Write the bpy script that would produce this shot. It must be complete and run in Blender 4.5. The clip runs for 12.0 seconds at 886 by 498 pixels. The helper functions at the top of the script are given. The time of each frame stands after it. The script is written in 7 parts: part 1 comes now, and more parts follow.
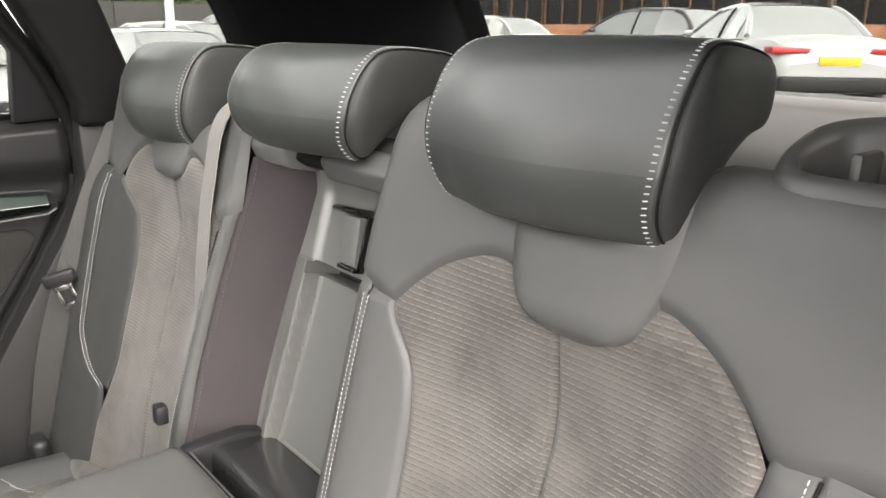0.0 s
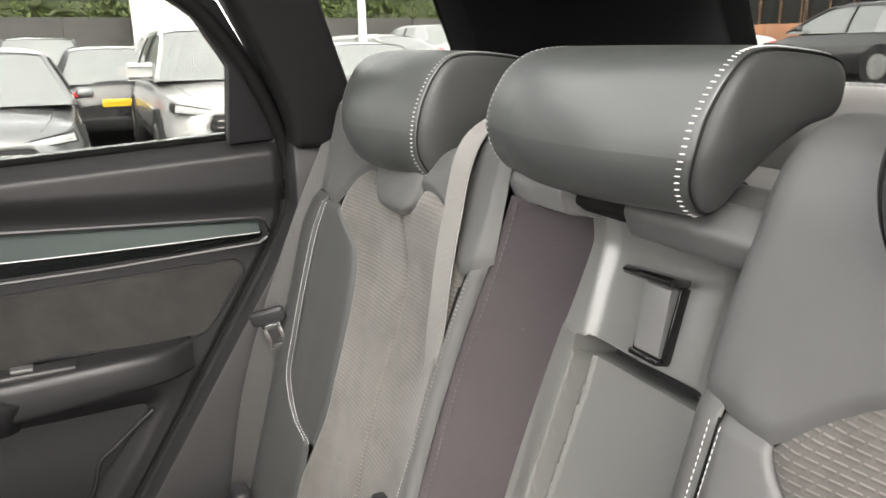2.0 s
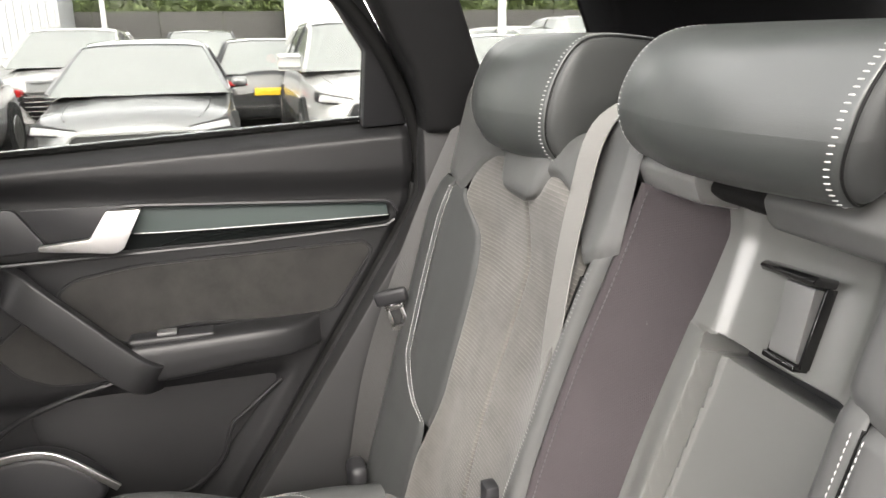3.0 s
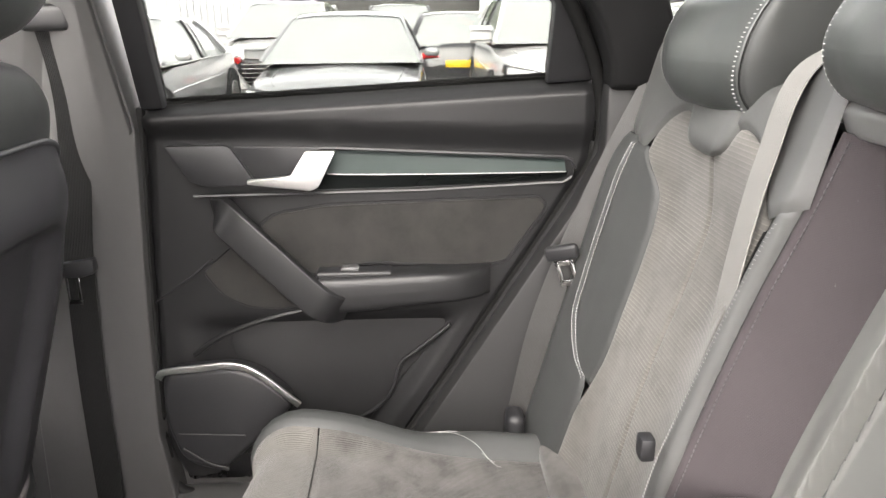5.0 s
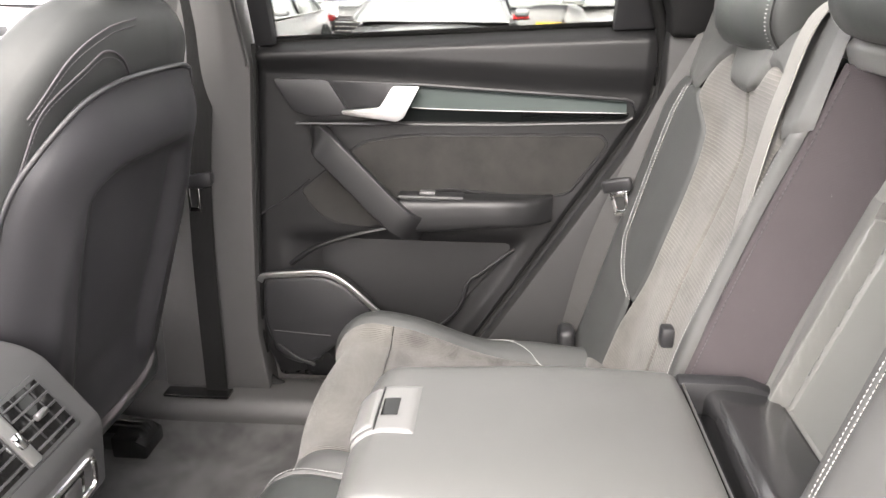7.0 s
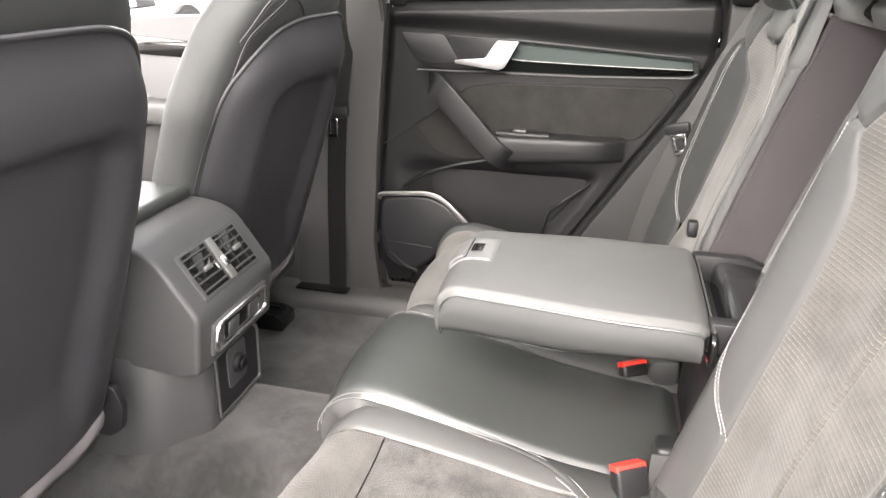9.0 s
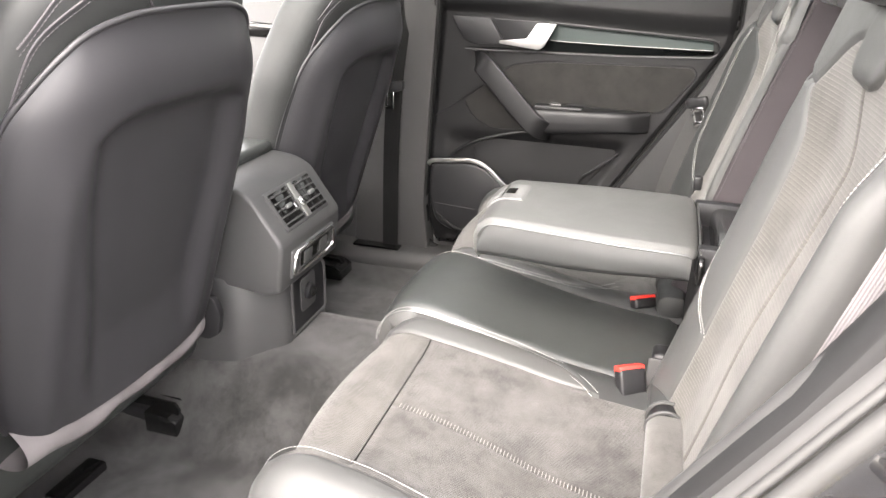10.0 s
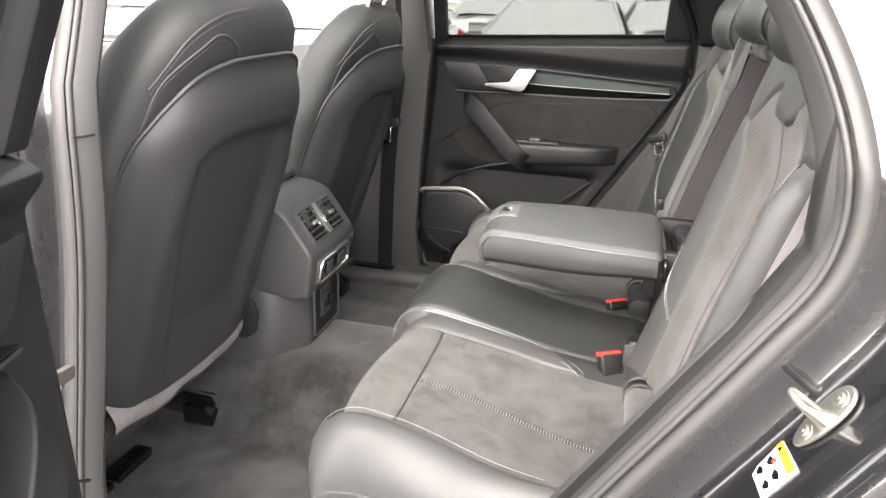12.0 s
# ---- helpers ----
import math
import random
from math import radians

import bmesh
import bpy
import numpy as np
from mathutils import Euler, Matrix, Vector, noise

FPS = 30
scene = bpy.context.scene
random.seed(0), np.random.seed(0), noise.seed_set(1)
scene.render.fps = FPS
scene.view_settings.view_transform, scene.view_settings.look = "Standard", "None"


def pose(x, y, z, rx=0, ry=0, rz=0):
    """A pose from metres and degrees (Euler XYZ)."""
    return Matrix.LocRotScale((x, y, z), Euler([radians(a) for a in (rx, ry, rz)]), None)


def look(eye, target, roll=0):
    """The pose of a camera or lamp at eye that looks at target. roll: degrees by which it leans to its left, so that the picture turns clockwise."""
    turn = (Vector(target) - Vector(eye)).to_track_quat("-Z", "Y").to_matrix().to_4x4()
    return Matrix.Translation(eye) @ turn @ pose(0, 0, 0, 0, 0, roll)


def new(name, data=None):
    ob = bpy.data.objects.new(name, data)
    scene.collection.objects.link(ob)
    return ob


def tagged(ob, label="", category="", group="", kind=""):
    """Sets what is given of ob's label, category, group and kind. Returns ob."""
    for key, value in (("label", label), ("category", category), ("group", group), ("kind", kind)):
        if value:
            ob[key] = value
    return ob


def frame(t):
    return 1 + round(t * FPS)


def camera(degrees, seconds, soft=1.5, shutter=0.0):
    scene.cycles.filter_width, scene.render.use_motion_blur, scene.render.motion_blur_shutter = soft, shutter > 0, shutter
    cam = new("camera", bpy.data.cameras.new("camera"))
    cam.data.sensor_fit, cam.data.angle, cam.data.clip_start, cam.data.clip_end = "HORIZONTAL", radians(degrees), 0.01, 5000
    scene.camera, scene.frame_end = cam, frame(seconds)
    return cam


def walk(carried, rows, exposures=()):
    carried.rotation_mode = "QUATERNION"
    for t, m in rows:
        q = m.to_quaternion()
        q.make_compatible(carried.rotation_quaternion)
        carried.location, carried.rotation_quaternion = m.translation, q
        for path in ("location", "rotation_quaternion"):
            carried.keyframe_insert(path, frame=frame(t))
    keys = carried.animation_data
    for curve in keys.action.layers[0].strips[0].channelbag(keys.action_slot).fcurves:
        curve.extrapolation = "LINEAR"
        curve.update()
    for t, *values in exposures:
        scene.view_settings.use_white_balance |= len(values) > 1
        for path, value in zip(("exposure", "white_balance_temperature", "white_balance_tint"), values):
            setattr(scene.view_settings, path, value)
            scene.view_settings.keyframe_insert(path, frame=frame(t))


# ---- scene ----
cam = camera(62.7, 12.0)
PATH = [
    (0, (-0.667, 0.366, 1.423), (0.781, -0.894, 0.86), 1.0),
    (0.5, (-0.583, 0.353, 1.421), (0.892, -0.876, 0.858), 0.6),
    (1, (-0.488, 0.342, 1.423), (1.048, -0.812, 0.868), 0.0),
    (1.5, (-0.44, 0.338, 1.418), (1.181, -0.7, 0.876), -0.4),
    (2, (-0.419, 0.327, 1.416), (1.294, -0.549, 0.872), -0.8),
    (2.5, (-0.412, 0.323, 1.411), (1.374, -0.393, 0.863), -0.8),
    (3, (-0.415, 0.317, 1.405), (1.426, -0.229, 0.847), -0.9),
    (3.5, (-0.417, 0.313, 1.395), (1.46, -0.078, 0.828), -0.9),
    (5.5, (-0.465, 0.326, 1.365), (1.431, 0.316, 0.729), -0.3),
    (6, (-0.502, 0.334, 1.358), (1.384, 0.371, 0.694), -0.0),
    (6.5, (-0.549, 0.323, 1.358), (1.327, 0.409, 0.67), 0.2),
    (8.5, (-0.835, 0.226, 1.336), (0.997, 0.578, 0.616), 1.0),
    (9, (-0.936, 0.236, 1.333), (0.879, 0.641, 0.595), 1.5),
    (9.5, (-1.056, 0.216, 1.327), (0.741, 0.679, 0.58), 1.5),
    (10, (-1.159, 0.173, 1.334), (0.616, 0.694, 0.573), 1.5),
    (10.5, (-1.261, 0.114, 1.343), (0.496, 0.692, 0.583), 1.3),
    (11, (-1.345, 0.113, 1.352), (0.416, 0.706, 0.612), 1.3),
    (11.5, (-1.392, 0.161, 1.364), (0.406, 0.687, 0.664), 1.8),
    (12, (-1.403, 0.197, 1.364), (0.435, 0.627, 0.702), 2.5),
]
EXPOSURES = [(0, 4.12, 7000, 14), (2.4, 4.24, 7000, 14), (3.5, 4.45, 7000, 14), (5.5, 4.62, 6950, 15), (6.5, 4.78, 6980, 16), (8.4, 4.45, 6980, 15), (9.6, 4.58, 7000, 15), (10.3, 4.52, 7000, 15), (12, 4.0, 7000, 14)]
walk(cam, [(t, look(eye, target, roll)) for t, eye, target, roll in PATH], EXPOSURES)

# ---- world and sun: a bright overcast sky ----
world = bpy.data.worlds.new("overcast_sky")
scene.world = world
world.use_nodes = True
wn, wl = world.node_tree.nodes, world.node_tree.links
sky = wn.new("ShaderNodeTexSky")
sky.sky_type, sky.sun_disc = "NISHITA", False
sky.sun_elevation, sky.sun_rotation = radians(45), radians(283)
sky.air_density, sky.dust_density, sky.ozone_density = 1.0, 1.5, 1.0
grey = wn.new("ShaderNodeHueSaturation")
grey.inputs["Saturation"].default_value = 0.12
wl.new(sky.outputs[0], grey.inputs["Color"])
wl.new(grey.outputs[0], wn["Background"].inputs["Color"])
wn["Background"].inputs["Strength"].default_value = 0.15
sun_data = bpy.data.lights.new("sun", "SUN")
sun_data.energy, sun_data.angle, sun_data.color = 0.75, radians(60), (1.0, 0.97, 0.93)
sun = new("sun", sun_data)
sun.matrix_world = look((-4.0, 0.9, 4.3), (0, 0, 0.8))

# ---- mesh helpers ----
class Shape:
    """Vertices and faces gathered from simple builders, with a UV in metres where one is given."""

    def __init__(self):
        self.v, self.f, self.uv = [], [], []

    def add(self, verts, faces, uvs=None):
        k = len(self.v)
        self.v += [tuple(p) for p in verts]
        self.f += [tuple(i + k for i in f) for f in faces]
        self.uv += list(uvs) if uvs is not None else [(p[0] + p[1] * 0.3, p[2]) for p in verts]
        return self

    def bm(self, bm):
        bm.verts.index_update()
        self.add([v.co[:] for v in bm.verts], [[v.index for v in f.verts] for f in bm.faces])
        bm.free()
        return self

    def box(self, x0, x1, y0, y1, z0, z1, r=0.003, seg=2, turn=None):
        bm = bmesh.new()
        bmesh.ops.create_cube(bm, size=1)
        for v in bm.verts:
            v.co = (x0 + (v.co.x + 0.5) * (x1 - x0), y0 + (v.co.y + 0.5) * (y1 - y0), z0 + (v.co.z + 0.5) * (z1 - z0))
        if r:
            r = min(r, 0.48 * min(abs(x1 - x0), abs(y1 - y0), abs(z1 - z0)))
            bmesh.ops.bevel(bm, geom=bm.edges[:], offset=r, segments=seg, profile=0.5, affect="EDGES")
        if turn is not None:
            bm.transform(turn)
        return self.bm(bm)

    def prism(self, pts, axis, a, b, r=0.003, seg=2, turn=None):
        """A flat outline in the two other axes, drawn out along axis from a to b."""
        bm = bmesh.new()
        put = {"x": lambda p, d: (d, p[0], p[1]), "y": lambda p, d: (p[0], d, p[1]), "z": lambda p, d: (p[0], p[1], d)}[axis]
        low, high = [bm.verts.new(put(p, a)) for p in pts], [bm.verts.new(put(p, b)) for p in pts]
        bm.faces.new(low), bm.faces.new(high[::-1])
        for i in range(len(pts)):
            j = (i + 1) % len(pts)
            bm.faces.new((low[j], low[i], high[i], high[j]))
        bmesh.ops.recalc_face_normals(bm, faces=bm.faces[:])
        if r:
            caps = [e for e in bm.edges if abs(e.calc_face_angle(0)) > 0.5]
            bmesh.ops.bevel(bm, geom=caps, offset=r, segments=seg, profile=0.5, affect="EDGES", clamp_overlap=True)
        if turn is not None:
            bm.transform(turn)
        return self.bm(bm)

    def grid(self, fn, us, vs, flip=False):
        """A sheet; fn(u, v) gives a place, or a place and a UV."""
        nv, pts, uvs = len(vs), [], []
        for u in us:
            for v in vs:
                q = fn(u, v)
                if len(q) == 2:
                    pts.append(q[0]), uvs.append(q[1])
                else:
                    pts.append(q), uvs.append((u, v))
        faces = []
        for i in range(len(us) - 1):
            for j in range(nv - 1):
                a = i * nv + j
                faces.append((a, a + 1, a + nv + 1, a + nv) if flip else (a, a + nv, a + nv + 1, a + 1))
        return self.add(pts, faces, uvs)

    def sweep(self, path, section, closed=False, up=(0, 0, 1), caps=True, ring=True, scale=None):
        """A section (a, b) carried along a path: a across, b along up."""
        path = [Vector(p) for p in path]
        n, m = len(path), len(section)
        pts, uvs, run = [], [], 0.0
        for i, p in enumerate(path):
            before = path[i - 1] if i or closed else p
            after = path[(i + 1) % n] if i < n - 1 or closed else p
            run += (p - path[i - 1]).length if i else 0
            along = (after - before).normalized()
            u = Vector(up[i] if isinstance(up, list) else up)
            side = along.cross(u).normalized()
            u = side.cross(along).normalized()
            k = scale[i] if scale else 1.0
            for a, b in section:
                pts.append(p + side * a * k + u * b * k)
                uvs.append((a, run))
        faces = []
        for i in range(n if closed else n - 1):
            o, q = i * m, ((i + 1) % n) * m
            for j in range(m if ring else m - 1):
                j2 = (j + 1) % m
                faces.append((o + j, o + j2, q + j2, q + j))
        if caps and ring and not closed:
            faces += [tuple(range(m))[::-1], tuple((n - 1) * m + j for j in range(m))]
        return self.add(pts, faces, uvs)

    def tube(self, path, r, seg=8, closed=False, up=(0, 0, 1), scale=None):
        return self.sweep(path, [(r * math.cos(2 * math.pi * k / seg), r * math.sin(2 * math.pi * k / seg)) for k in range(seg)], closed, up, scale=scale)

    def disc(self, centre, axis, r, depth, seg=24, bevel=0.0):
        """A short cylinder from centre along axis."""
        axis = Vector(axis).normalized()
        turn = axis.to_track_quat("Z", "Y").to_matrix()
        rings = [(r, 0.0), (r, depth - bevel), (r - bevel, depth)] if bevel else [(r, 0.0), (r, depth)]
        pts = []
        for q, h in rings:
            pts += [Vector(centre) + turn @ Vector((q * math.cos(2 * math.pi * k / seg), q * math.sin(2 * math.pi * k / seg), h)) for k in range(seg)]
        faces = [tuple(range(seg))[::-1], tuple((len(rings) - 1) * seg + k for k in range(seg))]
        for i in range(len(rings) - 1):
            for k in range(seg):
                j = (k + 1) % seg
                faces.append((i * seg + k, i * seg + j, (i + 1) * seg + j, (i + 1) * seg + k))
        return self.add(pts, faces)

    def stitches(self, path, pitch=0.0065, length=0.0042, r=0.0008, up=(0, 0, 1)):
        """A row of single thread stitches along a path."""
        pts = [Vector(p) for p in path]
        lengths = [(pts[i + 1] - pts[i]).length for i in range(len(pts) - 1)]
        total, d = sum(lengths), pitch * 0.5
        while d < total - length:
            run, i = d, 0
            while run > lengths[i]:
                run -= lengths[i]
                i += 1
            w = (pts[i + 1] - pts[i]).normalized()
            p = pts[i] + w * run
            u = Vector(up)
            s = w.cross(u).normalized()
            u = s.cross(w)
            a, b = p - w * length / 2, p + w * length / 2
            ring = []
            for q, k in ((a, 0.55), (p, 1.0), (b, 0.55)):
                lift = u * (r * 0.9 if k == 1.0 else 0)
                ring += [q + lift + s * r * k, q + lift + u * r * k, q + lift - s * r * k, q + lift - u * r * k]
            f = [(3, 2, 1, 0), (8, 9, 10, 11)]
            for o in (0, 4):
                f += [(o + j, o + (j + 1) % 4, o + 4 + (j + 1) % 4, o + 4 + j) for j in range(4)]
            self.add(ring, f)
            d += pitch
        return self

    def rungs(self, left, right, pitch=0.0048, r=0.0006):
        """Ladder stitches: short threads laid from one line to the other."""
        a, b = [Vector(p) for p in left], [Vector(p) for p in right]
        run = pitch * 0.5
        for i in range(len(a) - 1):
            step = (a[i + 1] - a[i]).length
            while run < step:
                k = run / step
                p, q = a[i].lerp(a[i + 1], k), b[i].lerp(b[i + 1], k)
                w, side = (q - p).normalized(), (a[i + 1] - a[i]).normalized()
                up = side.cross(w).normalized() * r
                side = side * r
                ring = []
                for j, f in ((0.0, 0.5), (0.2, 1.0), (0.8, 1.0), (1.0, 0.5)):
                    c = p.lerp(q, j)
                    ring += [c + side * f, c + up * f, c - side * f, c - up * f]
                faces = [(3, 2, 1, 0), (12, 13, 14, 15)]
                for o in (0, 4, 8):
                    faces += [(o + j, o + (j + 1) % 4, o + 4 + (j + 1) % 4, o + 4 + j) for j in range(4)]
                self.add(ring, faces)
                run += pitch
            run -= step
        return self

    def moved(self, fn):
        self.v = [tuple(fn(Vector(p))) for p in self.v]
        return self

    def mesh(self, name, mat, smooth=True):
        me = bpy.data.meshes.new(name)
        me.from_pydata(self.v, [], self.f)
        me.validate()
        layer = me.uv_layers.new(name="metres")
        idx = np.empty(len(me.loops), dtype=np.int32)
        me.loops.foreach_get("vertex_index", idx)
        layer.data.foreach_set("uv", np.asarray(self.uv, dtype=np.float32)[idx].ravel())
        me.materials.append(mat)
        if smooth:
            me.polygons.foreach_set("use_smooth", np.ones(len(me.polygons), dtype=bool))
            me.set_sharp_from_angle(angle=radians(smooth if smooth is not True else 40))
        me.update()
        return me


def thing(name, base, label, category, group="", kind=""):
    ob = new(name)
    ob.location = base
    ob.empty_display_size = 0.05
    return tagged(ob, label, category, group, kind)


def part(name, shape, mat, parent, label="", smooth=True, kind=""):
    """Links a Shape, given in world metres, as one mesh under a thing or a part."""
    ob = new(name, shape.mesh(name, mat, smooth))
    if parent is not None:
        ob.parent = parent
        if parent.type == "EMPTY" and parent.parent is None:
            ob.location = -parent.location
    return tagged(ob, label, kind=kind)


def single(name, shape, mat, label, category, group="", kind="", smooth=True):
    """A thing made of one mesh."""
    ob = new(name, shape.mesh(name, mat, smooth))
    return tagged(ob, label, category, group, kind)


def span(a, b, n):
    return [a + (b - a) * i / (n - 1) for i in range(n)]


def ease(a, b, x):
    t = min(1.0, max(0.0, (x - a) / (b - a)))
    return t * t * (3 - 2 * t)


def through_points(pts, n, closed=False):
    """A smooth line through points (Catmull-Rom), n steps a stretch."""
    P = [Vector(p) for p in pts]
    out, m = [], len(P)
    for i in range(m if closed else m - 1):
        p0 = P[i - 1] if i or closed else P[0] * 2 - P[1]
        p1, p2 = P[i], P[(i + 1) % m]
        p3 = P[(i + 2) % m] if i + 2 < m or closed else p2 * 2 - p1
        for k in range(n):
            t = k / n
            out.append(0.5 * (2 * p1 + (p2 - p0) * t + (2 * p0 - 5 * p1 + 4 * p2 - p3) * t * t + (3 * p1 - p0 - 3 * p2 + p3) * t ** 3))
    return out if closed else out + [P[-1]]


def curve_at(pts, x):
    """Smooth reading of a table of (x, value)."""
    if x <= pts[0][0]:
        return pts[0][1]
    n = len(pts)
    for i in range(n - 1):
        (a, p), (b, q) = pts[i], pts[i + 1]
        if x <= b:
            d = (q - p) / (b - a)
            e = (p - pts[i - 1][1]) / (a - pts[i - 1][0]) if i else d
            f = (pts[i + 2][1] - q) / (pts[i + 2][0] - b) if i + 2 < n else d
            g0 = 2 * d * e / (d + e) if d * e > 0 else 0.0
            g1 = 2 * d * f / (d + f) if d * f > 0 else 0.0
            t = (x - a) / (b - a)
            return p * (1 + 2 * t) * (1 - t) ** 2 + q * t * t * (3 - 2 * t) + (b - a) * (g0 * t * (1 - t) ** 2 - g1 * t * t * (1 - t))
    return pts[-1][1]


def rounded(pts, r, seg=4):
    """A 2D outline with its corners rounded by r (a number, or one for each corner)."""
    out, n = [], len(pts)
    for i, p in enumerate(pts):
        p, a, b = Vector(p), Vector(pts[i - 1]), Vector(pts[(i + 1) % n])
        k = r[i] if isinstance(r, (list, tuple)) else r
        d1, d2 = (a - p), (b - p)
        k = min(k, d1.length * 0.45, d2.length * 0.45)
        s, e = p + d1.normalized() * k, p + d2.normalized() * k
        for j in range(seg + 1):
            t = j / seg
            out.append(tuple(s * (1 - t) ** 2 + p * 2 * t * (1 - t) + e * t * t))
    return out

# ---- materials ----
class Nodes:
    """A small wrapper to write node materials briefly."""

    def __init__(self, name):
        self.mat = bpy.data.materials.new(name)
        self.mat.use_nodes = True
        self.n, self.l = self.mat.node_tree.nodes, self.mat.node_tree.links
        self.p = self.n["Principled BSDF"]

    def node(self, kind, links=None, **values):
        q = self.n.new(kind)
        for key, value in values.items():
            if key == "operation":
                q.operation = value
            elif key == "feature":
                q.feature = value
            elif key == "data_type":
                q.data_type = value
            elif key == "blend_type":
                q.blend_type = value
            elif key == "bands_direction":
                q.bands_direction = value
            elif key == "offset":
                q.offset = value
            elif key == "offset_frequency":
                q.offset_frequency = value
            else:
                q.inputs[key].default_value = value
        for key, socket in (links or {}).items():
            self.l.new(socket, q.inputs[key])
        return q

    def coords(self, kind="Object", scale=(1, 1, 1)):
        c = self.node("ShaderNodeTexCoord")
        m = self.node("ShaderNodeMapping", {"Vector": c.outputs[kind]})
        m.inputs["Scale"].default_value = scale
        return m.outputs[0]

    def noise(self, at, scale, detail=3.0, rough=0.55):
        return self.node("ShaderNodeTexNoise", {"Vector": at}, Scale=scale, Detail=detail, Roughness=rough).outputs["Fac"]

    def ramp(self, fac, stops):
        r = self.node("ShaderNodeValToRGB", {"Fac": fac})
        while len(r.color_ramp.elements) < len(stops):
            r.color_ramp.elements.new(0.5)
        for e, (pos, col) in zip(r.color_ramp.elements, stops):
            e.position = pos
            e.color = (*col, 1) if isinstance(col, (tuple, list)) else (col, col, col, 1)
        return r.outputs["Color"]

    def maths(self, op, a, b=None, c=None):
        q = self.node("ShaderNodeMath", operation=op)
        for i, x in enumerate((a, b, c)):
            if x is None:
                continue
            if isinstance(x, (int, float)):
                q.inputs[i].default_value = x
            else:
                self.l.new(x, q.inputs[i])
        return q.outputs[0]

    def mix(self, fac, a, b, kind="MIX"):
        q = self.node("ShaderNodeMix", data_type="RGBA", blend_type=kind)
        for key, x in ((0, fac), (6, a), (7, b)):
            if hasattr(x, "is_output"):
                self.l.new(x, q.inputs[key])
            else:
                q.inputs[key].default_value = x if isinstance(x, (int, float)) else (*x, 1)
        return q.outputs[2]

    def bump(self, height, distance, strength=1.0, under=None):
        links = {"Height": height}
        if under is not None:
            links["Normal"] = under
        return self.node("ShaderNodeBump", links, Strength=strength, Distance=distance).outputs[0]

    def end(self, color=None, rough=None, normal=None, metal=None, **values):
        for key, x in (("Base Color", color), ("Roughness", rough), ("Normal", normal), ("Metallic", metal)):
            if x is None:
                continue
            if hasattr(x, "is_output"):
                self.l.new(x, self.p.inputs[key])
            else:
                self.p.inputs[key].default_value = (*x, 1) if isinstance(x, (tuple, list)) else x
        for key, x in values.items():
            self.p.inputs[key.replace("_", " ")].default_value = x
        return self.mat


def leather_mat(name, base, rough=0.42):
    m = Nodes(name)
    at = m.coords()
    cells = m.node("ShaderNodeTexVoronoi", {"Vector": at}, Scale=850.0, feature="DISTANCE_TO_EDGE").outputs["Distance"]
    grain = m.ramp(cells, [(0.0, 0.0), (0.16, 1.0)])
    soft = m.noise(at, 9.0, 4)
    crease = m.noise(m.coords(scale=(1, 1, 3.0)), 45.0, 5, 0.6)
    color = m.mix(soft, [c * 0.86 for c in base], [c * 1.16 for c in base])
    r = m.maths("MULTIPLY_ADD", m.noise(at, 22.0, 4), 0.16, rough - 0.08)
    n = m.bump(crease, 0.0012, 0.12)
    n = m.bump(grain, 0.00004, 0.6, n)
    return m.end(color, r, n, Specular_IOR_Level=0.5)


def plastic_mat(name, base, rough=0.5, grain=0.00008, scale=900.0, uneven=0.14, spec=0.5):
    m = Nodes(name)
    at = m.coords()
    soft = m.noise(at, 7.0, 4)
    color = m.mix(soft, [c * 0.9 for c in base], [c * 1.1 for c in base])
    r = m.maths("MULTIPLY_ADD", m.noise(at, 30.0, 4), uneven, rough - uneven / 2)
    return m.end(color, r, m.bump(m.noise(at, scale, 2), grain, 0.7), Specular_IOR_Level=spec)


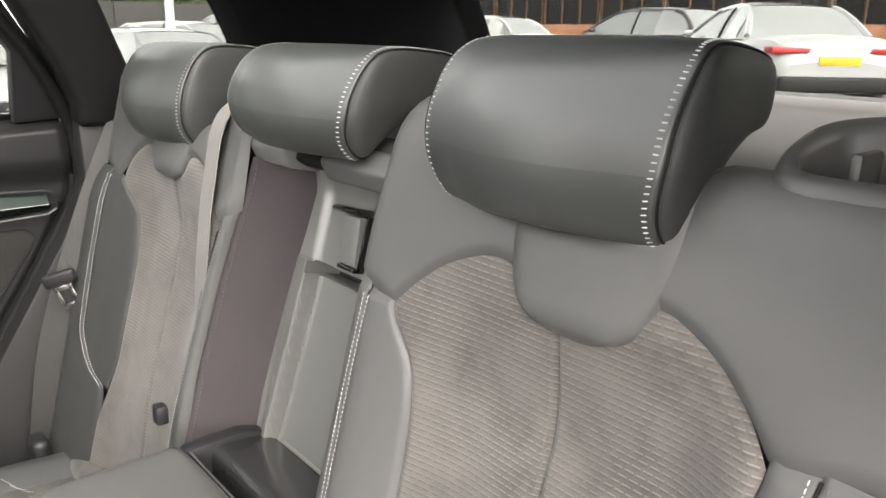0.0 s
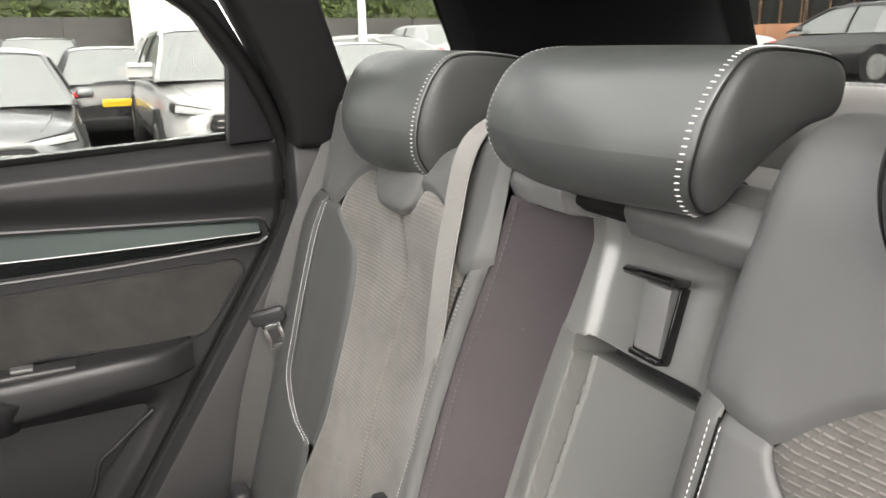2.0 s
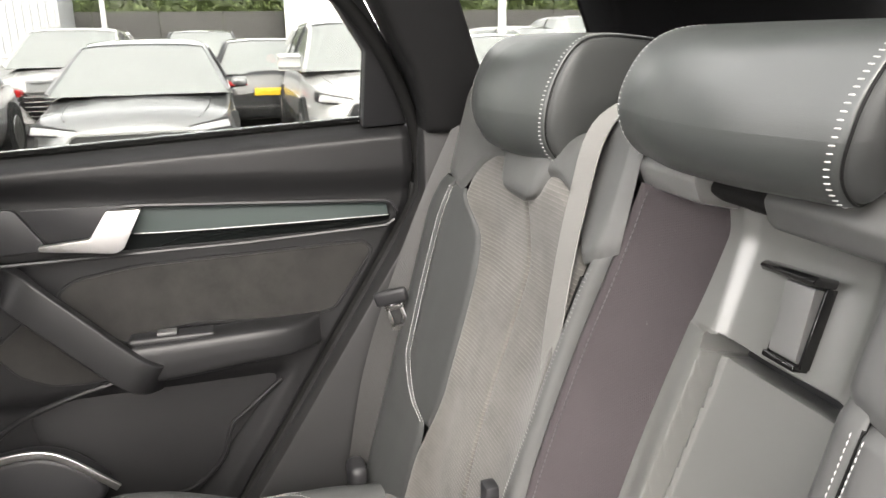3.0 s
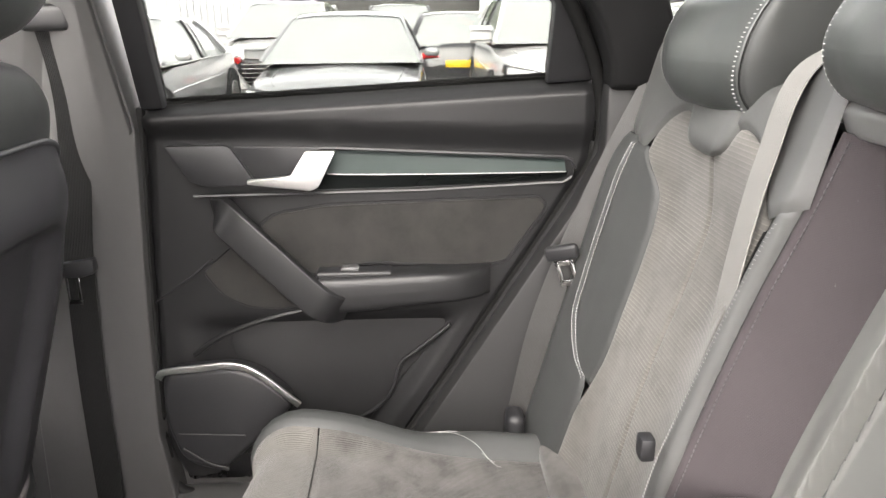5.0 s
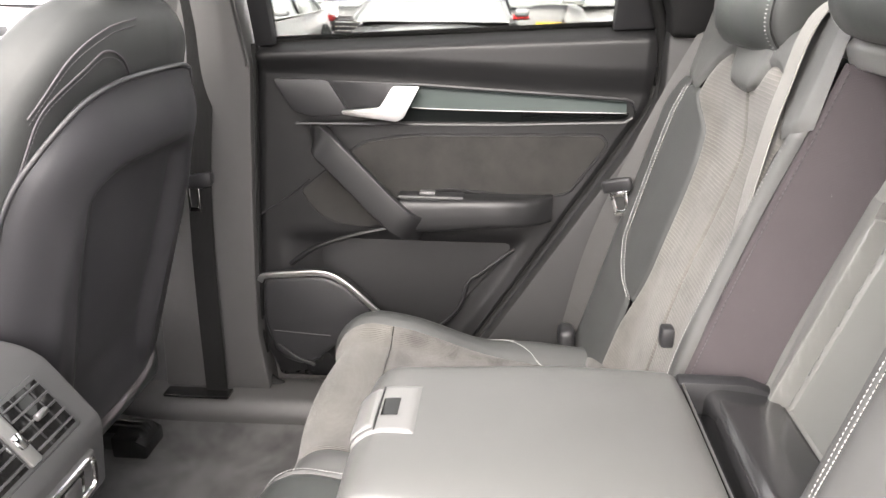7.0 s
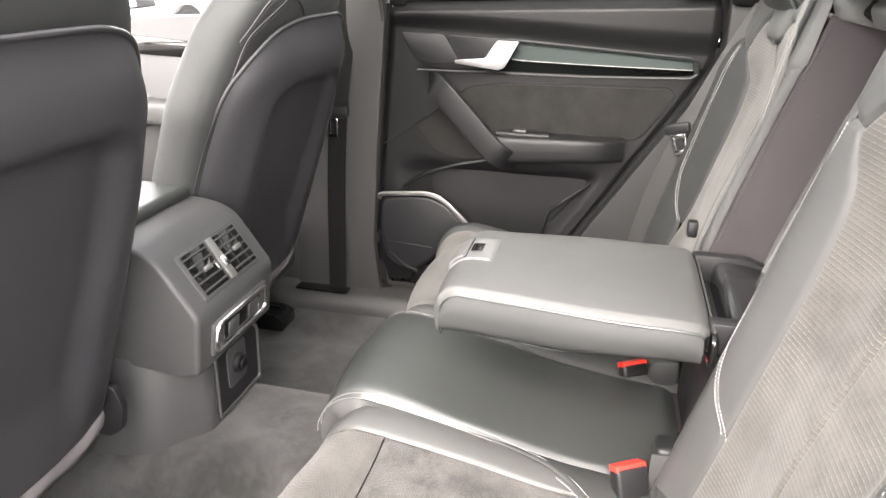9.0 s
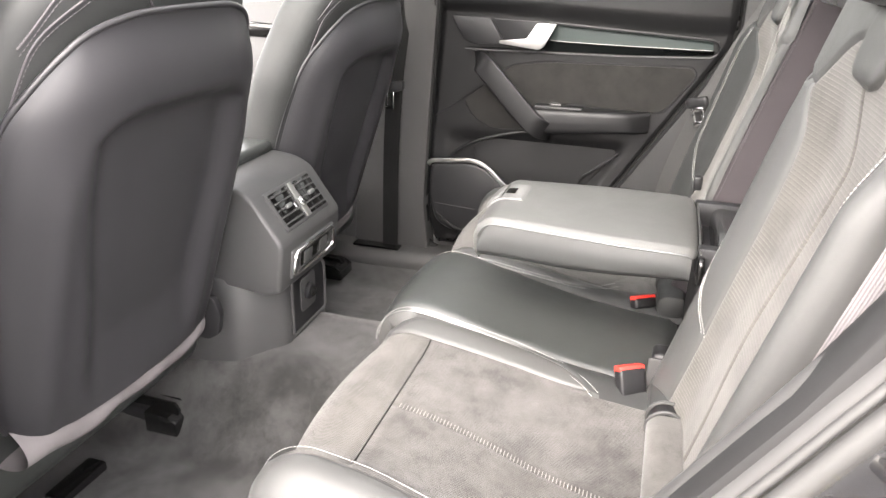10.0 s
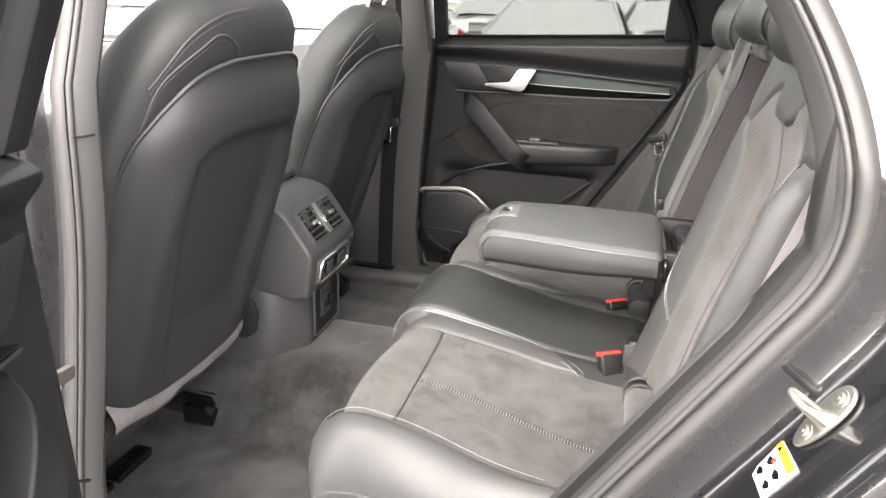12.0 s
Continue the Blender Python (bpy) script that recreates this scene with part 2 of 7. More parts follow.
def suede_mat(name, base, rows=False, ribs=False, low=0.52):
    """Brushed microfibre with darker and lighter nap; with rows or ribs, fine embossed lines across or along it, their
    shading painted in.
    """
    m = Nodes(name)
    at = m.coords()
    warp = m.node("ShaderNodeTexNoise", {"Vector": at}, Scale=6.0, Detail=3.0).outputs["Color"]
    bent = m.node("ShaderNodeVectorMath", {0: at, 1: m.mix(1.0, warp, (0.05, 0.05, 0.05), "MULTIPLY")}, operation="ADD").outputs[0]
    nap = m.noise(bent, 17.0, 6, 0.68)
    fine = m.noise(at, 900.0, 2)
    color = m.mix(m.ramp(nap, [(0.34, 0.0), (0.50, 0.6), (0.66, 1.0)]), [c * low for c in base], [c * (1.53 - 0.5 * low) for c in base])
    color = m.mix(m.ramp(m.noise(at, 5.0, 3), [(0.4, 0.0), (0.65, 0.35)]), color, [c * 0.7 for c in base])
    color = m.mix(m.maths("MULTIPLY", fine, 0.3), color, [c * 0.55 for c in base])
    n = m.bump(fine, 0.0003, 0.6)
    if rows or ribs:
        uv = m.node("ShaderNodeTexCoord").outputs["UV"]
        patch = m.ramp(m.noise(at, 9.0, 3), [(0.34, 0.45), (0.56, 1.0)])
        if rows:
            # short embossed dashes in staggered rows; crest highlight and hollow shade are painted in colour
            place = m.node("ShaderNodeSeparateXYZ", {"Vector": uv})
            high = m.maths("DIVIDE", place.outputs[1], 0.0054)
            stagger = m.maths("MULTIPLY", m.maths("FLOORED_MODULO", m.maths("FLOOR", high), 2.0), 0.5)
            wide = m.maths("FRACT", m.maths("ADD", m.maths("DIVIDE", place.outputs[0], 0.0092), stagger))
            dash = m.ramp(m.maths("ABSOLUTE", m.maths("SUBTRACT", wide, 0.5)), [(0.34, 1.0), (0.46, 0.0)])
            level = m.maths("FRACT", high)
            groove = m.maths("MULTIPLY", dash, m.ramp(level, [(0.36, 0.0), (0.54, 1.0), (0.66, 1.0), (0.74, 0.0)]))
            crest_light = m.maths("MULTIPLY", dash, m.ramp(level, [(0.70, 0.0), (0.80, 1.0), (0.92, 1.0), (0.99, 0.0)]))
            pale = m.maths("MULTIPLY", crest_light, m.ramp(m.noise(at, 11.0, 3), [(0.40, 0.15), (0.64, 0.75)]))
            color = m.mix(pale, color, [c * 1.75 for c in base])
        else:
            groove = m.node("ShaderNodeTexWave", {"Vector": uv}, Scale=110.0, Distortion=0.6, bands_direction="X").outputs["Fac"]
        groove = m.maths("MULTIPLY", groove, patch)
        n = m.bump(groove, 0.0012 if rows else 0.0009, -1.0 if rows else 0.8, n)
        # shade of the hollows laid into the colour, for dashes and ribs alike
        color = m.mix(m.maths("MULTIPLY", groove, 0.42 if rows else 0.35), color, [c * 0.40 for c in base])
    return m.end(color, 0.92, n, Specular_IOR_Level=0.2, Sheen_Weight=0.12, Sheen_Roughness=0.5)


def metal_mat(name, base, rough=0.25):
    m = Nodes(name)
    at = m.coords(scale=(1, 0.15, 1))
    r = m.maths("MULTIPLY_ADD", m.noise(at, 160.0, 4), 0.16, rough - 0.08)
    return m.end(m.mix(m.noise(m.coords(), 12.0), [c * 0.92 for c in base], base), r, m.bump(m.noise(at, 400.0), 0.00003, 0.5), 1.0)


def paint_mat(name, base, flake=0.0, rough=0.35, coat=1.0, metal=0.0):
    m = Nodes(name)
    at = m.coords()
    color = m.mix(m.noise(at, 1.3, 3), [c * 0.94 for c in base], [min(1, c * 1.06) for c in base])
    if flake:
        dots = m.node("ShaderNodeTexVoronoi", {"Vector": at}, Scale=1500.0).outputs["Color"]
        color = m.mix(flake, color, dots, "OVERLAY")
    dust = m.ramp(m.noise(at, 14.0, 6, 0.65), [(0.45, 0.0), (0.8, 0.3)])
    r = m.maths("ADD", m.maths("MULTIPLY", dust, 0.3), rough)
    return m.end(color, r, None, metal, Coat_Weight=coat, Coat_Roughness=0.04)


def carpet_mat(name, base):
    m = Nodes(name)
    at = m.coords()
    pile = m.noise(at, 620.0, 3, 0.7)
    nap = m.noise(at, 11.0, 5, 0.65)
    color = m.mix(m.ramp(nap, [(0.38, 0.0), (0.62, 1.0)]), [c * 0.5 for c in base], [c * 1.4 for c in base])
    color = m.mix(m.maths("MULTIPLY", pile, 0.5), color, [c * 0.4 for c in base])
    return m.end(color, 0.95, m.bump(pile, 0.0015, 0.8), Specular_IOR_Level=0.1, Sheen_Weight=0.2)


def cloth_mat(name, base, pitch=0.0014):
    m = Nodes(name)
    at = m.coords()
    a = m.node("ShaderNodeTexWave", {"Vector": at}, Scale=1 / pitch / 6.28 * 2, bands_direction="Z").outputs["Fac"]
    b = m.node("ShaderNodeTexWave", {"Vector": at}, Scale=1 / pitch / 6.28 * 2, bands_direction="Y").outputs["Fac"]
    weave = m.maths("MULTIPLY", a, b)
    lint = m.ramp(m.noise(at, 260.0, 2), [(0.76, 0.0), (0.8, 0.5)])
    color = m.mix(m.noise(at, 14.0, 4), [c * 0.85 for c in base], [c * 1.15 for c in base])
    color = m.mix(m.maths("MULTIPLY", lint, 0.25), color, (0.4, 0.4, 0.4))
    return m.end(color, 0.9, m.bump(weave, 0.0003, 0.5), Specular_IOR_Level=0.2)


def webbing_mat(name, base):
    m = Nodes(name)
    uv = m.node("ShaderNodeTexCoord").outputs["UV"]
    ribs = m.node("ShaderNodeTexWave", {"Vector": uv}, Scale=130.0, bands_direction="X").outputs["Fac"]
    twill = m.node("ShaderNodeTexWave", {"Vector": uv}, Scale=180.0, bands_direction="DIAGONAL").outputs["Fac"]
    color = m.mix(ribs, [c * 0.7 for c in base], [c * 1.2 for c in base])
    return m.end(color, 0.55, m.bump(m.maths("ADD", ribs, m.maths("MULTIPLY", twill, 0.4)), 0.0005, 0.6), Sheen_Weight=0.03)


def glass_mat(name, tint=(1, 1, 1), gloss=0.06):
    m = Nodes(name)
    clear = m.node("ShaderNodeBsdfTransparent", Color=(*tint, 1))
    shine = m.node("ShaderNodeBsdfGlossy", Roughness=0.01)
    facing = m.node("ShaderNodeLayerWeight", Blend=0.5).outputs["Facing"]
    edge = m.maths("MULTIPLY_ADD", m.maths("POWER", facing, 5.0), 0.7, 0.02)
    both = m.node("ShaderNodeMixShader", {0: edge, 1: clear.outputs[0], 2: shine.outputs[0]})
    m.l.new(both.outputs[0], m.n["Material Output"].inputs["Surface"])
    return m.mat


LEATHER = leather_mat("black_leather", (0.027, 0.0295, 0.0285), 0.40)
LEATHER.node_tree.nodes["Principled BSDF"].inputs["Specular IOR Level"].default_value = 0.7
LEATHER_MATT = leather_mat("matt_black_leather", (0.026, 0.0272, 0.027), 0.55)
LEATHER_MATT.node_tree.nodes["Principled BSDF"].inputs["Specular IOR Level"].default_value = 0.32
# two lighter copies of the same leather, with stronger light put into the colour
LEATHER_GLOSS_LIT = leather_mat("polished_leather_lit", (0.058, 0.0585, 0.0565), 0.38)
LEATHER_GLOSS_LIT.node_tree.nodes["Principled BSDF"].inputs["Specular IOR Level"].default_value = 0.6
LEATHER_LIT = leather_mat("black_leather_lit", (0.053, 0.0535, 0.0525), 0.46)
LEATHER_LIT.node_tree.nodes["Principled BSDF"].inputs["Specular IOR Level"].default_value = 0.4
SUEDE = suede_mat("grey_microfibre", (0.066, 0.0633, 0.0598), low=0.55)
SUEDE_SEAT = suede_mat("grey_microfibre_fine_ribbed", (0.063, 0.0603, 0.057), False, True, low=0.32)
SUEDE_ROWS = suede_mat("grey_microfibre_embossed", (0.080, 0.0757, 0.0695), True, low=0.66)
SUEDE_RIBS = suede_mat("grey_microfibre_ribbed", (0.076, 0.0725, 0.067), False, True, low=0.6)
SUEDE_DARK = suede_mat("dark_grey_microfibre", (0.0135, 0.0128, 0.012), low=0.5)
THREAD = plastic_mat("pale_grey_thread", (0.34, 0.34, 0.33), 0.7)
THREAD_DARK = plastic_mat("charcoal_and_shaded_thread", (0.05, 0.045, 0.05), 0.7)
PLASTIC = plastic_mat("soft_charcoal_plastic", (0.042, 0.042, 0.0425), 0.5)
DOOR_PLASTIC = plastic_mat("charcoal_door_plastic", (0.0085, 0.0085, 0.009), 0.42, spec=0.24)
QUARTER = plastic_mat("charcoal_side_trim_plastic", (0.012, 0.012, 0.0123), 0.5, spec=0.25)
TRIM = plastic_mat("grey_doorway_plastic", (0.036, 0.0356, 0.0352), 0.5)
STRIP_GLOSS = plastic_mat("gloss_black_trim", (0.006, 0.007, 0.007), 0.12, 0.0)
STRIP_GLOSS.node_tree.nodes["Principled BSDF"].inputs["Specular IOR Level"].default_value = 0.16
POCKET = plastic_mat("matt_black_pocket_plastic", (0.009, 0.009, 0.0095), 0.6, spec=0.2)
# teal reflection on the strip's upper facet, put into its base colour
STRIP_REFLECTION = plastic_mat("teal_reflection_trim", (0.018, 0.024, 0.023), 0.33, 0.0, uneven=0.02, spec=0.06)
PLASTIC_DARK = plastic_mat("black_plastic", (0.011, 0.011, 0.012), 0.45, spec=0.3)
PLASTIC_SATIN = plastic_mat("satin_charcoal_plastic", (0.096, 0.097, 0.092), 0.30, 0.0, uneven=0.02, spec=1.0)
PIANO = plastic_mat("gloss_black_plastic", (0.006, 0.006, 0.006), 0.09, 0.0)
TAIL_TRIM = plastic_mat("grey_luggage_plastic", (0.17, 0.168, 0.165), 0.5)
RUBBER = plastic_mat("rubber_seal", (0.028, 0.0277, 0.0273), 0.6)
RUBBER_DARK = plastic_mat("black_rubber", (0.006, 0.006, 0.006), 0.7, spec=0.12)
SATIN_METAL = metal_mat("satin_aluminium", (0.50, 0.50, 0.492), 0.34)
CHROME = metal_mat("bright_chrome", (0.85, 0.85, 0.85), 0.12)
STEEL = metal_mat("zinc_plated_steel", (0.36, 0.35, 0.32), 0.46)
THREAD_MID = plastic_mat("grey_thread", (0.16, 0.156, 0.148), 0.7)
CARPET = carpet_mat("charcoal_carpet", (0.046, 0.0455, 0.045))
CLOTH_ROLL = cloth_mat("mauve_grey_cloth", (0.15, 0.138, 0.14))
CLOTH = cloth_mat("plum_grey_cloth", (0.034, 0.0290, 0.031))
HEADLINER = cloth_mat("black_headlining", (0.005, 0.005, 0.0055))
HEADLINER.node_tree.nodes["Principled BSDF"].inputs["Specular IOR Level"].default_value = 0.08
WEBBING_BLACK = webbing_mat("black_webbing", (0.007, 0.007, 0.007))
WEBBING_BLACK.node_tree.nodes["Principled BSDF"].inputs["Specular IOR Level"].default_value = 0.08
PILLAR_BLACK = plastic_mat("black_grained_pillar_plastic", (0.006, 0.006, 0.0063), 0.55, 0.00012, spec=0.22)
PILLAR_UPPER = plastic_mat("dark_grained_pillar_plastic", (0.026, 0.0257, 0.0254), 0.55, 0.00012)
PILLAR = plastic_mat("grained_grey_pillar_plastic", (0.034, 0.0336, 0.0333), 0.55, 0.00012)
WEBBING = webbing_mat("charcoal_webbing", (0.012, 0.0116, 0.0112))
WEBBING_PALE = webbing_mat("grey_webbing", (0.135, 0.130, 0.123))
WEBBING_LILAC = webbing_mat("lilac_grey_webbing", (0.105, 0.097, 0.100))
CATCH = plastic_mat("pale_grey_plastic", (0.10, 0.10, 0.098), 0.34)
RED = plastic_mat("red_plastic", (0.62, 0.035, 0.025), 0.4)
BODY_PAINT = paint_mat("black_metallic_paint", (0.007, 0.007, 0.008), 0.0, 0.26, 1.0, 0.2)
SHELL = plastic_mat("charcoal_seat_shell", (0.027, 0.0265, 0.029), 0.40, 0.00004, uneven=0.05, spec=0.38)
GLASS = glass_mat("clear_window_glass")
GLASS_ROOF = glass_mat("dark_roof_glass", (0.56, 0.575, 0.565))
ROLLER = plastic_mat("dark_satin_plastic", (0.014, 0.014, 0.0145), 0.2, 0.00003, uneven=0.04, spec=0.8)
PRIVACY = glass_mat("privacy_window_glass", (0.40, 0.41, 0.40))

# ---- the car's shell: floor, sills, pillars, roof, glass ----
# x to the car's right, y ahead, z up from the ground; the rear bench's shoulder seam lies at y = 0
OPENING = [(0.60, 0.50), (0.47, 0.51), (0.385, 0.575), (0.297, 0.704), (0.17, 0.905), (0.066, 1.07), (0.018, 1.16), (0.022, 1.25), (0.062, 1.345), (0.135, 1.445), (0.24, 1.52), (0.40, 1.555), (0.74, 1.555), (0.775, 1.50), (0.765, 1.2), (0.785, 0.90), (0.80, 0.64), (0.765, 0.53)]


def lean(p):
    """The sides lean in above the sills of the windows."""
    k = max(0.0, p[2] - 1.24) * 0.42
    return (p[0] - math.copysign(k, p[0]) if abs(p[0]) > 0.3 else p[0], p[1], p[2])


def floor_height(x, y):
    z = 0.455 + 0.03 * ease(0.55, 0.68, abs(x)) + 0.02 * ease(0.95, 1.25, y)
    z += 0.160 * (1 - ease(0.085, 0.25, abs(x))) * ease(0.25, 0.5, y)
    return z + 0.006 * math.sin(7 * x + 3 * y) * math.sin(5 * y)


s = Shape().grid(lambda x, y: (x, y, floor_height(x, y)), span(-0.70, 0.70, 57), span(0.2, 1.9, 50))
s.add([(-0.7, 0.2, 0.40), (0.7, 0.2, 0.40), (0.7, 1.9, 0.40), (-0.7, 1.9, 0.40)], [(0, 3, 2, 1)])
single("floor", s, CARPET, "charcoal brushed car carpet over the footwell", "carpet", kind="structure")

for sg, side in ((1, "right"), (-1, "left")):
    s = Shape().prism(rounded([(sg * 0.655, 0.36), (sg * 0.655, 0.50), (sg * 0.675, 0.525), (sg * 0.76, 0.53), (sg * 0.80, 0.50), (sg * 0.84, 0.36)], 0.018), "y", 0.30, 2.0, 0)
    if sg > 0:
        s.prism([(0.775, 0.40), (0.775, 0.80), (0.80, 0.80), (0.80, 0.40)], "y", 0.30, 0.90, 0)
    single("sill_" + side, s, PILLAR, "charcoal plastic door sill trim", "door sill", kind="structure")
    # trim behind the door, down beside the bench
    quarter = [(0.47, 0.46), (0.385, 0.575), (0.297, 0.704), (0.17, 0.905), (0.066, 1.07), (0.018, 1.16), (0.02, 1.285), (-0.95, 1.285), (-0.95, 0.46)]
    s = Shape().prism(quarter, "x", sg * 0.685, sg * (0.77 if sg > 0 else 0.728), 0.006)
    single("wall_quarter_" + side, s, QUARTER, "charcoal plastic side trim beside the rear bench", "side trim", kind="structure")
    pillar = [(0.02, 1.262), (0.024, 1.30), (0.05, 1.36), (0.12, 1.48), (0.19, 1.57), (0.05, 1.60), (0.0, 1.484), (-0.068, 1.341), (-0.09, 1.262)]
    s = Shape().prism(pillar, "x", sg * 0.68, sg * (0.77 if sg > 0 else 0.728), 0.012, 3).moved(lean)
    single("pillar_c_" + side, s, PILLAR_BLACK, "dark grey cloth-grain roof pillar trim", "pillar", kind="structure")
    pillar = [(-0.262, 1.262), (-0.262, 1.40), (-0.205, 1.49), (-0.12, 1.60), (-0.70, 1.60), (-0.92, 1.36), (-0.95, 1.262)]
    s = Shape().prism(pillar, "x", sg * 0.655, sg * 0.77, 0.015, 3).moved(lean)
    single("pillar_d_" + side, s, HEADLINER, "black rear roof pillar trim", "pillar", kind="structure")
    s = Shape().prism([(-0.06, 1.27), (-0.27, 1.27), (-0.27, 1.42), (-0.20, 1.52), (-0.10, 1.60), (0.02, 1.60)], "x", sg * 0.745, sg * 0.75, 0).moved(lean)
    g = single("window_quarter_" + side, s, PRIVACY, "small rear quarter window", "window", kind="structure")
    g.visible_shadow = False
    # pillar between the doors
    back = 0.0 if sg > 0 else 0.055
    s = Shape().prism(rounded([(0.768 + back, 0.50), (0.785 + back, 0.66), (0.775 + back, 0.90), (0.755 + back, 1.2), (0.765 + back, 1.60), (0.90, 1.60), (0.93, 1.2), (0.98, 0.9), (1.0, 0.5)], 0.01), "x", sg * 0.694 if sg < 0 else 0.715, sg * 0.708 if sg < 0 else 0.79, 0.01, 3).moved(lean)
    b = single("pillar_b_" + side, s, PILLAR, "charcoal plastic pillar trim between the doors", "pillar", kind="structure")
    s = Shape().prism(rounded([((0.758 if sg > 0 else 0.775 + back), 1.198), ((0.768 if sg > 0 else 0.778 + back), 1.58), (0.90, 1.58), (0.935, 1.19)], 0.010), "x", sg * (0.705 if sg > 0 else 0.688), sg * (0.72 if sg > 0 else 0.696), 0.005).moved(lean)
    part("upper_trim", s, PILLAR_UPPER, b, "grained upper pillar cover")
    # roof rail over the doors
    s = Shape().tube([(sg * 0.60, y, 1.585) for y in span(-0.7, 1.9, 8)], 0.045, 10)
    single("roof_rail_" + side, s, HEADLINER, "black headlining over the doors", "roof rail", kind="structure")

def roof_z(x, y):
    return 1.62 - 0.05 * (x / 0.62) ** 2 - 0.05 * max(0.0, (y - 1.2)) ** 2 - 0.12 * max(0.0, -0.2 - y) ** 2


# lining with a large glass roof let into it
RX, RY0, RY1 = 0.45, -0.05, 1.45
roof = Shape()
for up in (0.0, 0.04):
    for xs, ys in ((span(-0.63, -RX, 5), span(-0.73, 1.75, 22)), (span(RX, 0.63, 5), span(-0.73, 1.75, 22)), (span(-RX, RX, 9), span(-0.73, RY0, 8)), (span(-RX, RX, 9), span(RY1, 1.75, 4))):
        roof.grid(lambda x, y: (x, y, roof_z(x, y) + up), xs, ys)
rim = [(-RX, RY0), (RX, RY0), (RX, RY1), (-RX, RY1)]
for (x0, y0), (x1, y1) in zip(rim, rim[1:] + rim[:1]):
    roof.grid(lambda u, k: (x0 + (x1 - x0) * u, y0 + (y1 - y0) * u, roof_z(x0 + (x1 - x0) * u, y0 + (y1 - y0) * u) + 0.04 * k), span(0, 1, 9), [0, 1])
single("ceiling", roof, HEADLINER, "black cloth car roof lining round a glass roof", "ceiling", kind="structure")
g = single("window_roof", Shape().grid(lambda x, y: (x, y, roof_z(x, y) + 0.03), span(-RX, RX, 9), span(RY0, RY1, 14)), GLASS_ROOF, "dark tinted panoramic glass roof panel", "roof window", kind="structure")

# tailgate with its glass, and the luggage cover before it
s = Shape().prism(rounded([(-0.80, 0.50), (-0.80, 1.25), (-0.835, 1.335), (-0.90, 1.345), (-0.98, 1.20), (-0.98, 0.5)], 0.02), "x", -0.70, 0.70, 0.01)
gate = thing("tailgate", (0, -0.9, 0.5), "closed car tailgate with charcoal trim", "tailgate", kind="structure")
part("trim_panel", s, TAIL_TRIM, gate, "satin grey plastic lower trim")
s = Shape().prism([(-0.87, 1.33), (-0.866, 1.326), (-0.60, 1.60), (-0.604, 1.604)], "x", -0.60, 0.60, 0)
g = part("window", s, PRIVACY, gate)
g.visible_shadow = False
for sg in (1, -1):
    s = Shape().sweep([(sg * 0.655, -0.87, 1.325), (sg * 0.62, -0.72, 1.48), (sg * 0.57, -0.60, 1.60)], rounded([(-0.045, -0.02), (0.045, -0.02), (0.045, 0.02), (-0.045, 0.02)], 0.01))
    part("frame", s, PLASTIC_DARK, gate)
s = Shape().box(-0.70, 0.70, -0.84, -0.17, 1.175, 1.19, 0.004)
single("luggage_cover", s, TAIL_TRIM, "grey roller luggage cover behind the bench", "luggage cover")

# front of the cabin, plain: bulkhead, dashboard face, screen
s = Shape().prism(rounded([(1.62, 0.45), (1.55, 0.75), (1.62, 1.02), (1.80, 1.08), (2.25, 1.06), (2.25, 0.45)], 0.03), "x", -0.74, 0.74, 0.01)
single("dashboard", s, PLASTIC, "plain charcoal dashboard", "dashboard", kind="structure")
s = Shape().prism([(2.28, 1.05), (2.284, 1.054), (1.72, 1.56), (1.716, 1.556)], "x", -0.62, 0.62, 0)
g = single("windscreen", s, GLASS, "clear car windscreen", "windscreen", kind="structure")
g.visible_shadow = False
for sg, side in ((1, "right"), (-1, "left")):
    s = Shape().sweep([(sg * 0.70, 2.26, 1.05), (sg * 0.62, 1.95, 1.36), (sg * 0.58, 1.70, 1.58)], rounded([(-0.04, -0.03), (0.04, -0.03), (0.04, 0.03), (-0.04, 0.03)], 0.01))
    single("pillar_a_" + side, s, HEADLINER, "black windscreen pillar trim", "pillar", kind="structure")


def opening_ring(sg, x, grow=0.0, n=4):
    """The line round a rear door's opening at that x, grown outward by so much."""
    pts = [Vector((y, z)) for y, z in OPENING]
    mid = Vector((0.45, 1.02))
    line = through_points([(p.x, p.y, 0) for p in pts], n, True)
    out = []
    m = len(line)
    for i, p in enumerate(line):
        t = (line[(i + 1) % m] - line[i - 1]).normalized()
        nrm = Vector((t.y, -t.x, 0))
        if nrm.dot(p - Vector((mid.x, mid.y, 0))) < 0:
            nrm = -nrm
        q = p + nrm * grow
        if sg < 0:
            q = q + Vector((ease(0.5, 0.7, p.x) * (0.010 + 0.026 * ease(1.1, 0.62, p.y)), 0, 0))
        narrow = 0.5 * (min(max(x, 0.692), 0.76) - 0.692) * ease(0.45, 0.70, p.x) if sg < 0 else 0.0
        out.append(Vector(lean((sg * (x - narrow), q.x, q.y))))
    return out


# seals round both openings; the left door stands open, so its painted jamb shows
def ring_sheet(rows, n=6):
    rings = [opening_ring(-1, x, g, n) for x, g in rows]
    m = len(rings[0])
    return Shape().add([p for r in rings for p in r], [(k * m + i, k * m + (i + 1) % m, (k + 1) * m + (i + 1) % m, (k + 1) * m + i) for k in range(len(rows) - 1) for i in range(m)])


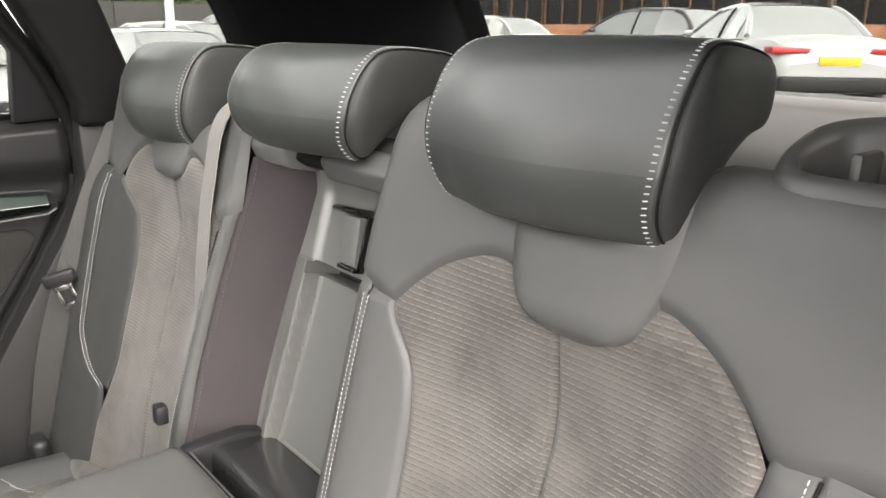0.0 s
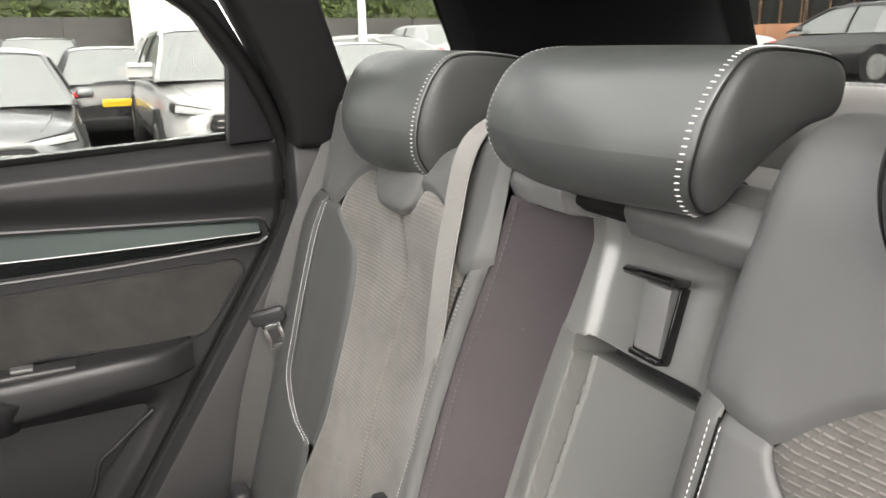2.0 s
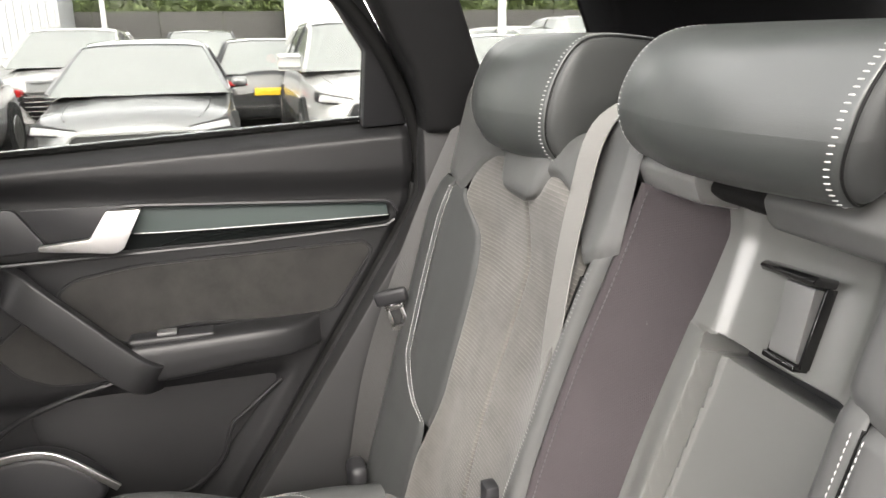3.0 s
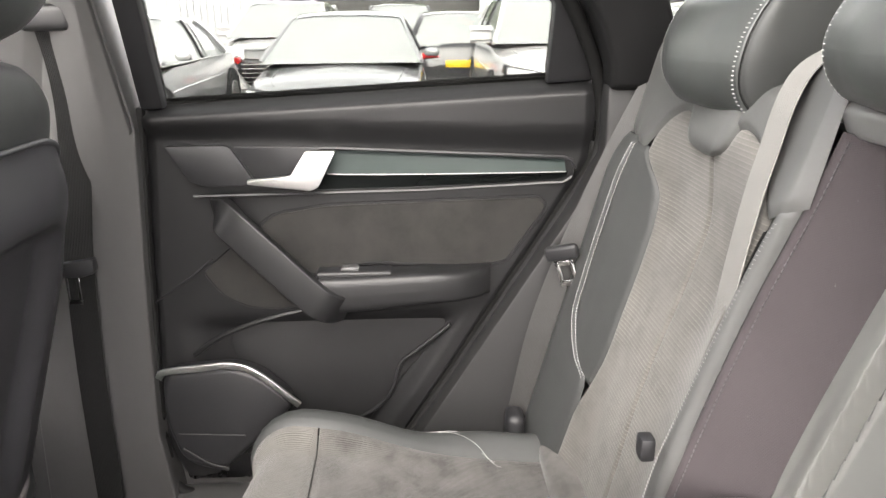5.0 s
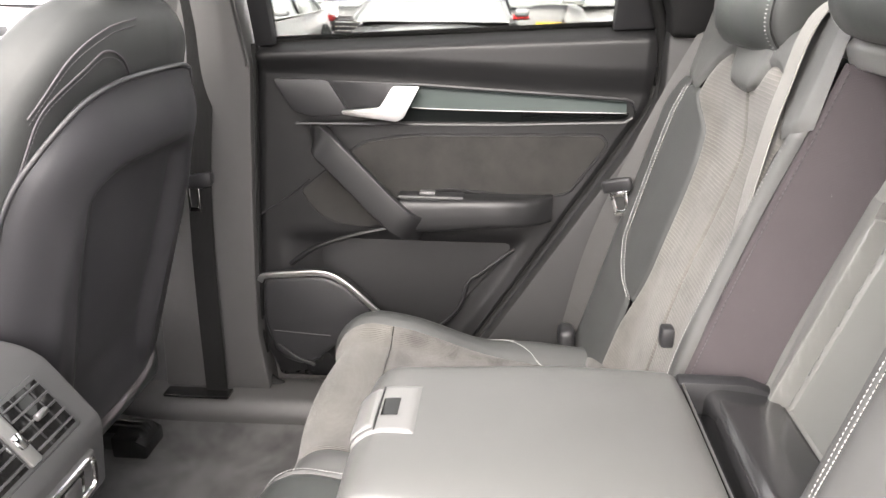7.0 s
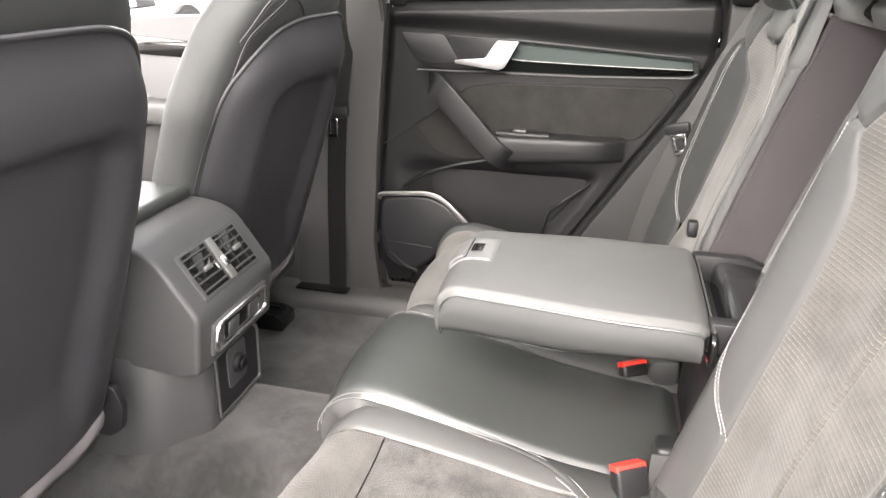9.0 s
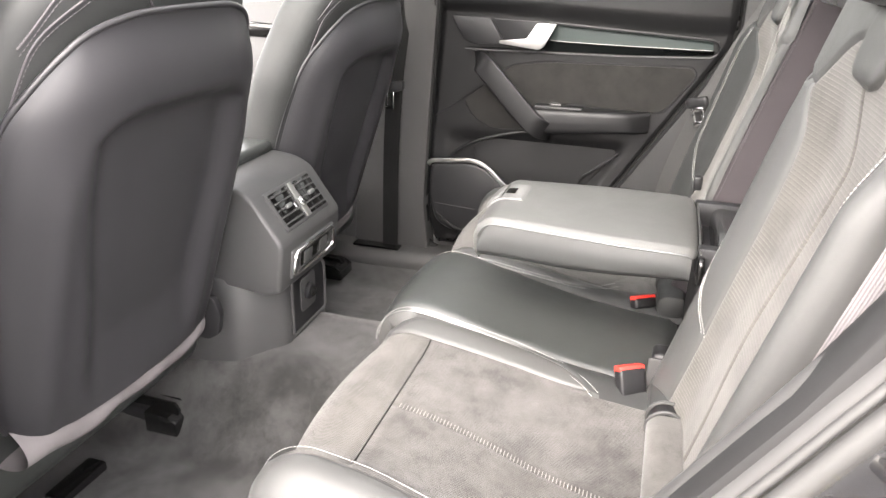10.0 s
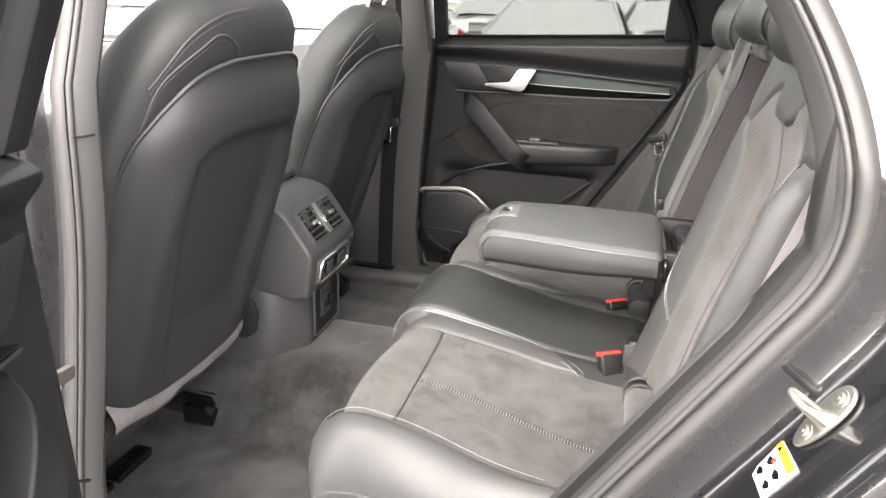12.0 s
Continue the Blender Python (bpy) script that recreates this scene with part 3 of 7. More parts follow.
s = Shape().tube(opening_ring(1, 0.742, 0.004), 0.011, 10, True, (1, 0, 0))
single("door_seal_right", s, RUBBER_DARK, "grey rubber door seal round the opening", "door seal", kind="structure")
single("opening_trim", ring_sheet([(0.66, 0.02), (0.683, 0.005), (0.688, 0.0), (0.694, -0.0022), (0.702, -0.0010), (0.716, 0.0030), (0.729, 0.0072), (0.735, 0.0098), (0.7375, 0.0135), (0.740, 0.022)]), TRIM, "grey plastic trim inside the open doorway", "door trim", kind="structure")
s = Shape().tube(opening_ring(-1, 0.7425, 0.0135, 6), 0.0036, 10, True, (-1, 0, 0))
single("door_seal_left", s, RUBBER, "narrow grey rubber lip round the open doorway", "door seal", kind="structure")
bead = [(0.742, 0.024), (0.7465, 0.0172), (0.751, 0.0166), (0.7545, 0.0182), (0.7562, 0.0215), (0.7566, 0.0255), (0.7556, 0.0292), (0.753, 0.0318), (0.7515, 0.0345)]
single("door_seal_outer", ring_sheet(bead), RUBBER, "broad grey rubber seal bead round the open doorway", "door seal", kind="structure")
jamb = ring_sheet([(0.742, 0.020), (0.7445, 0.030), (0.748, 0.036), (0.7485, 0.044), (0.7495, 0.062), (0.7515, 0.072), (0.7545, 0.0785), (0.7595, 0.083), (0.768, 0.0865), (0.785, 0.0895), (0.805, 0.0925), (0.825, 0.0955), (0.840, 0.0985), (0.851, 0.104), (0.858, 0.113), (0.862, 0.125), (0.868, 0.17), (0.873, 0.22), (0.877, 0.30)], 10)
single("door_jamb", jamb, BODY_PAINT, "black metallic painted door jamb and wing", "door jamb", kind="structure")
line = opening_ring(-1, 0.7515, 0.0335, 12)
single("seal_clips", Shape().stitches(line + line[:1], 0.0027, 0.0014, 0.0005, (-1, 0, 0)), RUBBER_DARK, "fine black dotted edge of the seal", "door seal", kind="stuff")
single("trim_joint", Shape().tube([(-0.688, 0.782, 1.197), (-0.700, 0.7735, 1.197), (-0.714, 0.779, 1.196), (-0.718, 0.786, 1.196)], 0.0013, 6), RUBBER_DARK, "dark joint line across the pillar trim", "trim joint", kind="structure")

# ---- rear bench ----
LEAN_C, LEAN_S = math.cos(radians(15)), math.sin(radians(15))


def back_place(x, s, n):
    """A place on the rear backrest: x across, s up along it, n out of it."""
    return (x, 0.134 - LEAN_S * s + LEAN_C * n, 0.70 + LEAN_C * s + LEAN_S * n)


SLANT = 0.85
FOLD_MARKS = [(0.0, 0.165), (0.226, 0.173), (0.31, 0.176), (0.433, 0.188), (0.535, 0.206), (0.62, 0.216)]


def inner_fold(s):
    """Where the far backrest turns towards its slanted cloth side."""
    return curve_at(FOLD_MARKS, s)


def wrapped(c, out, x, s, n):
    """The same, with the sides and the top rolled over; x from the seat's middle, outward positive."""
    if c > 0 and x < 0:
        r0 = inner_fold(s)
        a = (-x - r0) / 0.016
        if a > 0:
            b = min(a, SLANT)
            n -= 0.016 * (1 - math.cos(b)) + 0.016 * (a - b) * math.sin(SLANT)
            x = -(r0 + 0.016 * math.sin(b) + 0.016 * (a - b) * math.cos(SLANT))
    else:
        r0 = 0.203 + 0.031 * ease(0.50, 0.57, s) if c < 0 and x > 0 else 0.252 if c > 0 else 0.234
        a = (abs(x) - r0) / 0.018
        if a > 0:
            b = min(a, math.pi / 2)
            n -= 0.018 * (1 - math.cos(b)) + 0.018 * (a - b)
            x = math.copysign(r0 + 0.018 * math.sin(b), x)
        if x < 0:
            x *= 1 - 0.03 * ease(0.55, 0.66, s)
    top = 0.60 + 0.045 * (ease(0.015, 0.08, x) if x > 0 else ease(0.10, 0.17, -x))
    roll = 0.035 + (0.032 * ease(0.09, 0.15, -x) if c < 0 else 0.0)
    a = (s - top) / roll
    if a > 0:
        b = min(a, math.pi / 2)
        n -= roll * (1 - math.cos(b)) + roll * (a - b)
        s = top + roll * math.sin(b)
    return back_place(c + out * x, s, n)


def back_swell(x, s):
    """How far the upholstery stands out of the seam's plane: a hollow middle between raised bolsters."""
    a = abs(x)
    n = -0.034 + 0.040 * ease(0.075, 0.212, a) - 0.006 * ease(0.215, 0.23, a)
    lumbar = 0.008 * math.exp(-((s - 0.25) / 0.12) ** 2) * (1 - ease(0.08, 0.16, a))
    return (n + lumbar) * (1 - ease(0.45, 0.585, s))


def edge_steps(n):
    """Steps from 0 to 1, close together at both ends."""
    return [0.5 - 0.5 * math.cos(math.pi * (0.08 + 0.84 * i / (n - 1))) if 0 < i < n - 1 else float(i > 0) for i in range(n)]


def puffed(shape, place, where, swell, wide, tall, nu=22, nv=40, depth=0.006, edge=0.011, lift=0.0, extra=None):
    """An upholstery panel, sunk along its seams. where(u, v) gives the panel's own two metres."""
    def point(u, v):
        x, s = where(u, v)
        d = min(min(u, 1 - u) * wide, min(v, 1 - v) * tall)
        t = min(1.0, d / edge)
        n = swell(x, s) + lift - depth * (1 - math.sqrt(max(0.0, 1 - (1 - t) ** 2)))
        if extra:
            n += extra(x, s)
        return place(x, s, n), (x, s)
    return shape.grid(point, edge_steps(nu), edge_steps(nv))


W_TABLE = [(0.0, 0.150), (0.17, 0.146), (0.30, 0.146), (0.40, 0.149), (0.46, 0.158), (0.515, 0.19), (0.58, 0.2)]
W_OUTER = [(0.0, 0.132), (0.30, 0.137), (0.46, 0.141), (0.506, 0.149), (0.58, 0.152)]
W_GAP = [(0.0, 0.132), (0.2, 0.142), (0.3, 0.158), (0.42, 0.173), (0.5, 0.187), (0.53, 0.197)]
X_TABLE = [(0.0, 0.141), (0.165, 0.143), (0.19, 0.178), (0.215, 0.205), (0.26, 0.224), (0.40, 0.228), (0.52, 0.226), (0.6, 0.226)]


def suede_top(a):
    """Upper edge of the centre panel: an arch with the collar's tab let into it."""
    return curve_at([(0.0, 0.552), (0.05, 0.566), (0.062, 0.578), (0.08, 0.580), (0.125, 0.566), (0.16, 0.542), (0.19, 0.512)], a)


bench = thing("rear_bench", (0, 0.35, 0.5), "black leather and grey microfibre rear car bench", "car seat")


def rear_back(c, out, name_label):

    def place(x, s, n):
        return wrapped(c, out, x, s, n)

    def style(sd):
        """Bolster sides carry the broad bolster; the others end in a narrow leather strip."""
        return "strip" if c > 0 and sd < 0 else "narrow" if c < 0 and sd > 0 else "bolster"

    def panel_half(sd, s):
        if style(sd) == "strip":
            return curve_at(W_GAP, s)
        if style(sd) == "narrow":
            return curve_at(W_OUTER, s)
        return curve_at(W_TABLE, s) - (0.030 * ease(0.56, 0.46, s) * ease(0.10, 0.25, s) if c > 0 else 0.0)

    core = Shape()
    outline = rounded([(-0.04, -0.12), (-0.04, -0.055), (0.55, -0.045), (0.60, -0.055), (0.615, -0.12)], 0.02)
    core.prism(outline, "x", -0.205, 0.243, 0.006)
    core.moved(lambda p: back_place(c + p[0], p[1], p[2]))
    seat = part("backrest", core, LEATHER_LIT, bench, name_label)
    # centre panel
    sh = Shape()

    def where(u, v):
        k = 2 * u - 1
        top = suede_top(abs(k) * 0.19)
        s = v * top
        return k * panel_half(k, s), s

    crease = lambda x, s: -0.0045 * math.exp(-((x + 0.014) / 0.0035) ** 2) * (1 - ease(0.54, 0.56, s))
    us = sorted(set([0.5 * u for u in edge_steps(30)] + [0.5 + 0.5 * u for u in edge_steps(30)] + span(0.42, 0.49, 14)))

    def body_swell(x, s):
        raised = 0.014 * ease(0.09, 0.14, x) * (1 - ease(0.46, 0.54, s)) if c < 0 else 0.0
        if c > 0 and x > 0:
            raised = (0.006 * ease(0.215, 0.23, x) + 0.013 * ease(0.18, 0.25, x)) * (1 - ease(0.46, 0.56, s))
        return back_swell(x, s) + raised

    def point(u, v):
        x, s = where(u, v)
        d = min(min(u, 1 - u) * 0.29, (1 - v) * 0.55)
        t = min(1.0, d / 0.011)
        return place(x, s, body_swell(x, s) - 0.005 * (1 - math.sqrt(max(0.0, 1 - (1 - t) ** 2))) + crease(x, s)), (x, s)

    sh.grid(point, us, edge_steps(60))
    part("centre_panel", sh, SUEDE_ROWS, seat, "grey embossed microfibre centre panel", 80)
    for sd in (1, -1):
        kind = style(sd)
        if kind == "strip":
            swell = lambda x, s: 0.002 - 0.016 * ease(0.30, 0.05, s)
            ends = lambda s: (panel_half(sd, s) + 0.006, inner_fold(s) + 0.0136)
            sh = puffed(Shape(), place, lambda u, v: (sd * (ends(-0.02 + v * 0.556)[0] * (1 - u) + u * ends(-0.02 + v * 0.556)[1]), -0.02 + v * 0.556), swell, 0.034, 0.556, 16, 60, 0.007, 0.011)
            part("side_roll", sh, LEATHER_LIT, seat, "narrow black leather strip beside the gap", 80)
            sh = Shape().grid(lambda u, s: (place(sd * (inner_fold(s) + 0.0136 + u * 0.088), s, -0.003 - 0.003 * (1 - min(1.0, u * 14))), (u * 0.088, s)), [0, 0.02, 0.045, 0.07] + span(0.1, 1, 14), span(-0.03, 0.603, 40))
            part("side_panel", sh, CLOTH, seat, "plum-grey cloth side panel", 60)
            edges = [[place(sd * (panel_half(sd, s) + d), s, swell(0, s) - 0.0004) for s in span(0.04, 0.515, 90)] for d in (0.0115, 0.0165)]
            part("stitching", Shape().rungs(edges[0], edges[1], 0.0048, 0.0007), THREAD, seat, "pale ladder stitching", kind="stuff")
            # black strip laid in as the shade of the valley along the panel
            gap = [place(sd * (panel_half(sd, s) + 0.003), s, back_swell(panel_half(sd, s), s) - 0.006) for s in span(0.02, 0.50, 40)]
            part("valley_shade", Shape().sweep([Vector(q) for q in gap], [(-0.006, -0.002), (0.006, -0.002), (0.006, 0.002), (-0.006, 0.002)], up=(0, 0.96, 0.26)), RUBBER_DARK, seat, "black strip as the valley's shade beside the centre panel")
            line = [place(sd * (inner_fold(s) + 0.0136 + 0.011), s, -0.0022) for s in span(0.0, 0.60, 60)]
            part("side_stitching", Shape().stitches(line, 0.006, 0.0045, 0.0008, (-0.7, 0.6, 0.2)), THREAD_DARK, seat, kind="stuff")
            continue
        low, rise = (0.166, 0.352) if kind == "bolster" else (-0.02, 0.545)
        edge = (lambda s: curve_at(X_TABLE, s) - (0.012 * ease(0.17, 0.22, s) if c > 0 else 0.0)) if kind == "bolster" else (lambda s: panel_half(sd, s) + 0.022 + 0.008 * ease(0.2, 0.4, s))
        end = 0.282 if c > 0 else 0.264 if kind == "bolster" else 0.240
        # same leather on both seats; less light on the far one is in its colour
        leather = LEATHER_MATT if c > 0 else LEATHER_LIT
        sh = puffed(Shape(), place, lambda u, v: (sd * (panel_half(sd, low + v * rise) * (1 - u) + u * edge(low + v * rise)), low + v * rise), body_swell, 0.08 if kind == "bolster" else 0.026, rise, 16, 50)
        part("bolster", sh, leather, seat, "black leather side bolster", 80)
        sh = puffed(Shape(), place, lambda u, v: (sd * (edge(-0.02 + v * 0.545) * (1 - u) + u * end), -0.02 + v * 0.545), body_swell, 0.08, 0.54, 22, 50, 0.004, 0.008)
        part("side_roll", sh, leather, seat, "black leather edge roll", 80)
        sh = Shape()
        x = sd * (0.2525 if kind == "bolster" else 0.2215)
        sh.prism(rounded([(-0.03, -0.128), (-0.03, -0.021), (0.44, -0.019), (0.56, -0.022), (0.60, -0.05), (0.61, -0.128)], 0.012), "x", x - sd * 0.012, x + sd * 0.001, 0.003)
        sh.moved(lambda p: back_place(c + out * p[0], p[1], p[2]))
        part("side_panel", sh, CLOTH if kind == "bolster" else CLOTH_ROLL, seat, "plum-grey cloth side panel")
        for off in (-0.0052, 0.0052):
            line = []
            for k in range(70):
                s = low + 0.002 + (rise - 0.004) * k / 69
                x = edge(s) + off
                line.append(place(sd * x, s, body_swell(sd * x, s) - 0.0002))
            # narrow side: outer row of pale stitching is darkened in colour for shade
            part("stitching", Shape().stitches(line, 0.0047, 0.0034, 0.00056, (0, LEAN_C, LEAN_S)), THREAD if kind == "bolster" or off < 0 else THREAD_DARK, seat, "pale double stitching", kind="stuff")
        line = [place(sd * edge(s), s, body_swell(sd * edge(s), s) - 0.0026) for s in span(low + 0.004, low + rise - 0.004, 60)]
        part("seam", Shape().tube(line, 0.0011, 6, up=(0, LEAN_C, LEAN_S)), RUBBER_DARK, seat, "dark sunken seam")
        x = 0.2534 if kind == "bolster" else 0.2234
        line = [back_place(c + out * sd * x, s, -0.027 - 0.003 * math.sin(3 * s)) for s in span(0.0, 0.56, 60)]
        part("side_stitching", Shape().stitches(line, 0.007, 0.005, 0.0008, (out * sd, 0, 0)), THREAD_DARK, seat, kind="stuff")
    # seam stitching down the middle crease
    line = [place(-0.0175, s, back_swell(-0.0175, s) - 0.0012) for s in span(0.03, 0.535, 70)]
    part("crease_stitching", Shape().stitches(line, 0.0058, 0.0026, 0.0006, (0, LEAN_C, LEAN_S)), THREAD_DARK, seat, kind="stuff")
    # shoulder panel over the top
    sh = Shape()

    def shoulder(u, v):
        k = 2 * u - 1
        wide = 0.30
        if style(k) == "strip":
            wide = inner_fold(0.6) + 0.0136
        x = k * wide
        a = abs(x)
        if style(k) == "narrow":
            b = a * 0.19 / 0.151
            low = suede_top(b) if b < 0.19 else 0.510 + 0.014 * ease(0.151, 0.20, a)
        elif style(k) == "strip":
            low = suede_top(a) if a < 0.19 else 0.512 + (a - 0.19) * 0.6
        else:
            low = suede_top(a) if a < 0.19 else 0.512 + (a - 0.19) * 0.20
        s = low + v * (0.80 - low)
        return x, s

    puffed(sh, place, shoulder, lambda x, s: back_swell(x, s) + (0.004 * ease(0.15, 0.19, -x) if c > 0 and x < 0 else 0.0), 0.58, 0.2, 60, 26, 0.005, 0.010)
    part("shoulder_panel", sh, LEATHER_LIT, seat, "black leather shoulder panel", 80)
    # collar under the headrest
    sh = Shape()
    tab = lambda s: curve_at([(0.540, 0.012), (0.546, 0.036), (0.556, 0.053), (0.575, 0.064), (0.62, 0.076), (0.75, 0.085)], s)
    puffed(sh, place, lambda u, v: ((2 * u - 1) * tab(0.540 + v * 0.20), 0.540 + v * 0.20), lambda x, s: 0.006 - 0.5 * x * x, 0.14, 0.2, 30, 26, 0.013, 0.02)
    part("collar", sh, LEATHER_LIT, seat, "smooth leather tab under the headrest", 80)
    return seat


HEAD_OUTLINE = [(0.018, 1.345), (0.012, 1.314), (-0.010, 1.296), (-0.042, 1.310), (-0.085, 1.341), (-0.130, 1.359), (-0.166, 1.367), (-0.175, 1.390), (-0.167, 1.413), (-0.125, 1.422), (-0.060, 1.424), (-0.015, 1.408), (0.009, 1.380)]


def headrest(c, wide, label, dz=0.0, tall=1.0):
    rest = thing("headrest", (c, -0.06, 1.29 + dz), label, "headrest", "rear headrests")
    ring = through_points([(y, z, 0) for y, z in HEAD_OUTLINE], 5, True)
    m = len(ring)
    cy, cz = -0.070, 1.364

    def spot(k, u, shrink=1.0, out=0.0):
        y, z = ring[k % m].x, ring[k % m].y
        y2, z2 = cy + (y - cy) * shrink, cz + (z - cz) * shrink
        half = wide * (1 - 0.20 * ease(0.0, -0.16, y2)) * (1 - 0.07 * ease(1.36, 1.30, z2))
        y2 -= 0.018 * ease(0.2, 1.0, abs(u)) * ease(-0.06, 0.01, y2)
        return (c + u * half + math.copysign(out, u), y2, cz + (z2 - cz) * tall + dz)

    half_us = [0, 0.2, 0.4, 0.6, 0.75, 0.86, 0.92, 0.955, 0.972, 0.985, 0.993, 0.998, 1]
    us = [-u for u in half_us[:0:-1]] + half_us
    swell = lambda u: 0.945 + 0.044 * math.sqrt(max(0, 1 - min(1, abs(u)) ** 22)) + 0.014 * (1 - u * u)
    sh = Shape().grid(lambda k, u: (spot(int(k), u, swell(u)), (k * 0.01, u * wide)), list(range(m + 1)), us)
    part("cushion", sh, LEATHER, rest, "padded black leather front and top", 80)
    for sd in (1, -1):
        radii = [0.948, 0.936, 0.930, 0.926, 0.915, 0.89, 0.84, 0.72, 0.55, 0.3, 0.0005]
        bulge = [0.000, -0.0025, -0.001, 0.001, 0.0035, 0.006, 0.008, 0.0098, 0.0108, 0.0113, 0.0115]
        sh = Shape().grid(lambda k, j: spot(int(k), sd, radii[int(j)], bulge[int(j)]), list(range(m + 1)), list(range(len(radii))))
        part("side_panel", sh, LEATHER_MATT, rest, "smooth side panel", 80)
        edges = [[spot(k % m, sd * u, swell(u) + 0.0012) for k in range(m - 24, m + 11)] for u in (0.935, 0.968)]
        part("stitching", Shape().rungs(edges[0], edges[1]), THREAD, rest, "pale ladder seam stitching", kind="stuff")
        line = [Vector(spot(k % m, sd * 1.0, 0.938, -0.001)) for k in range(m)]
        part("seam", Shape().tube(line, 0.0012, 6, True, (1, 0, 0)), RUBBER_DARK, rest, "dark sunken seam")
    for x in (-0.055, 0.055):
        part("post", Shape().tube([(c + x, -0.105, 1.25), (c + x, -0.085, 1.345 + dz)], 0.006, 12), CHROME, rest, "chrome post")
    return rest


rear_back(-0.369, -1, "black leather and grey microfibre outer rear backrest by the open door")
rear_back(0.369, 1, "black leather and grey microfibre outer rear backrest by the closed door")
headrest(-0.326, 0.109, "black leather outer rear headrest with pale stitching")
headrest(0.405, 0.118, "black leather outer rear headrest by the closed door", -0.020, 1.05)
headrest(0.020, 0.122, "wide black leather middle rear headrest with pale stitching", -0.002, 0.83)

# ---- recess behind the folded armrest ----
recess = thing("armrest_recess", back_place(0, 0, -0.1), "satin plastic recess behind the folded centre armrest", "seat panel")


def recess_part(name, outline, a, b, mat, label="", r=0.003):
    sh = Shape().prism(outline, "x", a, b, r)
    sh.moved(lambda p: back_place(p[0], p[1], p[2]))
    return part(name, sh, mat, recess, label)


def recess_depth(x, s):
    """Depth of the moulded panel: a hatch set between two stepped cheeks, with a niche for the lock above."""
    a = abs(x)
    edge = 0.089 - 0.019 * (s - 0.288) / 0.206
    low = -0.068 - 0.007 * ease(edge, 0.116, a) - 0.021 * ease(edge, edge - 0.0045, a) + 0.004 * ease(edge - 0.006, edge - 0.0075, a) - 0.004 * ease(edge - 0.008, edge - 0.011, a)
    high = -0.076 + 0.006 * ease(0.056, 0.075, a) - 0.004 * ease(0.0, 0.05, a) + 0.010 * ease(0.575, 0.62, s)
    k = ease(0.494, 0.498, s)
    n = low * (1 - k) + high * k
    slot = ease(0.479, 0.481, s) * ease(0.4955, 0.494, s) * ease(0.074, 0.072, a)
    return n - 0.05 * slot


rows_s = sorted(set(span(0.16, 0.47, 16) + span(0.474, 0.503, 40) + span(0.51, 0.604, 20)))
cols_x = sorted(set(span(-0.124, 0.124, 60) + span(-0.092, -0.058, 60) + span(0.058, 0.092, 60)))
sh = Shape().grid(lambda x, s: (back_place(x, s, recess_depth(x, s)), (x, s)), cols_x, rows_s)
part("back_panel", sh, PLASTIC_SATIN, recess, "satin plastic moulded back panel", 50)
sh = Shape().prism([(0.16, -0.16), (0.16, -0.125), (0.64, -0.115), (0.64, -0.16)], "x", -0.12, 0.12, 0).moved(lambda p: back_place(p[0], p[1], p[2]))
part("backing", sh, PLASTIC_DARK, recess)
recess_part("top_shelf", rounded([(0.612, -0.045), (0.640, -0.030), (0.655, -0.045), (0.655, -0.24), (0.60, -0.24)], 0.012), -0.215, 0.160, LEATHER_LIT, "leather top behind the middle headrest", 0.008)
# black block added for the shade of the open void below the headrest
recess_part("void_shade", rounded([(0.617, -0.13), (0.606, -0.040), (0.612, -0.022), (0.645, -0.030), (0.66, -0.13)], 0.006), -0.014, 0.118, RUBBER_DARK, "black block as the shade of the void under the headrest", 0.006)
for x0, x1 in ((-0.150, -0.010), (0.066, 0.150)):
    recess_part("corner_cover", rounded([(0.602, -0.06), (0.600, -0.018), (0.618, -0.004), (0.640, -0.016), (0.64, -0.06)], 0.006), x0, x1, CATCH if x0 > 0 else LEATHER_LIT, "smooth corner cover", 0.005)
plate = recess_part("hatch_lock", rounded([(0.509, -0.09), (0.509, -0.0665), (0.566, -0.0615), (0.566, -0.09)], 0.003), -0.026, 0.002, CATCH, "satin plate of the through-load hatch lock", 0.003)
sh = Shape().prism(rounded([(0.567, -0.078), (0.566, -0.058), (0.570, -0.054), (0.574, -0.058), (0.574, -0.078)], 0.002), "x", -0.034, 0.030, 0.003)
sh.moved(lambda p: back_place(p[0], p[1] - 0.06 * p[0], p[2] - 0.16 * p[0]))
part("lock_lever", sh, PIANO, plate, "gloss black lever")
for x0, x1 in ((-0.0295, -0.0270), (0.003, 0.0050)):
    sh = Shape().box(x0, x1, 0.506, 0.568, -0.09, -0.0690, 0.0005).moved(lambda p: back_place(p[0], p[1], p[2]))
    part("plate_gap", sh, PIANO, plate)
sh = Shape().box(-0.0285, 0.004, 0.5035, 0.5085, -0.09, -0.0640, 0.001)
sh.moved(lambda p: back_place(p[0], p[1], p[2]))
part("lock_foot", sh, PIANO, plate)


# ---- bench cushions ----
Z_TABLE = [(0.06, 0.700), (0.15, 0.706), (0.25, 0.718), (0.35, 0.738), (0.46, 0.757), (0.53, 0.766), (0.60, 0.768)]


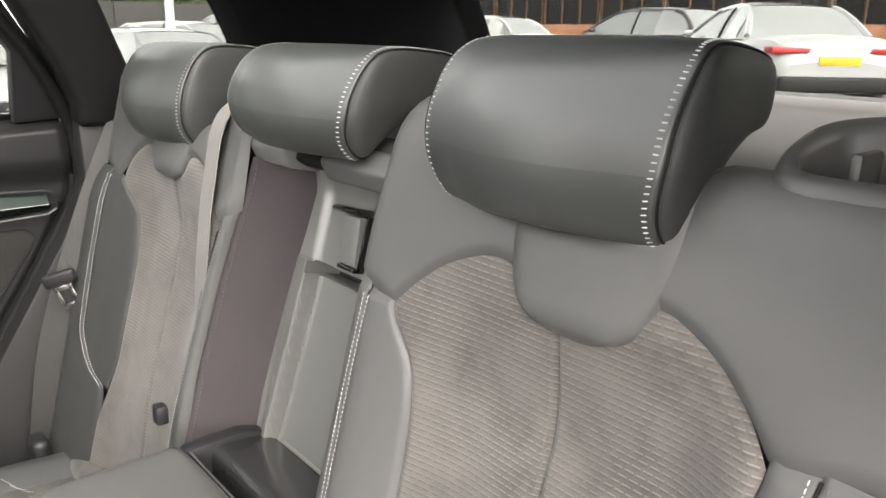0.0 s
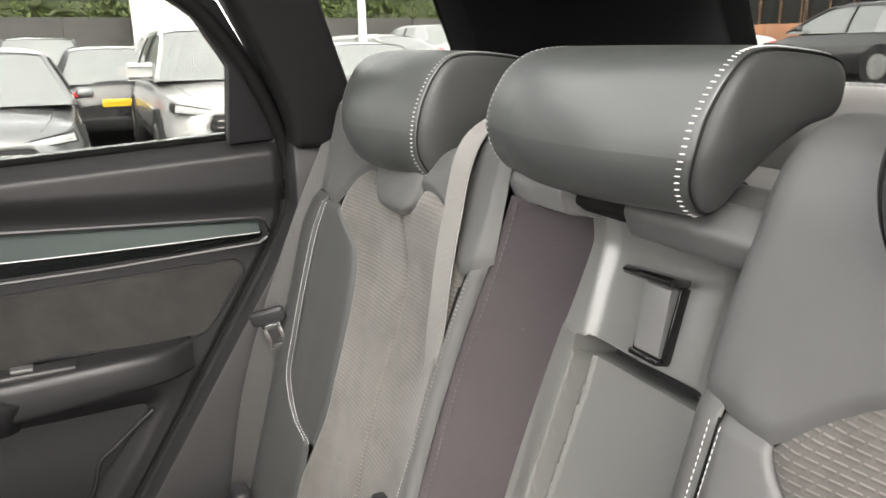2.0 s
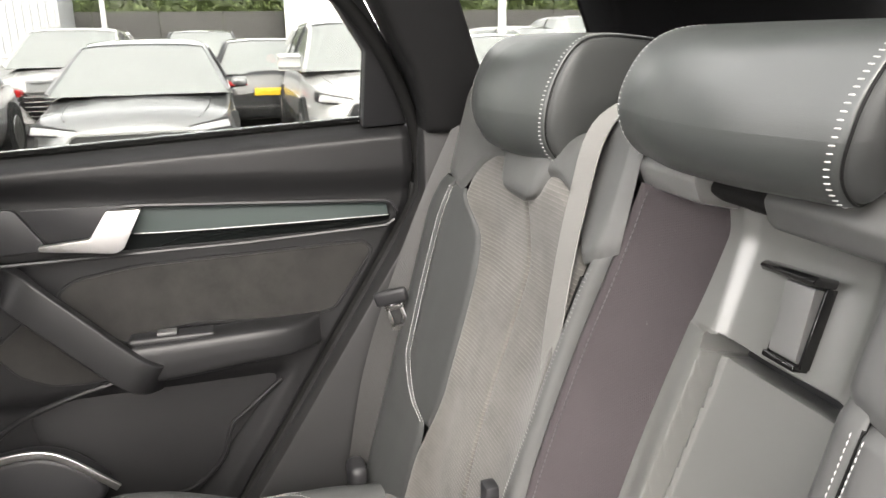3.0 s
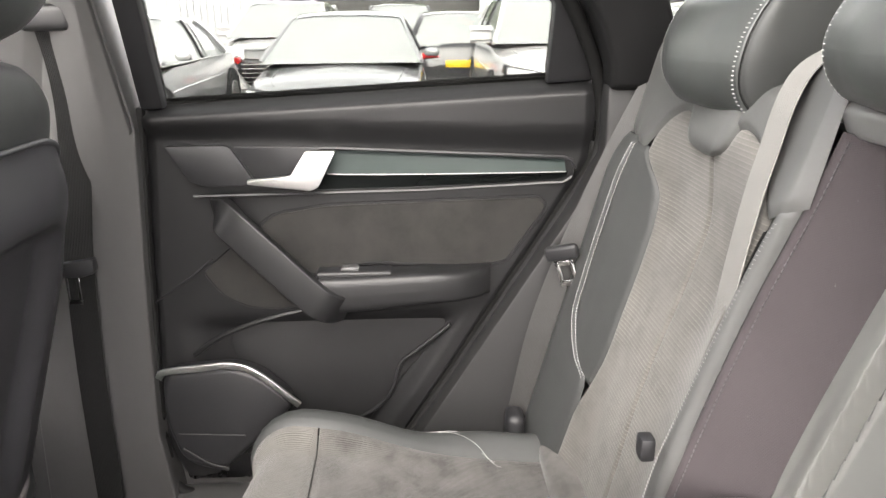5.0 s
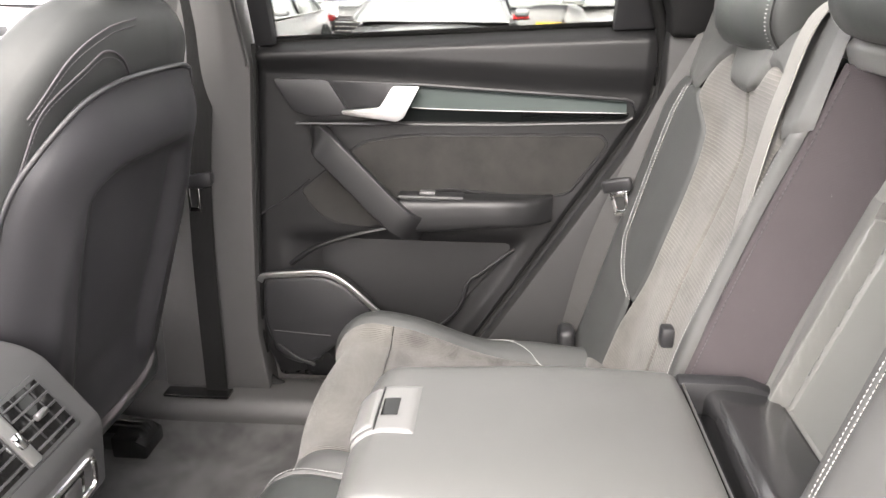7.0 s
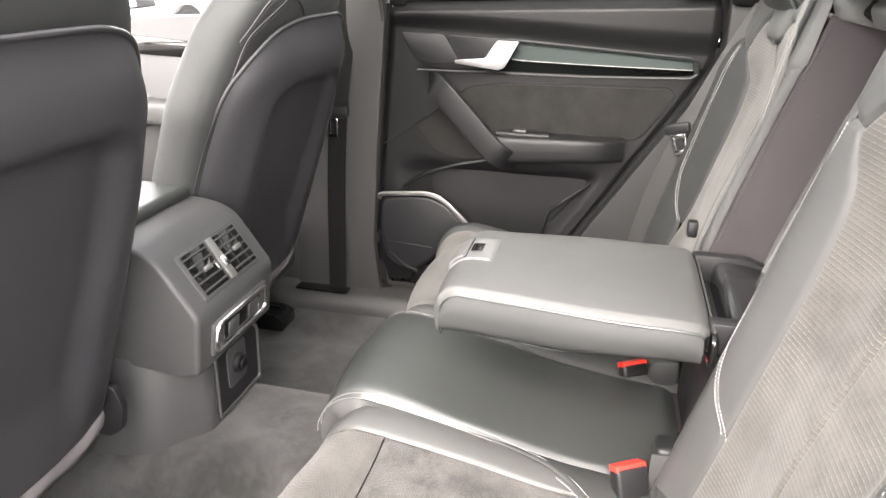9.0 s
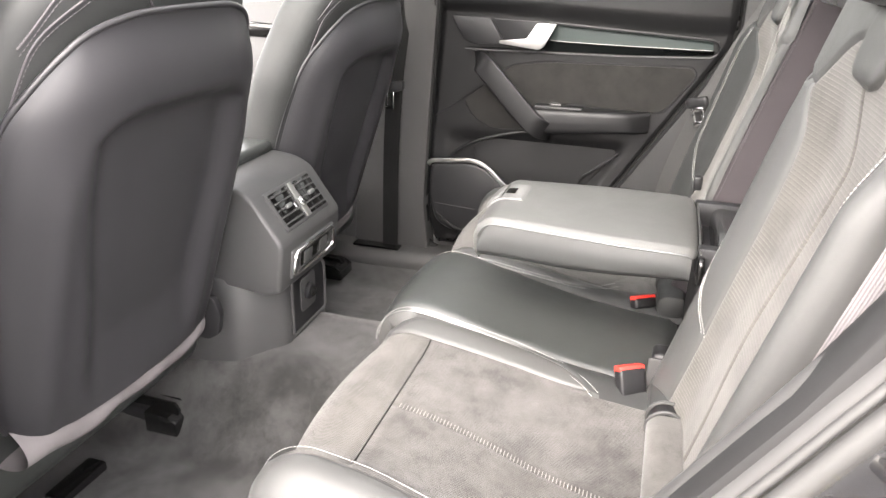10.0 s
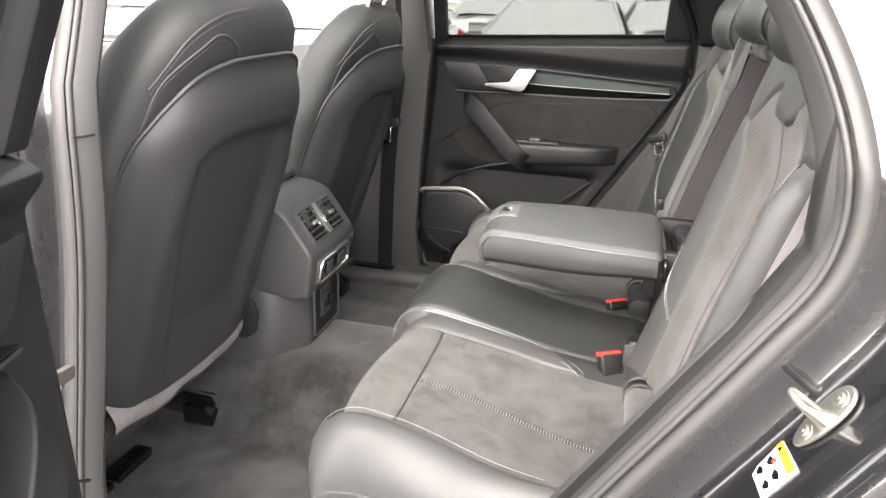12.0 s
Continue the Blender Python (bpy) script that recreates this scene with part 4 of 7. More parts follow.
def bench_place(x, y, h):
    k = min(1.0, abs(abs(x) - 0.362) / 0.225) if abs(x) > 0.137 else 0.2
    y0 = 0.523 - 0.036 * k * k
    a, z = (y - y0) / 0.055, curve_at(Z_TABLE, min(y, 0.6))
    if a > 0:
        b = min(a, math.pi / 2)
        z -= (0.055 + h) * (1 - math.cos(b)) + 0.055 * (a - b)
        y = y0 + (0.055 + h) * math.sin(b)
        return (x, y - 0.10 * 0.055 * (a - b), z + h)
    return (x, y, z + h)


def cushion_swell(x):
    """x from the seat's middle; the bolsters stand a little above the centre panel."""
    return 0.013 * math.exp(-((abs(x) - 0.205) / 0.04) ** 2)


IN_TABLE = [(0.06, -0.150), (0.20, -0.152), (0.235, -0.186), (0.28, -0.212), (0.36, -0.226), (0.50, -0.232), (0.70, -0.228)]


def rear_cushion(c, out, label):
    def place(x, y, h):
        a, drop = (x - 0.190) / 0.060, 0.0
        if a > 0:
            b = min(a, math.pi / 2)
            drop = 0.060 * (1 - math.cos(b)) + 0.060 * (a - b)
            x = 0.190 + 0.060 * math.sin(b)
        p = bench_place(c + out * x, y, h)
        return (p[0], p[1] - 0.3 * max(0.0, drop - 0.02) * ease(0.52, 0.57, p[1]), p[2] - drop)

    swell = lambda x, y: cushion_swell(x) + (0.02 * ease(0.17, 0.22, x) * ease(0.35, 0.2, y) + 0.020 * ease(0.13, 0.18, x) * ease(0.30, 0.46, y) if x > 0 else 0)
    core = Shape().prism(rounded([(0.08, 0.50), (0.08, 0.685), (0.35, 0.715), (0.52, 0.735), (0.53, 0.70), (0.52, 0.50)], 0.02), "x", c - 0.235, c + 0.235, 0.01)
    seat = part("seat_cushion", core, LEATHER_LIT, bench, label)
    long_seam = lambda x, y: -0.005 * math.exp(-((x - 0.008 - 0.045 * ease(0.45, 0.15, y)) / 0.004) ** 2) * ease(0.472, 0.455, y)
    sh = Shape()
    fine = sorted(set(span(0, 1, 34) + span(0.5, 0.72, 40)))

    def rear_point(u, v):
        x, y = -0.172 + u * 0.344, 0.07 + v * 0.402
        d = min(min(u, 1 - u) * 0.344, (1 - v) * 0.4)
        t = min(1.0, d / 0.012)
        return place(x, y, swell(x, y) + long_seam(x, y) - 0.005 * (1 - math.sqrt(max(0, 1 - (1 - t) ** 2)))), (x, y)

    sh.grid(rear_point, fine, edge_steps(40))
    part("rear_panel", sh, SUEDE_SEAT, seat, "grey microfibre seat panel", 80)
    sh = puffed(Shape(), place, lambda u, v: (-0.172 + u * 0.344, 0.474 + v * 0.34), swell, 0.344, 0.34, 26, 40, 0.005, 0.012)
    part("front_panel", sh, SUEDE_RIBS, seat, "ribbed grey microfibre thigh panel", 80)
    sh = puffed(Shape(), place, lambda u, v: (-0.172 * (1 - u) + u * curve_at(IN_TABLE, 0.19 + v * 0.62), 0.19 + v * 0.62), swell, 0.055, 0.62, 14, 44, 0.004, 0.010)
    part("inner_bolster", sh, LEATHER_LIT, seat, "black leather inner bolster", 80)
    sh = puffed(Shape(), place, lambda u, v: (0.172 + u * 0.34, 0.07 + v * 0.74), swell, 0.3, 0.7, 36, 60, 0.005, 0.012)
    # far bolster takes the darker leather copy, near one the lit copy
    part("outer_bolster", sh, LEATHER_MATT if c > 0 else LEATHER_LIT, seat, "black leather outer bolster", 80)
    sh = puffed(Shape(), place, lambda u, v: (-0.250 + u * (curve_at(IN_TABLE, 0.07 + v * 0.74) + 0.250), 0.07 + v * 0.74), lambda x, y: cushion_swell(x) - 0.05 * ease(-0.225, -0.255, x), 0.05, 0.6, 14, 50, 0.003, 0.008)
    part("inner_roll", sh, LEATHER_MATT, seat, "", 80)
    line = [place(curve_at(IN_TABLE, y) + 0.0, y, swell(-0.22, y) - 0.0002) for y in span(0.21, 0.61, 70)]
    for off in (0.0064, -0.0064):
        l2 = [(p[0] + out * off, p[1] + off * 0.6 * (1 if i < 14 else 0), p[2]) for i, p in enumerate(line)]
        part("stitching", Shape().stitches(l2, 0.0047, 0.0034, 0.00056), THREAD, seat, "pale double stitching", kind="stuff")
        if c > 0:
            l2 = [place(-curve_at(IN_TABLE, y) + 0.004 + off + 0.02 * ease(0.3, 0.5, y), y + off * 0.6 * ease(0.27, 0.23, y), swell(-curve_at(IN_TABLE, y) + 0.004 + 0.02 * ease(0.3, 0.5, y), y) + 0.0006) for y in span(0.20, 0.60, 70)]
        else:
            l2 = [place(0.175 + off, y, swell(0.175, y) + 0.0002) for y in span(0.24, 0.62, 60)]
        part("stitching", Shape().stitches(l2, 0.0047, 0.0034, 0.00056), THREAD, seat, "pale double stitching", kind="stuff")
    line = [place(0.300 - 0.06 * ease(0.50, 0.62, y), y, swell(0.3, y) - 0.002) for y in span(0.16, 0.66, 50)]
    part("piping", Shape().tube(line, 0.0028, 8, False), LEATHER_LIT, seat, "piped lower seam")
    edges = [[place(0.008 + d + 0.045 * ease(0.45, 0.15, y), y, swell(0.03, y) + long_seam(0.008 + d + 0.045 * ease(0.45, 0.15, y), y) + 0.0008) for y in span(0.12, 0.462, 60)] for d in (0.0055, -0.0055)]
    part("seam_stitching", Shape().rungs(edges[0], edges[1], 0.0050, 0.0007), THREAD_MID, seat, "grey ladder stitching along the seam", kind="stuff")
    return seat


rear_cushion(-0.362, -1, "grey microfibre and black leather outer seat cushion by the open door")
rear_cushion(0.362, 1, "grey microfibre and black leather outer seat cushion by the closed door")
core = Shape().prism(rounded([(0.08, 0.50), (0.08, 0.655), (0.35, 0.69), (0.52, 0.70), (0.54, 0.66), (0.53, 0.50)], 0.02), "x", -0.125, 0.125, 0.01)
mid = part("seat_cushion", core, LEATHER_LIT, bench, "plain black leather middle cushion")
sh = puffed(Shape(), lambda x, y, h: bench_place(x, y, h), lambda u, v: (-0.128 + u * 0.256, 0.09 + v * 0.72), lambda x, y: 0.006 + 0.008 * (1 - (x / 0.13) ** 2) + 0.012 * math.exp(-((y - 0.5) / 0.1) ** 2), 0.26, 0.6, 26, 50, 0.012, 0.02)
part("seat_panel", sh, LEATHER, mid, "smooth black leather top", 80)

base = Shape().box(-0.62, 0.62, -0.02, 0.092, 0.44, 0.695, 0.004)
part("seat_base", base, CLOTH, bench, "black cloth between cushions and backrest")

# ---- folded-down centre armrest ----
X0, X1 = -0.147, 0.120


def arm_half(y):
    return 0.1335 - 0.021 * ease(0.18, 0.43, y)


cx = (X0 + X1) / 2
NOSE = 0.040
profile = [(0.092, 0.940), (0.097, 0.949), (0.108, 0.9535)] + [(y, 0.957 - 0.0022 * ease(0.30, 0.12, y)) for y in span(0.13, 0.388, 22)]
profile += [(0.392 + NOSE * math.sin(a), 0.957 - NOSE + NOSE * math.cos(a)) for a in span(0.08, math.pi / 2, 14)] + [(0.4315, 0.905), (0.429, 0.889)]


def arm_skin(u, i, lift=0.0):
    """The top pad: u across from -1 to 1, i along the profile from the hinge over the nose."""
    k = min(int(i), len(profile) - 2)
    f = i - k
    (y0, z0), (y1, z1) = profile[k], profile[k + 1]
    d = Vector((y1 - y0, z1 - z0)).normalized()
    y, z = y0 + (y1 - y0) * f, z0 + (z1 - z0) * f
    t = min(1.0, (1 - abs(u)) * 0.13 / 0.012)
    h = lift - 0.0045 * u ** 4 - 0.008 * (1 - math.sqrt(max(0.0, 1 - (1 - t) ** 2)))
    return (cx + u * arm_half(y), y - d.y * h, z + d.x * h)


across = [2 * q - 1 for q in edge_steps(34)]
steps = list(range(len(profile)))


def arm_side(sd, i, k):
    edge = Vector(arm_skin(sd, i))
    low = Vector((edge.x, min(edge.y, 0.424), 0.886 + 0.010 * ease(0.3, 0.1, edge.y)))
    p = edge.lerp(low, k)
    b = 0.0055 * math.sin(math.pi * min(1.0, k * 1.1)) - 0.014 * ease(0.78, 1.0, k)
    return ((p.x + sd * b, p.y, p.z), (p.y, p.z))


sh = Shape()
for sd in (1, -1):
    sh.grid(lambda i, k: arm_side(sd, int(i), k), steps, [0, 0.03, 0.08] + span(0.16, 1, 12), flip=sd > 0)
low_line = [arm_side(-1, i, 1)[0] for i in steps] + [arm_side(1, i, 1)[0] for i in steps[::-1]]
sh.add(low_line, [tuple(range(len(low_line)))])
arm = part("armrest", sh, LEATHER_MATT, bench, "folded-down leather centre armrest with a catch", 80)
sh = Shape().grid(lambda u, i: (arm_skin(u, i), (u * 0.13, profile[int(i)][0])), across, steps)
part("top_pad", sh, LEATHER_GLOSS_LIT, arm, "black leather top pad", 80)
for sd in (1, -1):
    line = [Vector(arm_skin(sd, i)) + Vector((sd * 0.0008, 0, 0)) for i in steps]
    part("piping", Shape().tube(line, 0.0021, 8, False), LEATHER, arm, "dark piped seam")
sh = Shape().prism(rounded([(cx - 0.128, 0.892), (cx - 0.128, 0.934), (cx + 0.128, 0.934), (cx + 0.128, 0.892)], 0.012), "y", 0.083, 0.092, 0.003)
part("hinge_plate", sh, PIANO, arm, "black hinge end plate")
# catch let into the nose
catch_u = lambda x: (x - cx) / arm_half(0.40)
sh = Shape().grid(lambda x, i: arm_skin(catch_u(x), i, 0.0024 * min(1.0, min(x + 0.036, 0.046 - x) / 0.003, (i - 22.4) / 0.35, (34.5 - i) / 0.8)), sorted(span(-0.036, 0.046, 14) + [-0.0345, -0.033, 0.043, 0.0445]), [22.4, 22.6, 22.8] + span(23.2, 33.6, 14) + [34.0, 34.5])
part("catch_surround", sh, CATCH, arm, "pale grey catch surround", 60)
part("catch_slot", Shape().grid(lambda x, i: arm_skin(catch_u(x), i, 0.0032), span(-0.011, 0.019, 6), span(23.9, 26.6, 6)), PIANO, arm, "black slot")
sh = Shape().grid(lambda x, i: arm_skin(catch_u(x), i, 0.0036 + 0.0022 * min(1.0, min(x + 0.030, 0.040 - x) / 0.002, (i - 27.6) / 0.5, (33.6 - i) / 0.5)), sorted(span(-0.030, 0.040, 10) + [-0.0285, 0.0385]), [27.6, 28.1] + span(28.6, 33.0, 8) + [33.6])
part("catch_button", sh, CATCH, arm, "satin release flap", 60)
part("catch_gap", Shape().tube([arm_skin(catch_u(x), 27.3, 0.0026) for x in span(-0.033, 0.043, 8)], 0.0010, 6), PIANO, arm)
# hinge well between the armrest and the recess
well = thing("armrest_well", (0, 0.03, 0.9), "satin plastic well behind the folded armrest", "seat panel")
part("edge_line", Shape().tube([(-0.140, 0.0905, 0.9425), (0.115, 0.0905, 0.9425)], 0.0014, 6), SATIN_METAL, arm, "thin bright edge line")
part("roller_cover", Shape().prism(rounded([(0.066, 0.880), (0.066, 0.940), (0.020, 0.936), (-0.012, 0.930), (-0.012, 0.88)], [0.004, 0.022, 0.004, 0.004, 0.004], 8), "x", -0.104, 0.104, 0.004), ROLLER, well, "satin grey roller cover")
part("rear_ramp", Shape().prism(rounded([(-0.015, 0.880), (-0.015, 0.926), (-0.040, 0.944), (-0.062, 1.0), (-0.08, 1.0), (-0.08, 0.88)], 0.006), "x", -0.112, 0.112, 0.004), PLASTIC_SATIN, well, "moulded ramp behind the roller cover")
part("seam", Shape().box(-0.104, 0.104, -0.0155, -0.011, 0.915, 0.9275, 0.001), PIANO, well)
part("front_panel", Shape().box(-0.118, 0.118, 0.045, 0.084, 0.70, 0.90, 0.006), PLASTIC_DARK, well)
for sg in (1, -1):
    part("hinge_bracket", Shape().prism(rounded([(0.095, 0.905), (0.095, 0.945), (0.02, 0.945), (-0.02, 0.93), (-0.02, 0.905)], 0.006), "x", sg * 0.10, sg * 0.122, 0.003), PLASTIC_DARK, well, "black hinge bracket")


# ---- belts and buckles ----
def belt(path, up, label, width=0.047, name="seat_belt", mat=WEBBING):
    line = through_points(path, 8)
    if isinstance(up, list):
        up = [Vector(up[0]).lerp(Vector(up[1]), ease(0.15, 0.75, i / (len(line) - 1))) for i in range(len(line))]
    return single(name, Shape().sweep(line, [(-width / 2, -0.0006), (width / 2, -0.0006), (width / 2, 0.0006), (-width / 2, 0.0006)], up=up), mat, label, "seat belt", "belts")


belt([back_place(0.204, 0.70, -0.05), back_place(0.206, 0.645, 0.006), back_place(0.207, 0.56, 0.009), back_place(0.208, 0.48, 0.002), back_place(0.209, 0.40, -0.010), back_place(0.210, 0.30, -0.034)], (0.12, 0.95, 0.25), "grey webbing belt lying along the backrest edge", 0.047, mat=WEBBING_PALE)
b = single("belt_buckle", Shape().box(0.185, 0.205, 0.082, 0.098, 0.940, 0.966, 0.004), PLASTIC_DARK, "black belt end clip at the backrest edge", "buckle", "buckles")


def buckle(x, y, z, label, tip=0.0, tall=0.045):
    ob = thing("belt_buckle", (x, y, z - 0.05), label, "buckle", "buckles")
    turn = Matrix.Translation((x, y, z)) @ pose(0, 0, 0, 0, 0, -58) @ pose(0, 0, 0, -24, tip, 0)
    part("housing", Shape().box(-0.022, 0.022, -0.011, 0.011, -tall, 0.0, 0.005, 3, turn), PLASTIC_DARK, ob)
    part("button", Shape().box(-0.0215, 0.0215, -0.009, 0.0105, -0.009, 0.004, 0.002, 2, turn), RED, ob, "red release button")
    return ob


buckle(-0.150, 0.166, 0.748, "black belt buckle with red release button")
buckle(0.112, 0.158, 0.748, "black belt buckle sunk beside the middle cushion", 0.0, 0.020)
bl = thing("belt_buckle", (-0.105, 0.125, 0.72), "black buckle housing standing in its rubber boot", "buckle", "buckles")
part("housing", Shape().box(-0.145, -0.105, 0.105, 0.135, 0.70, 0.775, 0.008, 3), PLASTIC_DARK, bl)
part("boot", Shape().box(-0.150, -0.146, 0.10, 0.14, 0.70, 0.77, 0.002), RUBBER, bl)

belt([(0.660, -0.06, 1.30), (0.654, 0.005, 1.17), (0.648, 0.070, 1.02), (0.645, 0.118, 0.88), (0.635, 0.150, 0.735)], (-0.85, 0.5, 0.15), "charcoal outer rear belt webbing by the closed door")
belt([(-0.640, -0.085, 1.31), (-0.640, -0.035, 1.24), (-0.640, -0.005, 1.14), (-0.638, 0.040, 0.98), (-0.63, 0.100, 0.76)], (-1.0, 0.35, 0.1), "pale grey outer rear belt webbing by the open door", mat=WEBBING_LILAC)
t = thing("belt_tongue", (0.62, 0.088, 1.0), "chrome belt tongue with black grip on the webbing", "belt tongue", "belt tongues")
turn = Matrix.Translation((0.622, 0.088, 1.003)) @ pose(0, 0, 0, 0, 0, 62) @ pose(0, 0, 0, -6, 16, 0)
part("grip", Shape().box(-0.027, 0.027, -0.006, 0.008, 0.008, 0.032, 0.006, 3, turn), PLASTIC_DARK, t)
for a in ((-0.016, -0.009, -0.030, 0.009), (0.007, 0.014, -0.030, 0.009), (-0.016, 0.014, -0.034, -0.024), (-0.016, 0.014, 0.0, 0.009)):
    part("plate", Shape().box(a[0], a[1], 0.004, 0.008, a[2], a[3], 0.001, 2, turn), CHROME, t)
single("belt_anchor", Shape().box(0.575, 0.625, 0.15, 0.18, 0.70, 0.76, 0.012, 3), PLASTIC_DARK, "black belt anchor boot beside the cushion", "belt anchor")
for sg in (-1, 1):
    # padded fold between cushion and backrest, with the anchor cover at its inner end
    fold = [(-0.024, -0.020), (0.010, -0.026), (0.026, -0.012), (0.026, 0.010), (0.012, 0.022), (-0.024, 0.022)]
    sh = Shape().prism([(0.108 + y, 0.727 + z - (0.016 if sg > 0 else 0.0)) for y, z in rounded(fold, 0.010)], "x", sg * 0.262, sg * 0.60, 0.004)
    part("lower_fold", sh, SUEDE, bench, "grey microfibre fold below the backrest")
    sh = Shape().prism([(0.106 + y, 0.726 + z) for y, z in rounded(fold, 0.010)], "x", sg * 0.13, sg * 0.240, 0.006)
    part("lower_fold", sh, LEATHER_MATT, bench, "black leather fold below the backrest")
    cover = thing("child_seat_anchor", (sg * 0.25, 0.11, 0.72), "black anchor cover between cushion and backrest", "anchor cover", "anchor covers")
    sh = Shape().tube([(sg * 0.236, 0.108, 0.727), (sg * 0.266, 0.108, 0.727)], 0.024, 20, up=(0, 0, 1))
    part("dish", sh, PLASTIC_DARK, cover, "recessed black dish")
    for x in (0.238, 0.264):
        ring = [(sg * x, 0.108 + 0.0265 * math.cos(k * math.pi / 12), 0.727 + 0.0265 * math.sin(k * math.pi / 12)) for k in range(24)]
        part("rim", Shape().tube(ring, 0.0028, 8, True, (1, 0, 0)), PLASTIC, cover, "charcoal raised rim")

# ---- belt guide let into the outer shoulder of the near backrest ----
guide = thing("belt_guide", (-0.55, -0.09, 1.33), "grey plastic belt guide frame on the outer shoulder", "belt guide")
GUIDE = plastic_mat("charcoal_guide_plastic", (0.050, 0.0495, 0.0485), 0.42)
RIM_OUT = [(-0.474, -0.059), (-0.491, -0.046), (-0.540, -0.046), (-0.610, -0.050), (-0.628, -0.095), (-0.610, -0.145), (-0.520, -0.138), (-0.477, -0.121), (-0.468, -0.088)]
RIM_IN = [(-0.484, -0.070), (-0.496, -0.062), (-0.540, -0.062), (-0.595, -0.066), (-0.605, -0.095), (-0.595, -0.118), (-0.520, -0.117), (-0.492, -0.110), (-0.483, -0.088)]
out_line, in_line = through_points([(x, y, 0) for x, y in RIM_OUT], 6, True), through_points([(x, y, 0) for x, y in RIM_IN], 6, True)


def guide_rim(i, j):
    f, dz = ((0.0, -0.022), (0.0, -0.004), (0.10, 0.0), (0.5, 0.0025), (0.90, 0.0), (1.0, -0.004), (1.0, -0.040))[int(j)]
    q = out_line[int(i) % len(out_line)].lerp(in_line[int(i) % len(in_line)], f)
    return (q.x, q.y, 1.347 - (q.y + 0.05) * 0.40 + dz)


part("rim", Shape().grid(guide_rim, list(range(len(out_line) + 1)), list(range(7))), GUIDE, guide, "flat moulded frame", 50)
part("back_wall", Shape().box(-0.61, -0.480, -0.135, -0.121, 1.325, 1.372, 0.004), GUIDE, guide)
part("cavity_floor", Shape().box(-0.615, -0.478, -0.13, -0.055, 1.312, 1.325, 0.004), PLASTIC, guide)
part("divider", Shape().box(-0.512, -0.505, -0.122, -0.085, 1.32, 1.362, 0.003), GUIDE, guide)

# ---- rear doors ----
def edge_rear(z):
    return curve_at([(0.54, 0.46), (0.58, 0.392), (0.704, 0.303), (0.905, 0.176), (1.07, 0.072), (1.16, 0.026), (1.27, 0.028)], z)


def edge_front(z):
    return curve_at([(0.54, 0.762), (0.57, 0.775), (0.64, 0.784), (0.90, 0.772), (1.2, 0.752), (1.27, 0.748)], z)


def panel_depth(y, z):
    """How far from the car's middle the door's lining lies."""
    line = 1.160 + 0.030 * ease(0.05, 0.75, y)
    band = ease(line - 0.004, line + 0.045, z)
    x = 0.742 - 0.020 * band + 0.040 * ease(1.232, 1.262, z) ** 2
    pocket = ease(0.885, 0.845, z) * ease(edge_rear(z) + 0.035, edge_rear(z) + 0.075, y) * ease(0.74, 0.66, y)
    x += 0.022 * pocket
    x += 0.02 * ease(0.62, 0.55, z)
    return x


def flat(outline, x0, x1, r=0.003, seg=2):
    return Shape().prism(outline, "x", x0, x1, r, seg)


